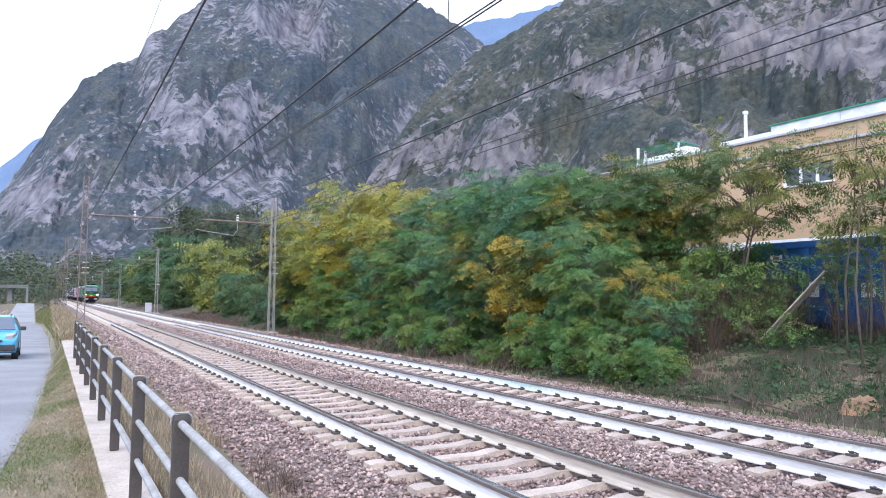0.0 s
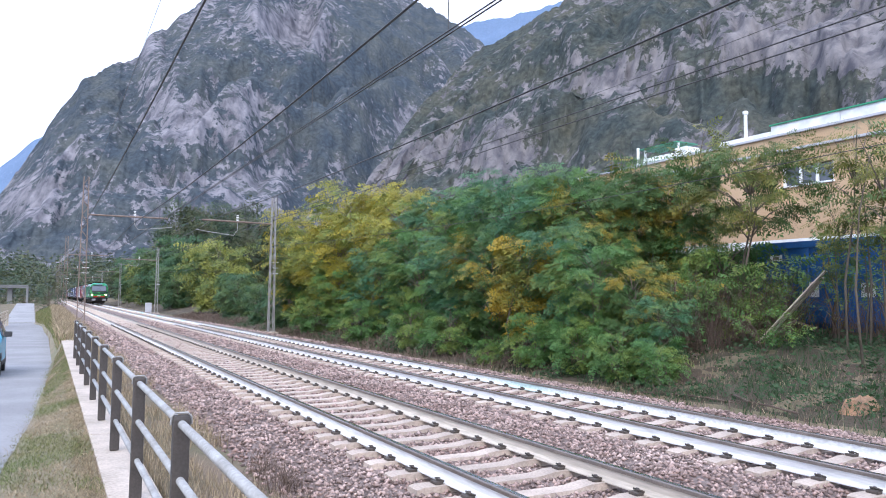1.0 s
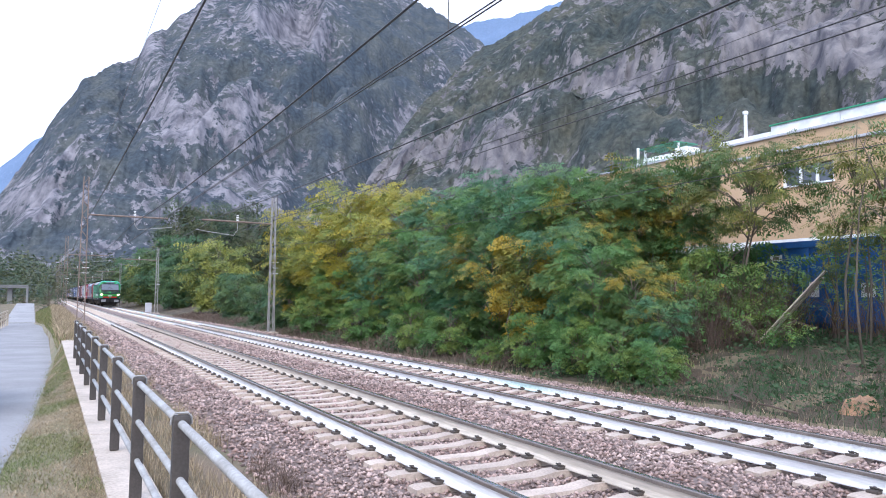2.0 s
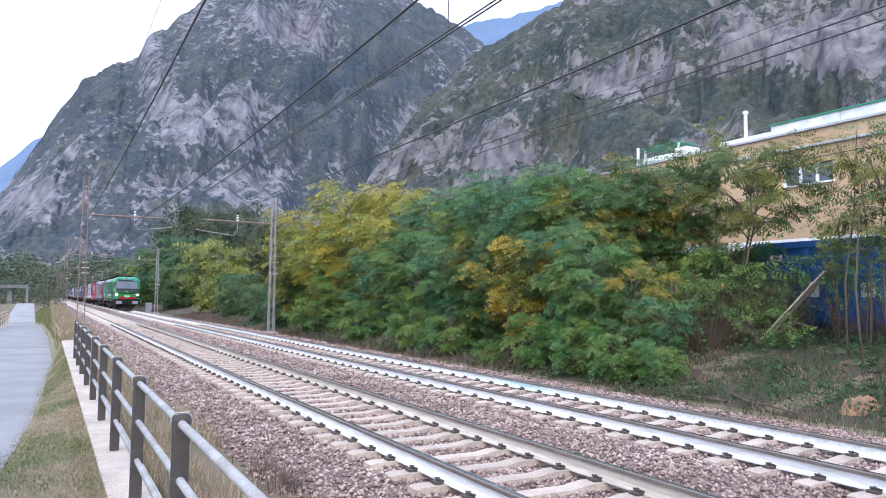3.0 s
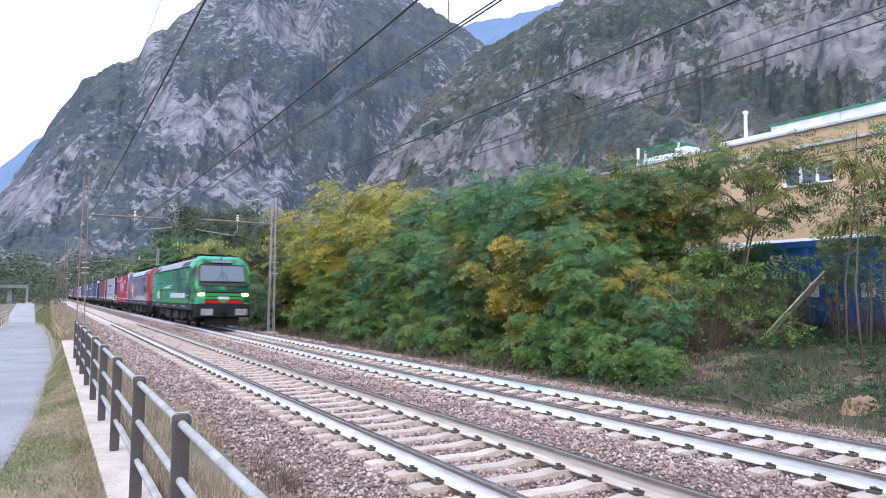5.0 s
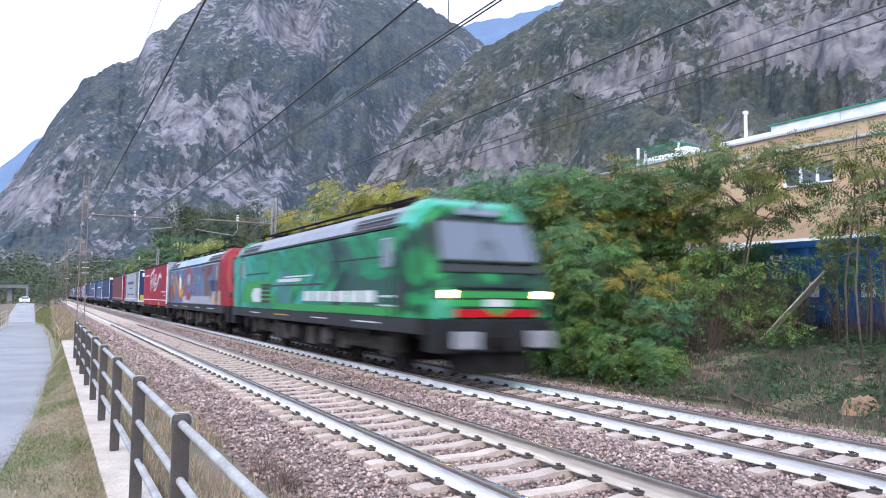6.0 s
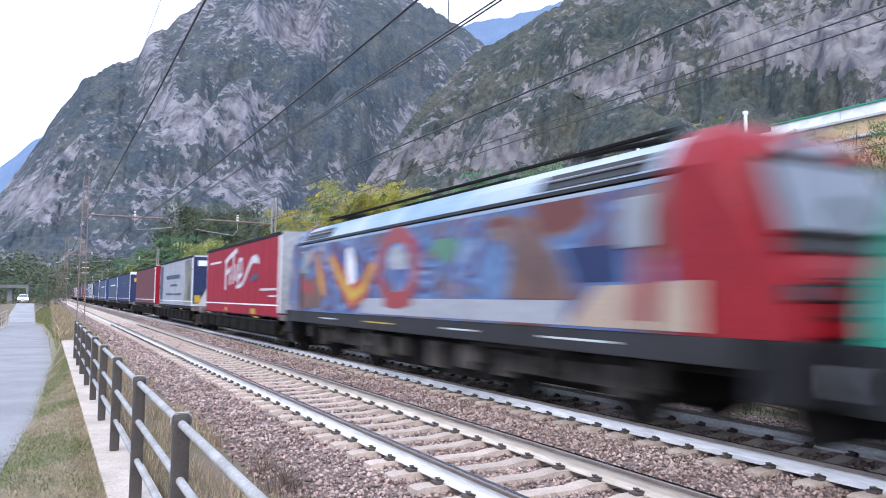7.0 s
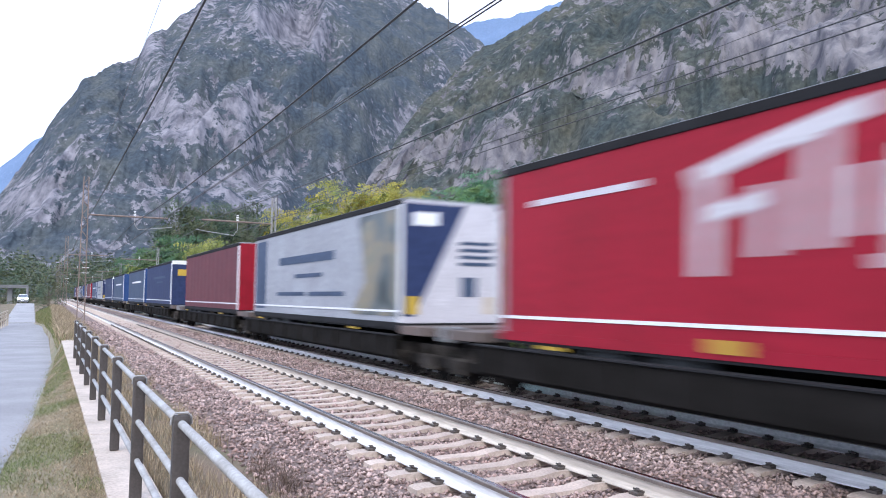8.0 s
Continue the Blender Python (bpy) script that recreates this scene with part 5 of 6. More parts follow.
def chevron_paint(name, stops, pitch, lean, drift, z_mid, rough=0.35):
    """Paint in arrow-shaped bands that point along the vehicle and change tone from end to end."""
    m = bpy.data.materials.new(name)
    m.use_nodes = True
    n, l = m.node_tree.nodes, m.node_tree.links
    b = n["Principled BSDF"]
    co, sep = n.new("ShaderNodeTexCoord"), n.new("ShaderNodeSeparateXYZ")
    l.new(co.outputs["Object"], sep.inputs[0])

    def op(kind, a, c):
        t = n.new("ShaderNodeMath")
        t.operation = kind
        for k, s in enumerate((a, c)):
            if isinstance(s, float):
                t.inputs[k].default_value = s
            else:
                l.new(s, t.inputs[k])
        return t.outputs[0]

    off = op("ABSOLUTE", op("SUBTRACT", sep.outputs[2], z_mid), 0.0)
    u = op("SUBTRACT", sep.outputs[1], op("MULTIPLY", off, lean))
    vec, t = n.new("ShaderNodeCombineXYZ"), n.new("ShaderNodeTexNoise")
    l.new(op("MULTIPLY", u, pitch), vec.inputs[0])
    l.new(op("MULTIPLY", sep.outputs[2], 0.35), vec.inputs[1])
    l.new(vec.outputs[0], t.inputs["Vector"])
    t.inputs["Scale"].default_value, t.inputs["Detail"].default_value, t.inputs["Roughness"].default_value = 1.0, 3, 0.6
    v = op("ADD", op("MULTIPLY", op("SUBTRACT", t.outputs[0], 0.5), 3.4), op("MULTIPLY", sep.outputs[1], drift))
    r = n.new("ShaderNodeValToRGB")
    e = r.color_ramp.elements
    while len(e) < len(stops):
        e.new(0.5)
    for k, (p, c) in enumerate(stops):
        e[k].position, e[k].color = p, rgba(c)
    l.new(op("ADD", v, 0.5), r.inputs[0])
    l.new(r.outputs[0], b.inputs["Base Color"])
    b.inputs["Roughness"].default_value, b.inputs["Specular IOR Level"].default_value = rough, 0.25
    return m


M.update(
    loco_green=chevron_paint("green_livery", [(0.06, (0.004, 0.03, 0.02)), (0.20, (0.006, 0.07, 0.035)), (0.26, (0.010, 0.25, 0.075)), (0.36, (0.012, 0.29, 0.10)), (0.42, (0.005, 0.045, 0.028)), (0.50, (0.010, 0.16, 0.065)), (0.55, (0.012, 0.26, 0.11)), (0.66, (0.006, 0.11, 0.06)), (0.78, (0.02, 0.27, 0.19)), (0.95, (0.05, 0.30, 0.27))], 0.62, 1.0, 0.04, 2.45),
    loco_cab=livery("bright_green_cab", [(0.34, (0.004, 0.022, 0.014)), (0.46, (0.006, 0.06, 0.025)), (0.52, (0.012, 0.20, 0.05)), (0.58, (0.014, 0.22, 0.07)), (0.68, (0.04, 0.24, 0.14)), (0.78, (0.09, 0.32, 0.24))], 0.9, stretch=(1, 1, 1.3)),
    loco_mint=livery("mint_livery", [(0.35, (0.02, 0.27, 0.17)), (0.55, (0.06, 0.34, 0.27)), (0.7, (0.012, 0.25, 0.10))], 0.8, stretch=(1, 0.6, 1)),
    loco_mural=livery("painted_mural", [(0.20, (0.13, 0.04, 0.035)), (0.30, (0.17, 0.13, 0.12)), (0.36, (0.05, 0.09, 0.22)), (0.43, (0.13, 0.22, 0.36)), (0.48, (0.03, 0.05, 0.20)), (0.54, (0.14, 0.07, 0.06)), (0.59, (0.05, 0.11, 0.27)),
                      (0.65, (0.20, 0.27, 0.38)), (0.71, (0.04, 0.08, 0.24)), (0.77, (0.22, 0.08, 0.05)), (0.85, (0.30, 0.31, 0.34))], 0.75, stretch=(1, 0.9, 1.0), drift=0.02),
    loco_teal=mat("teal_print", (0.02, 0.11, 0.11), (0.04, 0.19, 0.17), 2, 20, 0.4, bump=0),
    dark_green=mat("dark_green_print", (0.006, 0.05, 0.033), (0.008, 0.085, 0.045), 1.2, 20, 0.4, bump=0),
    mural_red=mat("mural_red", (0.30, 0.03, 0.035), (0.24, 0.05, 0.05), 1.5, 20, 0.4, bump=0),
    mural_orange=mat("mural_orange", (0.46, 0.16, 0.03), (0.38, 0.10, 0.03), 1.5, 20, 0.4, bump=0),
    mural_brown=mat("mural_brown", (0.16, 0.085, 0.06), (0.09, 0.05, 0.045), 1.5, 20, 0.4, bump=0),
    mural_cream=mat("mural_cream", (0.40, 0.31, 0.23), (0.34, 0.25, 0.19), 1.5, 20, 0.4, bump=0),
    leaf_paint=mat("mural_green", (0.08, 0.20, 0.12), (0.06, 0.15, 0.10), 1.5, 20, 0.4, bump=0),
    # Side panes carry the reflected sky as a pale grey base colour.
    side_glass=glass_mat("sky_tinted_side_glass", (0.20, 0.22, 0.24), 0.1),
    photo=livery("printed_photo", [(0.3, (0.05, 0.06, 0.06)), (0.42, (0.13, 0.15, 0.15)), (0.52, (0.26, 0.22, 0.15)), (0.62, (0.12, 0.17, 0.16)), (0.75, (0.30, 0.32, 0.34))], 0.7, stretch=(1, 0.8, 0.9)),
    loco_sky=mat("pale_blue_paint", (0.38, 0.42, 0.46), (0.08, 0.21, 0.40), 0.6, 20, 0.35, bump=0),
    loco_red=mat("red_paint", (0.252, 0.012, 0.018), (0.216, 0.009, 0.018), 1.5, 20, 0.45, bump=0, spec=0.25),
    roof_grey=mat("roof_grey", (0.25, 0.26, 0.30), (0.19, 0.20, 0.23), 1.5, 20, 0.5),
    sill_grey=mat("grey_sill_paint", (0.038, 0.039, 0.042), (0.028, 0.028, 0.03), 1.5, 20, 0.8, spec=0.2),
    frame_grey=mat("frame_grey", (0.022, 0.022, 0.025), (0.014, 0.014, 0.015), 1.5, 20, 0.9, spec=0.2),
    gear=mat("dirty_running_gear", (0.010, 0.009, 0.008), (0.018, 0.016, 0.015), 3, 30, 0.95, spec=0.08),
    buffer=mat("grey_buffer", (0.30, 0.31, 0.33), (0.20, 0.20, 0.21), 4, 30, 0.5, metal=0.3),
    # Base lifted to blue-grey in place of the sky mirrored in the glass.
    wind=glass_mat("windscreen_glass", (0.10, 0.12, 0.155), 0.08),
    lamp=mat("lit_headlamp", (1.0, 0.60, 0.17), (1.0, 0.60, 0.17), emit=20.0, bump=0),
    white_bar=mat("white_marking", (0.55, 0.58, 0.58), (0.45, 0.48, 0.48), 3, 20, 0.5, bump=0),
    black_gap=mat("black_grille", (0.012, 0.014, 0.014), (0.02, 0.02, 0.022), 3, 30, 0.6),
    signal_red=mat("signal_red", (0.42, 0.006, 0.016), (0.36, 0.006, 0.014), 3, 20, 0.6, bump=0, spec=0.15),
    front_red=mat("red_panel", (0.26, 0.010, 0.022), (0.22, 0.009, 0.018), 2, 20, 0.6, bump=0, spec=0.15),
    dirty_box=mat("dusty_equipment", (0.085, 0.074, 0.066), (0.022, 0.02, 0.018), 2.2, 20, 0.9, spec=0.15),
    emblem=mat("white_print", (0.55, 0.53, 0.56), (0.48, 0.46, 0.49), 3, 20, 0.6, bump=0),
    lime=mat("lime_green", (0.019, 0.260, 0.037), (0.012, 0.211, 0.037), 3, 20, 0.4, bump=0),
    yellow_bar=mat("yellow_marking", (0.50, 0.33, 0.035), (0.42, 0.28, 0.035), 3, 20, 0.5, bump=0),
    tarp_red=mat("red_curtain", (0.30, 0.011, 0.028), (0.25, 0.010, 0.023), 0.8, 8, 0.6, bump=0.15, dist=0.02, spec=0.2),
    tarp_dullred=mat("dull_red_curtain", (0.14, 0.040, 0.048), (0.115, 0.034, 0.042), 0.8, 8, 0.6, bump=0.15, dist=0.02, spec=0.2),
    tarp_grey=mat("pale_grey_curtain", (0.34, 0.355, 0.39), (0.29, 0.30, 0.33), 0.6, 8, 0.6, bump=0.15, dist=0.02, spec=0.2),
    tarp_navy=mat("navy_curtain", (0.022, 0.034, 0.09), (0.028, 0.042, 0.105), 0.6, 8, 0.6, bump=0.15, dist=0.02, spec=0.2),
    tarp_slate=mat("slate_blue_curtain", (0.045, 0.068, 0.115), (0.06, 0.085, 0.14), 0.6, 8, 0.6, bump=0.15, dist=0.02, spec=0.2),
    tarp_blue=mat("blue_curtain", (0.022, 0.055, 0.16), (0.028, 0.065, 0.18), 0.6, 8, 0.6, bump=0.15, dist=0.02, spec=0.2),
    wagon=mat("wagon_brown", (0.09, 0.075, 0.07), (0.14, 0.10, 0.085), 2, 20, 0.8),
)


def wheelset(r, parent, y, keyed):
    w = part("wheelset", rod(bmesh.new(), (-0.7, 0, 0), (0.7, 0, 0), 0.08, seg=10), M["gear"], parent)
    for s in (-1, 1):
        bm = rod(bmesh.new(), (s * 0.68, 0, 0), (s * 0.81, 0, 0), r, seg=28)
        rod(bm, (s * 0.81, 0, 0), (s * 0.83, 0, 0), r * 0.86, r * 0.82, seg=28)
        for k in range(6):
            a = k * math.tau / 6
            rod(bm, (s * 0.82, 0.55 * r * math.cos(a), 0.55 * r * math.sin(a)), (s * 0.845, 0.55 * r * math.cos(a), 0.55 * r * math.sin(a)), 0.05, seg=8)
        part("wheel", bm, M["gear"], w)
    w.location = (0, y, r)
    if keyed:
        MOVING.append((w, "roll", y, r))
    return w


def bogie_parts(parent, yc, base, r, keyed, heavy):
    for s in (-1, 1):
        wheelset(r, parent, yc + s * base / 2, keyed)
    for s in (-1, 1):
        bm = box(s * 0.98 - 0.09, s * 0.98 + 0.09, yc - base / 2 - 0.55, yc + base / 2 + 0.55, r * 0.75, r * 1.25, 0.03)
        if heavy:
            for q in (-0.2, 0.2):
                rod(bm, (s * 1.18, yc + q, r * 1.0), (s * 1.18, yc + q, r * 1.9), 0.11, seg=12)
            rod(bm, (s * 1.2, yc + 0.35, r * 1.5), (s * 1.2, yc + base / 2 + 0.4, r * 1.45), 0.05, seg=8)
            for q in (-1, 1):
                rod(bm, (s * 1.24, yc + q * 0.55, r * 0.8), (s * 1.24, yc + q * 0.95, r * 1.5), 0.045, seg=8)
                bx(bm, s * 1.2 - 0.12, s * 1.2 + 0.12, yc + q * (base / 2 + 0.72) - 0.16, yc + q * (base / 2 + 0.72) + 0.16, r * 0.9, r * 1.5, 0.03)
                rod(bm, (s * 1.2, yc + q * (base / 2 + 0.72), r * 0.9), (s * 1.0, yc + q * (base / 2 + 0.55), 0.12), 0.03, seg=6)
        part("bogie_frame", bm, M["dirty_box"] if heavy else M["gear"], parent)
        for q in (-1, 1):
            bm = box(s * 1.08 - 0.1, s * 1.08 + 0.1, yc + q * base / 2 - 0.2, yc + q * base / 2 + 0.2, r * 0.6, r * 1.3, 0.03)
            for h in (-0.32, 0.32):
                rod(bm, (s * 1.05, yc + q * base / 2 + h, r * 1.2), (s * 1.05, yc + q * base / 2 + h, r * 1.2 + 0.25), 0.09, seg=10)
            part("axle_box", bm, M["dirty_box"], parent)


def loco_outline(w, z0, z1, top):
    """Half-width w, floor z0, shoulder z1 and roof top."""
    return [(-w, z0), (w, z0), (w, z1), (w - 0.18, z1 + (top - z1) * 0.55), (w - 0.5, top), (-(w - 0.5), top), (-(w - 0.18), z1 + (top - z1) * 0.55), (-w, z1)]


def locomotive(label, side, cab, cab_front, kind):
    """An electric locomotive; rail level at 0, its front towards -y, 18.98 m over buffers."""
    e = empty("locomotive", pose(0, 0, 0), label, "locomotive", "locomotives of the train")
    z0 = 1.30
    body = [(-7.5, loco_outline(1.5, z0, 3.24, 3.32)), (7.5, loco_outline(1.5, z0, 3.24, 3.32))]
    part("body", loft(body), side, e)
    for s, colour in ((-1, cab), (1, kind["rear"])):
        secs = [(s * 7.5, loco_outline(1.5, z0, 3.34, 3.86)), (s * 8.05, loco_outline(1.48, z0, 3.30, 3.84)), (s * 8.35, loco_outline(1.46, z0, 3.10, 3.66)), (s * 8.72, loco_outline(1.42, z0, 2.55, 2.78)),
                (s * 9.02, loco_outline(1.36, z0, 1.90, 2.08)), (s * 9.12, loco_outline(1.30, z0, 1.62, 1.75)), (s * 9.15, loco_outline(1.24, z0 + 0.03, 1.5, 1.6))]
        c = part("cab", loft(secs), colour, e)
        brow = [(s * y, loco_outline(w + 0.012, z - 0.02, z, h + 0.012)) for y, w, z, h in ((7.52, 1.5, 3.34, 3.86), (8.05, 1.48, 3.30, 3.84), (8.30, 1.463, 3.135, 3.69))]
        part("cab_brow", loft(brow), kind["brow"] if s < 0 else colour, c)
        # windscreen lies on the slope between roof and nose
        bm = bmesh.new()
        pts = [(-1.21, s * 8.881, 2.45), (1.21, s * 8.881, 2.45), (1.13, s * 8.525, 3.34), (-1.13, s * 8.525, 3.34)]
        lift = Vector((0, s * 0.05, 0.03))
        vs = [bm.verts.new(Vector(p) + lift * k) for k in (0, 1) for p in pts]
        bm.faces.new(vs[:4]), bm.faces.new(vs[4:][::-1])
        for k in range(4):
            bm.faces.new((vs[k], vs[(k + 1) % 4], vs[4 + (k + 1) % 4], vs[4 + k]))
        bmesh.ops.recalc_face_normals(bm, faces=bm.faces)
        part("windscreen", bm, M["wind"], c)
        bm = bmesh.new()
        rim = [Vector(p) + lift for p in pts]
        for k in range(4):
            rod(bm, rim[k], rim[(k + 1) % 4], 0.035, seg=6)
        rod(bm, (rim[0] + rim[1]) / 2, (rim[2] + rim[3]) / 2, 0.018, seg=6)
        part("screen_frame", bm, M["black_gap"], c)
        part("cowl", extrude([(s * 8.88, 2.26), (s * 8.985, 2.26), (s * 8.93, 2.42), (s * 8.82, 2.42)], "x", -1.22, 1.22), M["black_gap"], c)
        bm = bmesh.new()
        for x in (-0.35, 0.35):
            rod(bm, (x, s * 8.96, 2.40), (x * 0.3, s * 8.77, 2.95), 0.02, seg=5)
        part("wiper", bm, M["black_gap"], c)
        part("destination_panel", extrude([(s * 8.40, 3.52), (s * 8.52, 3.50), (s * 8.36, 3.66), (s * 8.24, 3.68)], "x", -0.55, 0.55), M["wind"], c)
        for x in (-1.13, 1.13):
            housing = part("headlight", box(x - 0.22, x + 0.22, min(s * 8.95, s * 9.14), max(s * 8.95, s * 9.14), 1.70, 1.90, 0.04), M["black_gap"], c)
            lit = kind["lit"] and s < 0
            part("lens", box(x - 0.13, x + 0.13, min(s * 9.14, s * 9.165), max(s * 9.14, s * 9.165), 1.73, 1.87, 0.02), M["lamp"] if lit else M["wind"], housing)
        part("top_lamp", rod(bmesh.new(), (0, s * 8.28, 3.74), (0, s * 8.42, 3.74), 0.07, seg=12), M["wind"], c)
        for z, m_ in ((1.80, cab_front), (1.62, cab_front), (1.43, M["signal_red"])):
            part("front_band", extrude([(s * (9.05 if z > 1.9 else 9.13), z - 0.09), (s * (9.10 if z > 1.9 else 9.19), z - 0.09), (s * (9.06 if z > 1.9 else 9.19), z + 0.07), (s * (9.0 if z > 1.9 else 9.12), z + 0.07)], "x", -0.95, 0.95), m_, c)
        for z in (1.96, 1.88, 1.72, 1.545):
            part("front_line", box(-0.92, 0.92, min(s * 9.10, s * 9.197), max(s * 9.10, s * 9.197), z - 0.012, z + 0.012), M["black_gap"], c)
        part("front_wedge", extrude([(-0.32, 1.52), (0.0, 1.34), (0.32, 1.52)], "y", min(s * 9.19, s * 9.198), max(s * 9.19, s * 9.198)), M["lime"], c)
        part("front_plate", box(-0.28, 0.28, min(s * 9.19, s * 9.22), max(s * 9.19, s * 9.22), 1.55, 1.70), M["white_bar"], c)
        part("end_beam", box(-1.4, 1.4, min(s * 8.6, s * 9.2), max(s * 8.6, s * 9.2), 0.62, z0 - 0.004, 0.04), M["frame_grey"], e)
        bm = extrude([(s * 8.7, 0.18), (s * 9.2, 0.18), (s * 9.05, 0.62), (s * 8.6, 0.62)], "x", -0.85, 0.85)
        part("snow_plough", bm, M["gear"], e)
        for x in (-0.875, 0.875):
            b_ = part("buffer", rod(bmesh.new(), (x, s * 9.15, 0.89), (x, s * 9.45, 0.89), 0.13, seg=16), M["gear"], e)
            part("buffer_head", box(x - 0.30, x + 0.30, min(s * 9.45, s * 9.50), max(s * 9.45, s * 9.50), 0.72, 1.06, 0.02), M["buffer"], b_)
        part("coupler", box(-0.12, 0.12, min(s * 9.2, s * 9.42), max(s * 9.2, s * 9.42), 0.72, 0.95, 0.02), M["gear"], e)
        for x in (-1, 1):
            part("cab_window", box(min(x * 1.47, x * 1.53), max(x * 1.47, x * 1.53), s * 6.95 - 0.27, s * 6.95 + 0.27, 2.38, 3.05, 0.03), M["side_glass"], c)
            part("handrail", rod(bmesh.new(), (x * 1.54, s * 7.25, 1.25), (x * 1.54, s * 7.25, 2.4), 0.014, seg=6), M["frame_grey"], e)
    # side frame, roof and equipment
    part("sill", box(-1.49, 1.49, -8.55, 8.55, 0.97, z0 - 0.003, 0.02), M["sill_grey"], e)
    part("underframe", box(-1.0, 1.0, -8.5, 8.5, 0.82, 0.968), M["gear"], e)
    slope = [(-1.47, 3.325), (1.47, 3.325), (1.30, 3.60), (1.02, 3.79), (-1.02, 3.79), (-1.30, 3.60)]
    part("roof", loft([(-7.5, slope), (7.5, slope)]), kind["roof"], e)
    for x in (-1, 1):
        part("eave", box(min(x * 1.40, x * 1.515), max(x * 1.40, x * 1.515), -7.5, 7.5, 3.27, 3.33), M["black_gap"], e)
        for y0, y1 in ((-7.2, -4.7), (4.9, 7.2)):
            bm = extrude([(x * 1.40, 3.38), (x * 1.46, 3.38), (x * 1.31, 3.62), (x * 1.24, 3.62)], "y", y0, y1)
            g = part("roof_grille", bm, M["black_gap"], e)
            part("grille_bar", rod(bmesh.new(), (x * 1.40, y0, 3.51), (x * 1.40, y1, 3.51), 0.02, seg=5), M["roof_grey"], g)
        for k in range(4):
            part("sill_marking", box(min(x * 1.49, x * 1.494), max(x * 1.49, x * 1.494), -6.5 + 3.6 * k, -4.9 + 3.6 * k - 0.4 * (k % 2), 1.13, 1.16), M["yellow_bar"] if k == 2 else M["white_bar"], e)
        bm = bmesh.new()
        for y0, y1, z in ((-2.9, -0.3, 0.24), (-0.1, 2.9, 0.27)):
            bx(bm, min(x * 0.5, x * 1.12), max(x * 0.5, x * 1.12), y0, y1, z, 0.80, 0.04)
        part("equipment_box", bm, M["gear"], e)
        for y0, y1, z, d in ((-2.5, -1.9, 0.42, 1.3), (-1.2, -0.5, 0.34, 1.24), (0.4, 0.9, 0.46, 1.32), (1.6, 2.5, 0.36, 1.26)):
            part("equipment_case", box(min(x * 1.0, x * d), max(x * 1.0, x * d), y0, y1, z, 0.86, 0.03), M["dirty_box"], e)
    for y in (-5.6, 5.6):
        bm = bmesh.new()
        for q in (-1, 1):
            rod(bm, (-0.5 * q, y - 1.0, 3.98), (-0.35 * q, y + 1.0, 4.12), 0.05, seg=6)
        rod(bm, (-0.8, y + 1.0, 4.10), (0.8, y + 1.0, 4.10), 0.03, seg=6)
        rod(bm, (-0.8, y + 1.25, 4.10), (0.8, y + 1.25, 4.10), 0.03, seg=6)
        for q in (-1, 1):
            rod(bm, (q * 0.45, y - 1.0, 3.80), (q * 0.45, y - 1.0, 3.98), 0.06, seg=8)
            rod(bm, (q * 0.45, y + 0.8, 3.80), (q * 0.45, y + 0.8, 4.05), 0.06, seg=8)
        part("pantograph", bm, M["gear"], e)
    bm = bmesh.new()
    bx(bm, -0.45, 0.45, -2.5, 2.5, 3.79, 4.02, 0.03)
    for y in (-3.4, -2.9, 2.9, 3.4):
        rod(bm, (0.3, y, 3.80), (0.3, y, 4.05), 0.07, seg=8)
    rod(bm, (0.3, -4.5, 4.06), (0.3, 4.5, 4.06), 0.04, seg=6)
    part("roof_equipment", bm, M["gear"], e)
    for x in (-0.78, 0.78):
        bm = bmesh.new()
        rod(bm, (x, -7.0, 4.02), (x, 7.0, 4.02), 0.035, seg=6)
        for k in range(9):
            rod(bm, (x, -6.8 + 1.7 * k, 3.78), (x, -6.8 + 1.7 * k, 4.02), 0.05, seg=8)
        part("roof_conductor", bm, M["gear"], e)
    for yc in (-4.75, 4.75):
        # Dark solid box added between the wheels to close the view under the bogie.
        part("traction_motor", box(-0.62, 0.62, yc - 2.0, yc + 2.0, 0.28, 0.80, 0.05), M["gear"], e)
        bogie_parts(e, yc, 3.0, 0.625, True, True)
    return e


def side_bars(e, x, rows, material, name="lettering"):
    """Unreadable writing as plain bars: (y0, y1, z0, z1)."""
    for y0, y1, z0, z1 in rows:
        part(name, box(min(x, x * 1.0027), max(x, x * 1.0027), y0, y1, z0, z1), material, e)


def stroke(t, x, pts, width, material, name):
    o = []
    for k, (y, z) in enumerate(pts):
        a, b = pts[max(k - 1, 0)], pts[min(k + 1, len(pts) - 1)]
        d = Vector((b[0] - a[0], b[1] - a[1])).normalized()
        wd = width[k] if hasattr(width, "__len__") else width
        o.append(((y - d.y * wd, z + d.x * wd), (y + d.y * wd, z - d.x * wd)))
    bm = bmesh.new()
    rings = [[bm.verts.new((u, *v)) for u, v in ((x, p), (x, q), (x * 1.003, q), (x * 1.003, p))] for p, q in o]
    for g, h in zip(rings, rings[1:]):
        for k in range(4):
            bm.faces.new((g[k], g[(k + 1) % 4], h[(k + 1) % 4], h[k]))
    bm.faces.new(rings[0][::-1])
    bm.faces.new(rings[-1])
    bmesh.ops.recalc_face_normals(bm, faces=bm.faces)
    part(name, bm, material, t)


def field(t, x, outline, material, name):
    """A flat printed field on a side: outline of (y, z)."""
    part(name, extrude(outline, "x", min(x, x * 1.003), max(x, x * 1.003)), material, t)


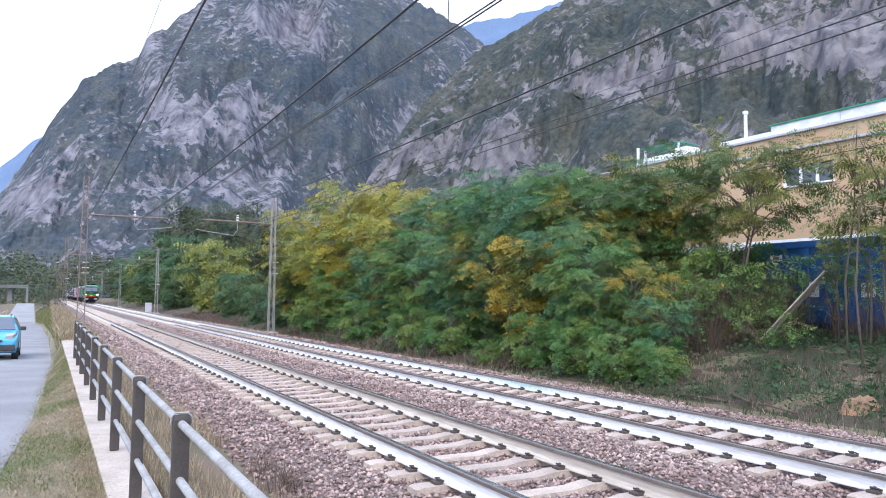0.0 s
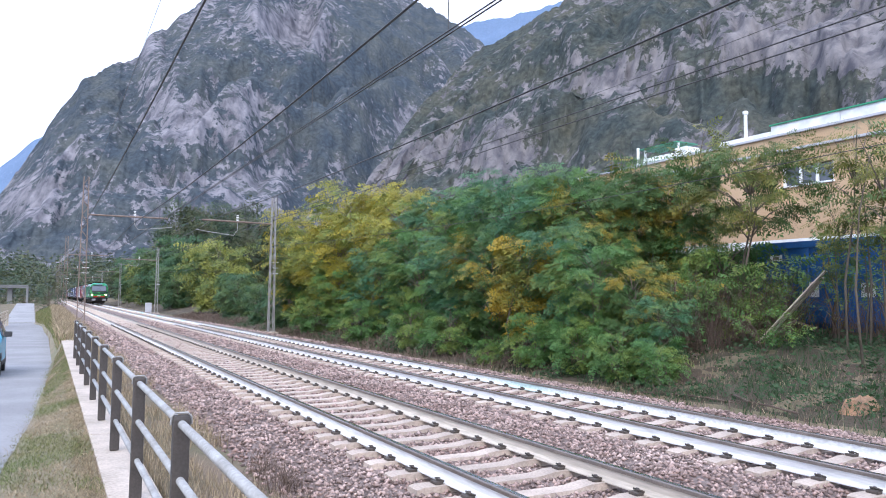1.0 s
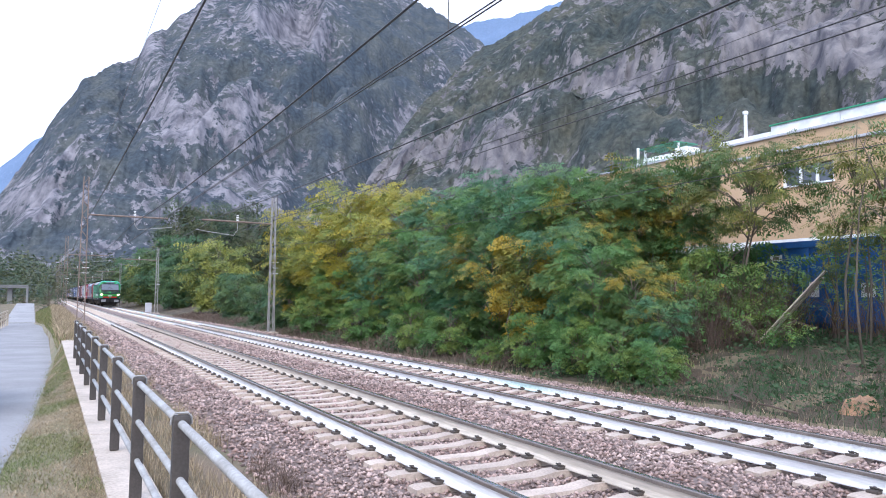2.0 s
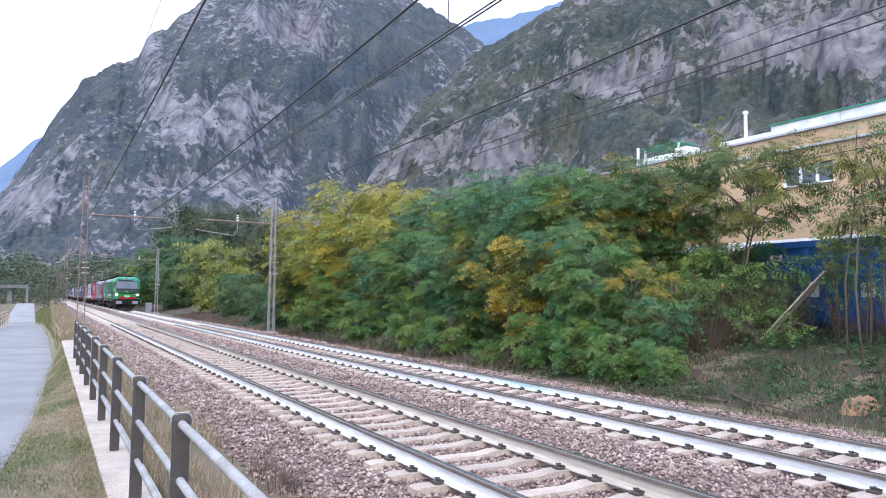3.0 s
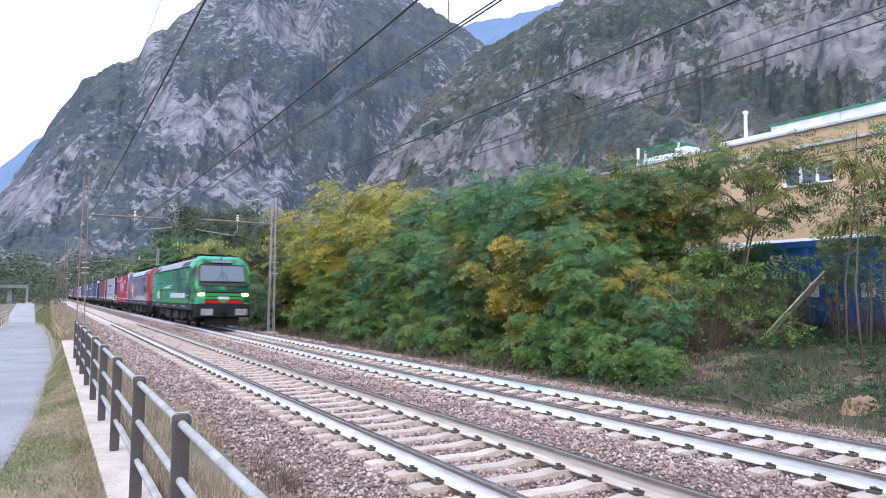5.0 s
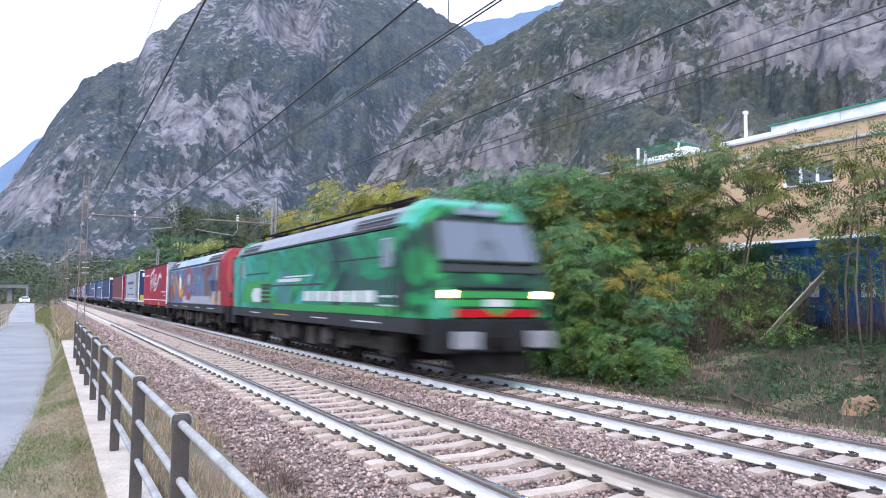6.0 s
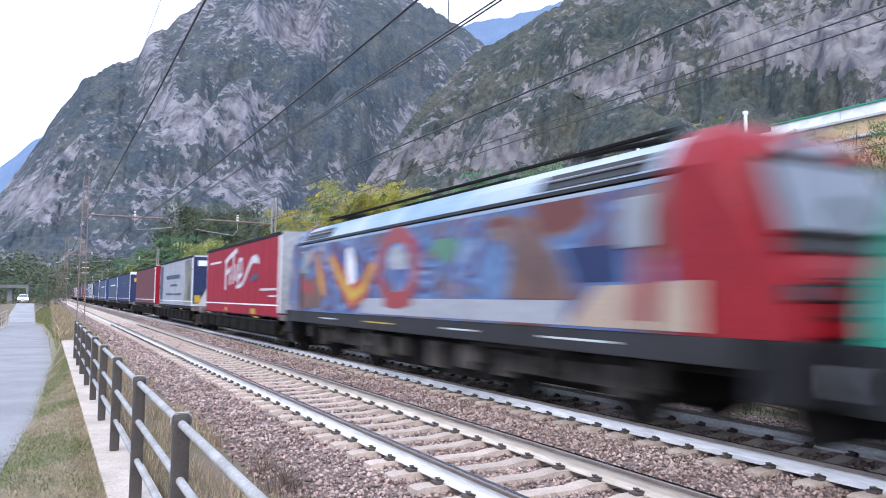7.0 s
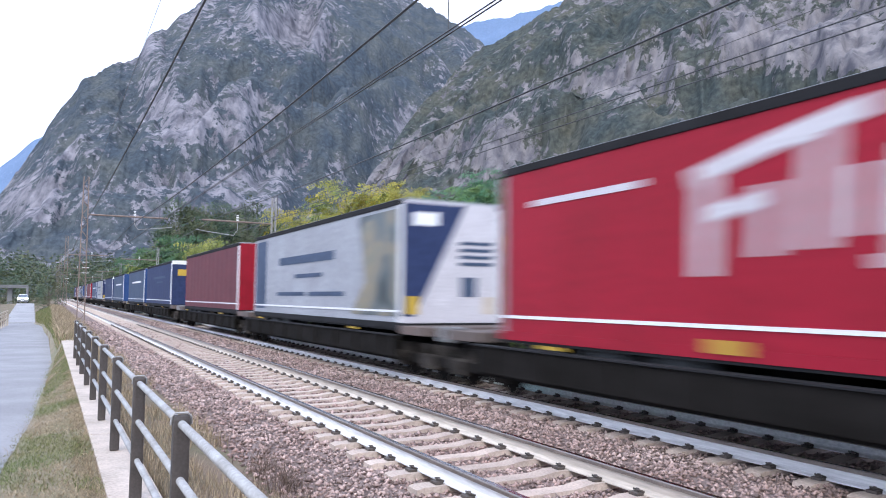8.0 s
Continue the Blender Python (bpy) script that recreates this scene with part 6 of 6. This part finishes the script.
green_loco = locomotive("green electric locomotive with chevron livery and lit headlights", M["loco_green"], M["loco_cab"], M["lime"], dict(rear=M["loco_mint"], lit=True, roof=M["roof_grey"], brow=M["loco_mint"]))
for sx in (-1.502, 1.502):
    side_bars(green_loco, sx * 1.002, [(-6.3 + 0.92 * k, -6.3 + 0.92 * k + 0.76, 1.60, 1.88) for k in range(6)], M["white_bar"])
    field(green_loco, sx * 1.002, [(4.1, 1.52), (5.1, 1.52), (5.45, 1.76), (5.1, 2.01), (4.1, 2.01)], M["white_bar"], "white_panel")
    side_bars(green_loco, sx * 1.002, [(2.8, 4.05, z, z + 0.09) for z in (1.5, 1.65, 1.8, 1.95, 2.06)], M["black_gap"], "grille_slot")
    field(green_loco, sx, [(2.2, 1.5), (6.9, 1.5), (6.6, 2.1), (5.9, 2.3), (3.0, 2.22), (2.7, 1.9)], M["lime"], "lime_field")
    field(green_loco, sx, [(0.35, 1.5), (1.7, 1.5), (1.96, 2.1), (1.6, 2.5), (0.5, 2.5)], M["loco_teal"], "teal_field")
    side_bars(green_loco, sx * 1.002, [(-0.6, 1.9, 2.18, 2.28), (-1.5, 1.2, 2.32, 2.36)], M["white_bar"], "pale_streak")
    side_bars(green_loco, sx * 1.004, [(-8.0, -7.5, 1.52, 2.1)], M["black_gap"], "dark_panel")
    side_bars(green_loco, sx * 1.002, [(-7.4, -6.55, 1.52, 1.56), (-7.4, -6.6, 1.72, 1.77)], M["white_bar"], "white_mark")
    side_bars(green_loco, sx, [(-7.5, 2.15, 1.32, 1.50)], M["lime"], "green_stripe")
    field(green_loco, sx, [(-7.48, 1.505), (-4.9, 1.505), (-4.5, 1.90), (-5.3, 2.28), (-6.3, 2.1), (-7.48, 2.3)], M["dark_green"], "dark_field")
    field(green_loco, sx, [(-7.48, 2.75), (-6.2, 2.5), (-6.9, 2.44), (-7.48, 2.5)], M["dark_green"], "dark_field")
    for k, (tip, w) in enumerate(((-5.45, 0.55), (-3.6, 0.42), (-2.2, 0.3))):
        o = [(tip, 2.44), (tip + 1.0, 3.14), (tip + 1.0 + w, 3.14), (tip + w, 2.44), (tip + w + 0.72, 1.94), (tip + 0.72, 1.94)]
        field(green_loco, sx, o, M["dark_green"], "dark_chevron")
    side_bars(green_loco, sx * 1.001, [(-7.3, -3.4, 2.62, 2.66), (-2.5, 3.4, 2.05, 2.10), (3.2, 6.4, 2.5, 2.55)], M["black_gap"], "dark_stripe")
mural_loco = locomotive("electric locomotive covered in a colourful mural with a red cab", M["loco_mural"], M["loco_red"], M["loco_red"], dict(rear=M["loco_mural"], lit=False, roof=M["loco_sky"], brow=M["loco_red"]))
for sx in (-1.502, 1.502):
    side_bars(mural_loco, sx, [(-5.5, 2.5, 1.34, 1.70)], M["tarp_grey"], "pale_stripe")
    side_bars(mural_loco, sx * 1.003, [(-8.0, -7.5, 1.34, 1.95)], M["mural_cream"], "cream_panel")
    side_bars(mural_loco, sx, [(-7.4, 7.4, 3.18, 3.24)], M["loco_sky"], "sky_stripe")
# mural: flowing strokes of paint on the sides
for sx in (-1.503, 1.503):
    for dx, w, m_ in ((1.0, 0.36, "mural_red"), (1.003, 0.25, "mural_orange"), (1.006, 0.10, "yellow_bar")):
        stroke(mural_loco, sx * dx, [(4.7, 2.8), (4.0, 2.25), (3.05, 1.72), (2.3, 1.95), (1.75, 2.5)], [w * 0.5, w * 0.8, w, w * 0.8, w * 0.5], M[m_], "painted_stroke")
        stroke(mural_loco, sx * dx, [(5.9, 2.9), (5.5, 2.2), (5.2, 1.75)], [w * 0.4, w * 0.8, w * 0.5], M[m_], "painted_stroke")
    field(mural_loco, sx, [(7.45, 1.4), (5.6, 1.4), (5.2, 1.75), (5.9, 2.3), (6.6, 2.2), (7.45, 2.7)], M["mural_brown"], "painted_field")
    field(mural_loco, sx * 1.002, [(7.4, 1.9), (6.2, 1.75), (6.1, 2.05), (7.4, 2.35)], M["mural_red"], "painted_field")
    stroke(mural_loco, sx * 1.003, [(7.3, 2.5), (6.7, 2.75), (6.1, 3.05)], [0.08, 0.16, 0.06], M["mural_cream"], "painted_stroke")
    stroke(mural_loco, sx * 1.008, [(3.35, 2.95), (3.2, 2.5), (3.05, 2.05)], [0.12, 0.28, 0.2], M["label"], "painted_drop")
    ring = [(0.45 + 0.95 * math.cos(k * math.tau / 20), 2.38 + 0.72 * math.sin(k * math.tau / 20)) for k in range(21)]
    stroke(mural_loco, sx, ring, 0.17, M["mural_red"], "painted_ring")
    stroke(mural_loco, sx * 1.002, [(0.9, 2.55), (0.35, 2.6), (-0.1, 2.45)], [0.15, 0.28, 0.14], M["tarp_grey"], "painted_patch")
    stroke(mural_loco, sx * 1.003, [(1.1, 1.62), (0.4, 1.56), (-0.3, 1.66)], 0.10, M["mural_red"], "painted_stroke")
    stroke(mural_loco, sx, [(-1.2, 2.75), (-1.8, 2.6), (-2.3, 2.75)], [0.10, 0.26, 0.08], M["leaf_paint"], "painted_hill")
    field(mural_loco, sx, [(-3.9, 1.72), (-5.7, 1.72), (-5.2, 2.45), (-4.6, 2.95), (-4.1, 2.6)], M["mural_brown"], "painted_figure")
    field(mural_loco, sx, [(-5.75, 1.95), (-6.7, 1.95), (-6.7, 2.45), (-5.4, 2.45)], M["tarp_navy"], "painted_field")
    field(mural_loco, sx, [(-5.5, 1.34), (-7.48, 1.34), (-7.48, 1.93), (-6.2, 1.9)], M["mural_cream"], "painted_band")
    field(mural_loco, sx * 1.003, [(-6.9, 1.45), (-7.3, 1.45), (-7.4, 2.2), (-7.0, 2.5)], M["mural_red"], "painted_drop")
MOVING += [(green_loco, "run", 9.0, 0), (mural_loco, "run", 9.0 + 18.98, 0)]


def trailer(label, tarp, front, extra):
    """A curtain-sided semi-trailer, 13.2 m, its front towards -y; rail level at 0."""
    t = empty("semi_trailer", pose(0, 0, 0), label, "semi-trailer", "trailers on the train")
    L, W, zb, zt = 6.55, 1.275, 1.15, 3.93
    part("floor", box(-W, W, -L, L, zb - 0.16, zb), M["frame_grey"], t)
    for s in (-1, 1):
        n = 26
        prof = [(s * (W + 0.012 * (k % 2)), -L + 0.12 + (2 * L - 0.24) * k / n) for k in range(n + 1)]
        o = prof + [(s * (W - 0.05), L - 0.12), (s * (W - 0.05), -L + 0.12)]
        c = part("curtain", extrude(o, "z", zb + 0.02, zt - 0.13), tarp, t)
        part("curtain_hem", box(min(s * W, s * (W + 0.022)), max(s * W, s * (W + 0.022)), -L + 0.1, L - 0.1, zb + 0.24, zb + 0.29), M["label"], c)
        part("side_rail", box(min(s * (W - 0.04), s * (W + 0.02)), max(s * (W - 0.04), s * (W + 0.02)), -L, L, zb - 0.12, zb + 0.02), tarp if extra.get("rail") else M["frame_grey"], t)
        part("cant_rail", box(min(s * (W - 0.08), s * (W + 0.03)), max(s * (W - 0.08), s * (W + 0.03)), -L, L, zt - 0.13, zt, 0.02), M["frame_grey"], t)
    part("front_wall", box(-W, W, -L, -L + 0.1, zb, zt - 0.02, 0.02), front, t)
    part("rear_door", box(-W, W, L - 0.1, L, zb, zt - 0.02, 0.02), front, t)
    part("roof_sheet", box(-W + 0.03, W - 0.03, -L, L, zt - 0.02, zt + 0.02), M["tarp_grey"], t)
    for s in (-1, 1):
        part("corner_post", box(min(s * (W - 0.02), s * (W + 0.015)), max(s * (W - 0.02), s * (W + 0.015)), -L, -L + 0.12, zb, zt - 0.13), M["label"], t)
    for y in (2.6, 3.95, 5.3):
        for s in (-1, 1):
            part("tyre", rod(bmesh.new(), (s * 0.85, y, 0.85), (s * 1.2, y, 0.85), 0.42, seg=22), M["black_gap"], t)
    part("landing_leg", box(-0.9, -0.78, -3.6, -3.48, 0.55, zb - 0.16), M["frame_grey"], t)
    part("landing_leg", box(0.78, 0.9, -3.6, -3.48, 0.55, zb - 0.16), M["frame_grey"], t)
    return t


def wagon():
    w = empty("pocket_wagon", pose(0, 0, 0), "low dark pocket wagon carrying a road trailer", "wagon", "wagons of the train")
    for s in (-1, 1):
        part("side_beam", box(min(s * 1.28, s * 1.42), max(s * 1.28, s * 1.42), -6.9, 6.9, 0.42, 0.88, 0.03), M["gear"], w)
        part("top_flange", box(min(s * 1.26, s * 1.46), max(s * 1.26, s * 1.46), -6.9, 6.9, 0.88, 0.905), M["frame_grey"], w)
        for k in range(9):
            part("side_stake", box(min(s * 1.42, s * 1.47), max(s * 1.42, s * 1.47), -6.2 + 1.55 * k - 0.05, -6.2 + 1.55 * k + 0.05, 0.44, 0.87), M["gear"], w)
    part("pocket_floor", box(-1.28, 1.28, -6.9, 6.9, 0.36, 0.42), M["gear"], w)
    for s in (-1, 1):
        part("end_platform", box(-1.3, 1.3, min(s * 6.9, s * 8.1), max(s * 6.9, s * 8.1), 0.92, 1.10, 0.02), M["wagon"], w)
        part("yellow_handle", box(-1.48, -1.44, s * 4.5 - 0.25, s * 4.5 + 0.25, 0.95, 1.0), M["yellow_bar"], w)
        bogie_parts(w, s * 7.3, 1.4, 0.42, False, False)
        for x in (-0.875, 0.875):
            b = part("buffer", rod(bmesh.new(), (x, s * 8.0, 0.98), (x, s * 8.4, 0.98), 0.12, seg=12), M["gear"], w)
            part("buffer_head", box(x - 0.25, x + 0.25, min(s * 8.4, s * 8.45), max(s * 8.4, s * 8.45), 0.83, 1.13, 0.02), M["buffer"], b)
    return w


def consist():
    fronts = [38.4, 55.6, 71.5, 90.3, 105.2, 124.0, 139.0, 158.0, 173.0, 192.0, 207.0, 226.0, 241.0, 260.0, 275.0]
    kinds = [
        trailer("red curtain-sided trailer with a white swoosh emblem", M["tarp_red"], M["tarp_grey"], dict(rail=1)),
        trailer("pale grey curtain trailer with a navy and white front", M["tarp_grey"], M["emblem"], {}),
        trailer("dull red curtain trailer with a bright red front", M["tarp_dullred"], M["front_red"], {}),
        trailer("navy curtain trailer with yellow marks on its front", M["tarp_navy"], M["tarp_navy"], {}),
        trailer("slate blue curtain trailer with a blue front", M["tarp_slate"], M["tarp_blue"], {}),
    ]
    red, pale, dull, navy, slate = kinds
    return red, pale, dull, navy, slate, fronts


RED, PALE, DULL, NAVY, SLATE, FRONTS = consist()
# the emblem of the red trailer
for pts, wd in (([(2.05, 2.0), (2.0, 3.2)], 0.15), ([(2.2, 3.2), (1.0, 3.45), (-0.1, 3.62)], 0.13), ([(2.0, 2.7), (1.3, 2.85)], 0.11), ([(1.2, 2.2), (1.15, 3.0)], 0.13),
                ([(0.6, 2.25), (0.5, 3.45)], 0.14), ([(0.05, 2.35), (0.0, 3.05)], 0.13), ([(-0.4, 2.1), (-0.5, 3.2)], 0.14), ([(-0.5, 3.2), (-1.0, 3.2), (-1.05, 2.6), (-0.5, 2.5)], 0.12),
                ([(-0.1, 2.1), (-0.75, 2.12)], 0.08)):
    stroke(RED, -1.292, pts, wd * 0.85, M["emblem"], "emblem_stroke")
stroke(RED, -1.292, [(-0.6, 2.12), (-1.1, 2.2), (-1.6, 2.45), (-2.1, 2.8), (-2.6, 3.08), (-3.2, 3.16), (-3.75, 3.0)], [0.05, 0.08, 0.10, 0.12, 0.14, 0.15, 0.11], M["emblem"], "swoosh")
stroke(RED, -1.292, [(-2.4, 2.34), (-3.0, 2.44), (-3.7, 2.5)], [0.05, 0.12, 0.06], M["tarp_slate"], "swoosh_shadow")
side_bars(RED, -1.29, [(3.1, 5.6, 3.2, 3.3), (-6.2, -4.0, 1.93, 2.01), (-6.2, -5.2, 1.70, 1.76)], M["emblem"])
side_bars(RED, -1.31, [(-3.4, -2.7, 1.06, 1.26), (1.5, 1.95, 1.10, 1.26)], M["yellow_bar"], "reflector")
# the pale trailer: dark end field, bars of writing, navy front corner
side_bars(PALE, -1.29, [(4.9, 6.3, 1.3, 3.7)], M["tarp_slate"], "dark_field")
field(PALE, -1.29, [(-6.38, 1.3), (-3.5, 1.3), (-4.5, 2.1), (-4.0, 3.72), (-6.38, 3.72)], M["photo"], "photo_field")
side_bars(PALE, -1.29, [(-2.2, 3.2, 2.75, 3.0), (-1.2, 1.4, 2.3, 2.42), (-3.0, 0.0, 1.75, 1.87), (0.4, 3.4, 1.75, 1.87)], M["tarp_slate"])
bm = extrude([(-1.24, 1.3), (-1.24, 3.85), (0.35, 3.85), (-0.95, 1.3)], "y", -6.562, -6.556)
part("navy_field", bm, M["tarp_navy"], PALE)
part("emblem_mark", box(-1.0, -0.35, -6.568, -6.563, 3.35, 3.65), M["label"], PALE)
for k in range(4):
    part("lettering", box(0.2, 1.1, -6.562, -6.556, 2.95 - 0.16 * k, 3.03 - 0.16 * k), M["tarp_slate"], PALE)
part("code_panel", box(0.25, 0.65, -6.562, -6.556, 1.75, 2.2), M["tarp_slate"], PALE)
part("orange_mark", box(0.85, 1.15, -6.562, -6.556, 1.35, 1.75), M["board"], PALE)
part("orange_mark", box(-1.15, -0.85, -6.568, -6.563, 1.35, 1.75), M["yellow_bar"], PALE)
part("yellow_mark", box(-0.9, -0.2, -6.562, -6.556, 3.0, 3.4), M["yellow_bar"], NAVY)
part("green_mark", box(0.0, 0.9, -6.562, -6.556, 2.75, 2.95), M["lime"], NAVY)
part("white_header", box(-1.27, 1.27, -6.566, -6.556, 3.72, 3.96), M["label"], NAVY)
side_bars(NAVY, -1.29, [(-3.8, 2.2, 2.9, 3.05), (-2.5, 0.5, 2.6, 2.7)], M["tarp_slate"])
side_bars(SLATE, -1.29, [(-4.0, 3.0, 2.8, 2.95)], M["label"])
WAGON = wagon()
order = [RED, PALE, DULL, NAVY, SLATE, SLATE, NAVY, PALE, SLATE, DULL, NAVY, SLATE, PALE, DULL, NAVY]
used = set()
for k, (front_y, kind_) in enumerate(zip(FRONTS, order)):
    t = kind_ if kind_.name not in used else copy_thing(kind_, pose(0, 0, 0))
    used.add(kind_.name)
    w = WAGON if k == 0 else copy_thing(WAGON, pose(0, 0, 0))
    MOVING += [(t, "run", front_y + 6.55, 0), (w, "run", front_y + 6.9, 0)]


# ---- movement of the train and cars ----
def motions():
    def y_at(t):
        return Y_TRAIN - V_TRAIN * t

    for ob, how, a, r in MOVING:
        if how == "run":
            walk(ob, [(0.5 * k, pose(TRACKS[1], y_at(0.5 * k) + a, RAIL_TOP - 0.02)) for k in range(17)])
        elif how == "roll":
            walk(ob, [(k / 30, pose(0, a, r, math.degrees(V_TRAIN * k / 30 / r) % 360)) for k in range(241)])
        elif how == "drive":
            a()


# ---- cars ----
M.update(
    car_blue=mat("light_blue_car_paint", (0.10, 0.40, 0.62), (0.09, 0.37, 0.58), 1, 30, 0.25, bump=0),
    car_white=mat("white_car_paint", (0.75, 0.76, 0.78), (0.70, 0.71, 0.73), 1, 30, 0.3, bump=0),
    rubber=mat("tyre_rubber", (0.02, 0.02, 0.02), (0.03, 0.03, 0.03), 8, 60, 0.9),
    rim=mat("alloy_rim", (0.45, 0.46, 0.48), (0.38, 0.39, 0.40), 6, 60, 0.35, metal=0.6),
    plastic=mat("black_bumper_plastic", (0.025, 0.025, 0.028), (0.04, 0.04, 0.042), 6, 60, 0.6),
    car_lamp=mat("lit_car_lamp", (1.0, 0.93, 0.80), (1.0, 0.93, 0.80), emit=60.0, bump=0),
    lamp_off=glass_mat("clear_lamp_glass", (0.28, 0.30, 0.32), 0.15),
)


def hatchback(label, paint, lit):
    """A small hatchback, its front towards -y, ground at 0, 3.6 m long."""
    c = empty("car", pose(0, 0, 0), label, "car", "cars on the road")

    def ring(y, zl, zb, zt, wl, wt):
        return (y, [(-wl * 0.92, zl), (wl * 0.92, zl), (wl, zl + 0.15), (wl, zb), (wt, zt), (-wt, zt), (-wl, zb), (-wl, zl + 0.15)])

    secs = [ring(-1.80, 0.36, 0.60, 0.66, 0.66, 0.55), ring(-1.72, 0.26, 0.70, 0.76, 0.76, 0.66), ring(-1.45, 0.22, 0.84, 0.90, 0.80, 0.70), ring(-0.80, 0.22, 0.92, 1.0, 0.81, 0.72),
            ring(-0.15, 0.22, 0.95, 1.46, 0.82, 0.60), ring(0.35, 0.22, 0.97, 1.53, 0.82, 0.60), ring(1.15, 0.22, 0.98, 1.50, 0.82, 0.58), ring(1.60, 0.24, 0.98, 1.30, 0.80, 0.62), ring(1.80, 0.34, 0.80, 0.90, 0.72, 0.62)]
    body = part("body", loft(secs), paint, c, smooth=False)
    bm = bmesh.new()
    vs = [bm.verts.new(p) for p in ((-0.69, -0.84, 1.02), (0.69, -0.84, 1.02), (0.57, -0.20, 1.45), (-0.57, -0.20, 1.45), (-0.69, -0.81, 1.0), (0.69, -0.81, 1.0), (0.57, -0.17, 1.43), (-0.57, -0.17, 1.43))]
    for f in ((0, 1, 2, 3), (7, 6, 5, 4), (0, 4, 5, 1), (1, 5, 6, 2), (2, 6, 7, 3), (3, 7, 4, 0)):
        bm.faces.new([vs[i] for i in f])
    part("windscreen", bm, M["wind"], c)
    for s in (-1, 1):
        for y0, y1 in ((-0.45, 0.35), (0.42, 1.3)):
            o = [(s * 0.835, 1.0), (s * 0.80, 1.0), (s * 0.60, 1.42), (s * 0.645, 1.42)]
            part("side_window", extrude(o, "y", y0, y1), M["wind"], c)
        part("headlight", loft([(-1.76, [(s * 0.40, 0.66), (s * 0.66, 0.66), (s * 0.66, 0.84), (s * 0.45, 0.80)]), (-1.50, [(s * 0.42, 0.68), (s * 0.79, 0.68), (s * 0.76, 0.92), (s * 0.45, 0.88)])]), M["car_lamp"] if lit else M["lamp_off"], c)
        mir = part("mirror", box(min(s * 0.84, s * 1.02), max(s * 0.84, s * 1.02), -0.62, -0.50, 0.98, 1.12, 0.03), M["plastic"], c)
        for y in (-1.15, 1.15):
            w = part("wheel", rod(bmesh.new(), (-0.09, 0, 0), (0.09, 0, 0), 0.20, seg=20), M["rim"], c)
            bm = bmesh.new()
            bmesh.ops.create_cone(bm, cap_ends=False, segments=28, radius1=0.30, radius2=0.30, depth=0.2, matrix=pose(0, 0, 0, 0, 90, 0))
            bmesh.ops.solidify(bm, geom=bm.faces[:], thickness=0.10)
            part("tyre", bm, M["rubber"], w)
            w.location = (s * 0.72, y, 0.30)
            WHEELS.append((c, w, s * 0.72, y))
    part("bumper", box(-0.74, 0.74, -1.86, -1.70, 0.30, 0.52, 0.05), M["plastic"], c)
    part("grille", box(-0.35, 0.35, -1.83, -1.76, 0.60, 0.68, 0.02), M["plastic"], c)
    part("number_plate", box(-0.26, 0.26, -1.88, -1.865, 0.38, 0.49), M["label"], c)
    part("bonnet_line", box(-0.6, 0.6, -1.2, -1.19, 0.955, 0.962), M["plastic"], c)
    bm = bmesh.new()
    for s in (-1, 1):
        rod(bm, (s * 0.5, -0.1, 1.53), (s * 0.5, 1.1, 1.56), 0.02, seg=6)
    part("roof_rail", bm, M["plastic"], c)
    part("sill_trim", box(-0.835, 0.835, -0.8, 0.8, 0.26, 0.36, 0.02), M["plastic"], c)
    return c


WHEELS = []
blue_car = hatchback("light blue hatchback with black bumper driving on the road", M["car_blue"], False)
white_car = hatchback("white car with lit headlights coming over the ramp", M["car_white"], True)


def drive():
    rows = [(0.25 * k, 31.3 - 8.3 * 0.25 * k) for k in range(33)]
    tilt = lambda y: math.degrees(math.atan2(float(road_z(y + 1.2)) - float(road_z(y - 1.2)), 2.4))
    walk(blue_car, [(t, pose(-1.66 - 0.14 * min(t, 3.0), y, float(road_z(y)) + 0.02, tilt(y))) for t, y in rows])
    far = [(0.0, 262), (2.0, 236), (4.0, 208), (5.0, 186), (5.8, 162), (6.5, 150), (7.2, 147), (8.0, 145.5)]
    walk(white_car, [(t, pose(-3.75, y, float(road_z(y)) + 0.03, tilt(y))) for t, y in far])
    for car, w, x, y in WHEELS:
        v = 8.3 if car == blue_car else 6.0
        walk(w, [(k / 30, pose(x, y, 0.30, math.degrees(v * k / 30 / 0.30) % 360)) for k in range(241)])


MOVING.append((blue_car, "drive", drive, 0))


motions()
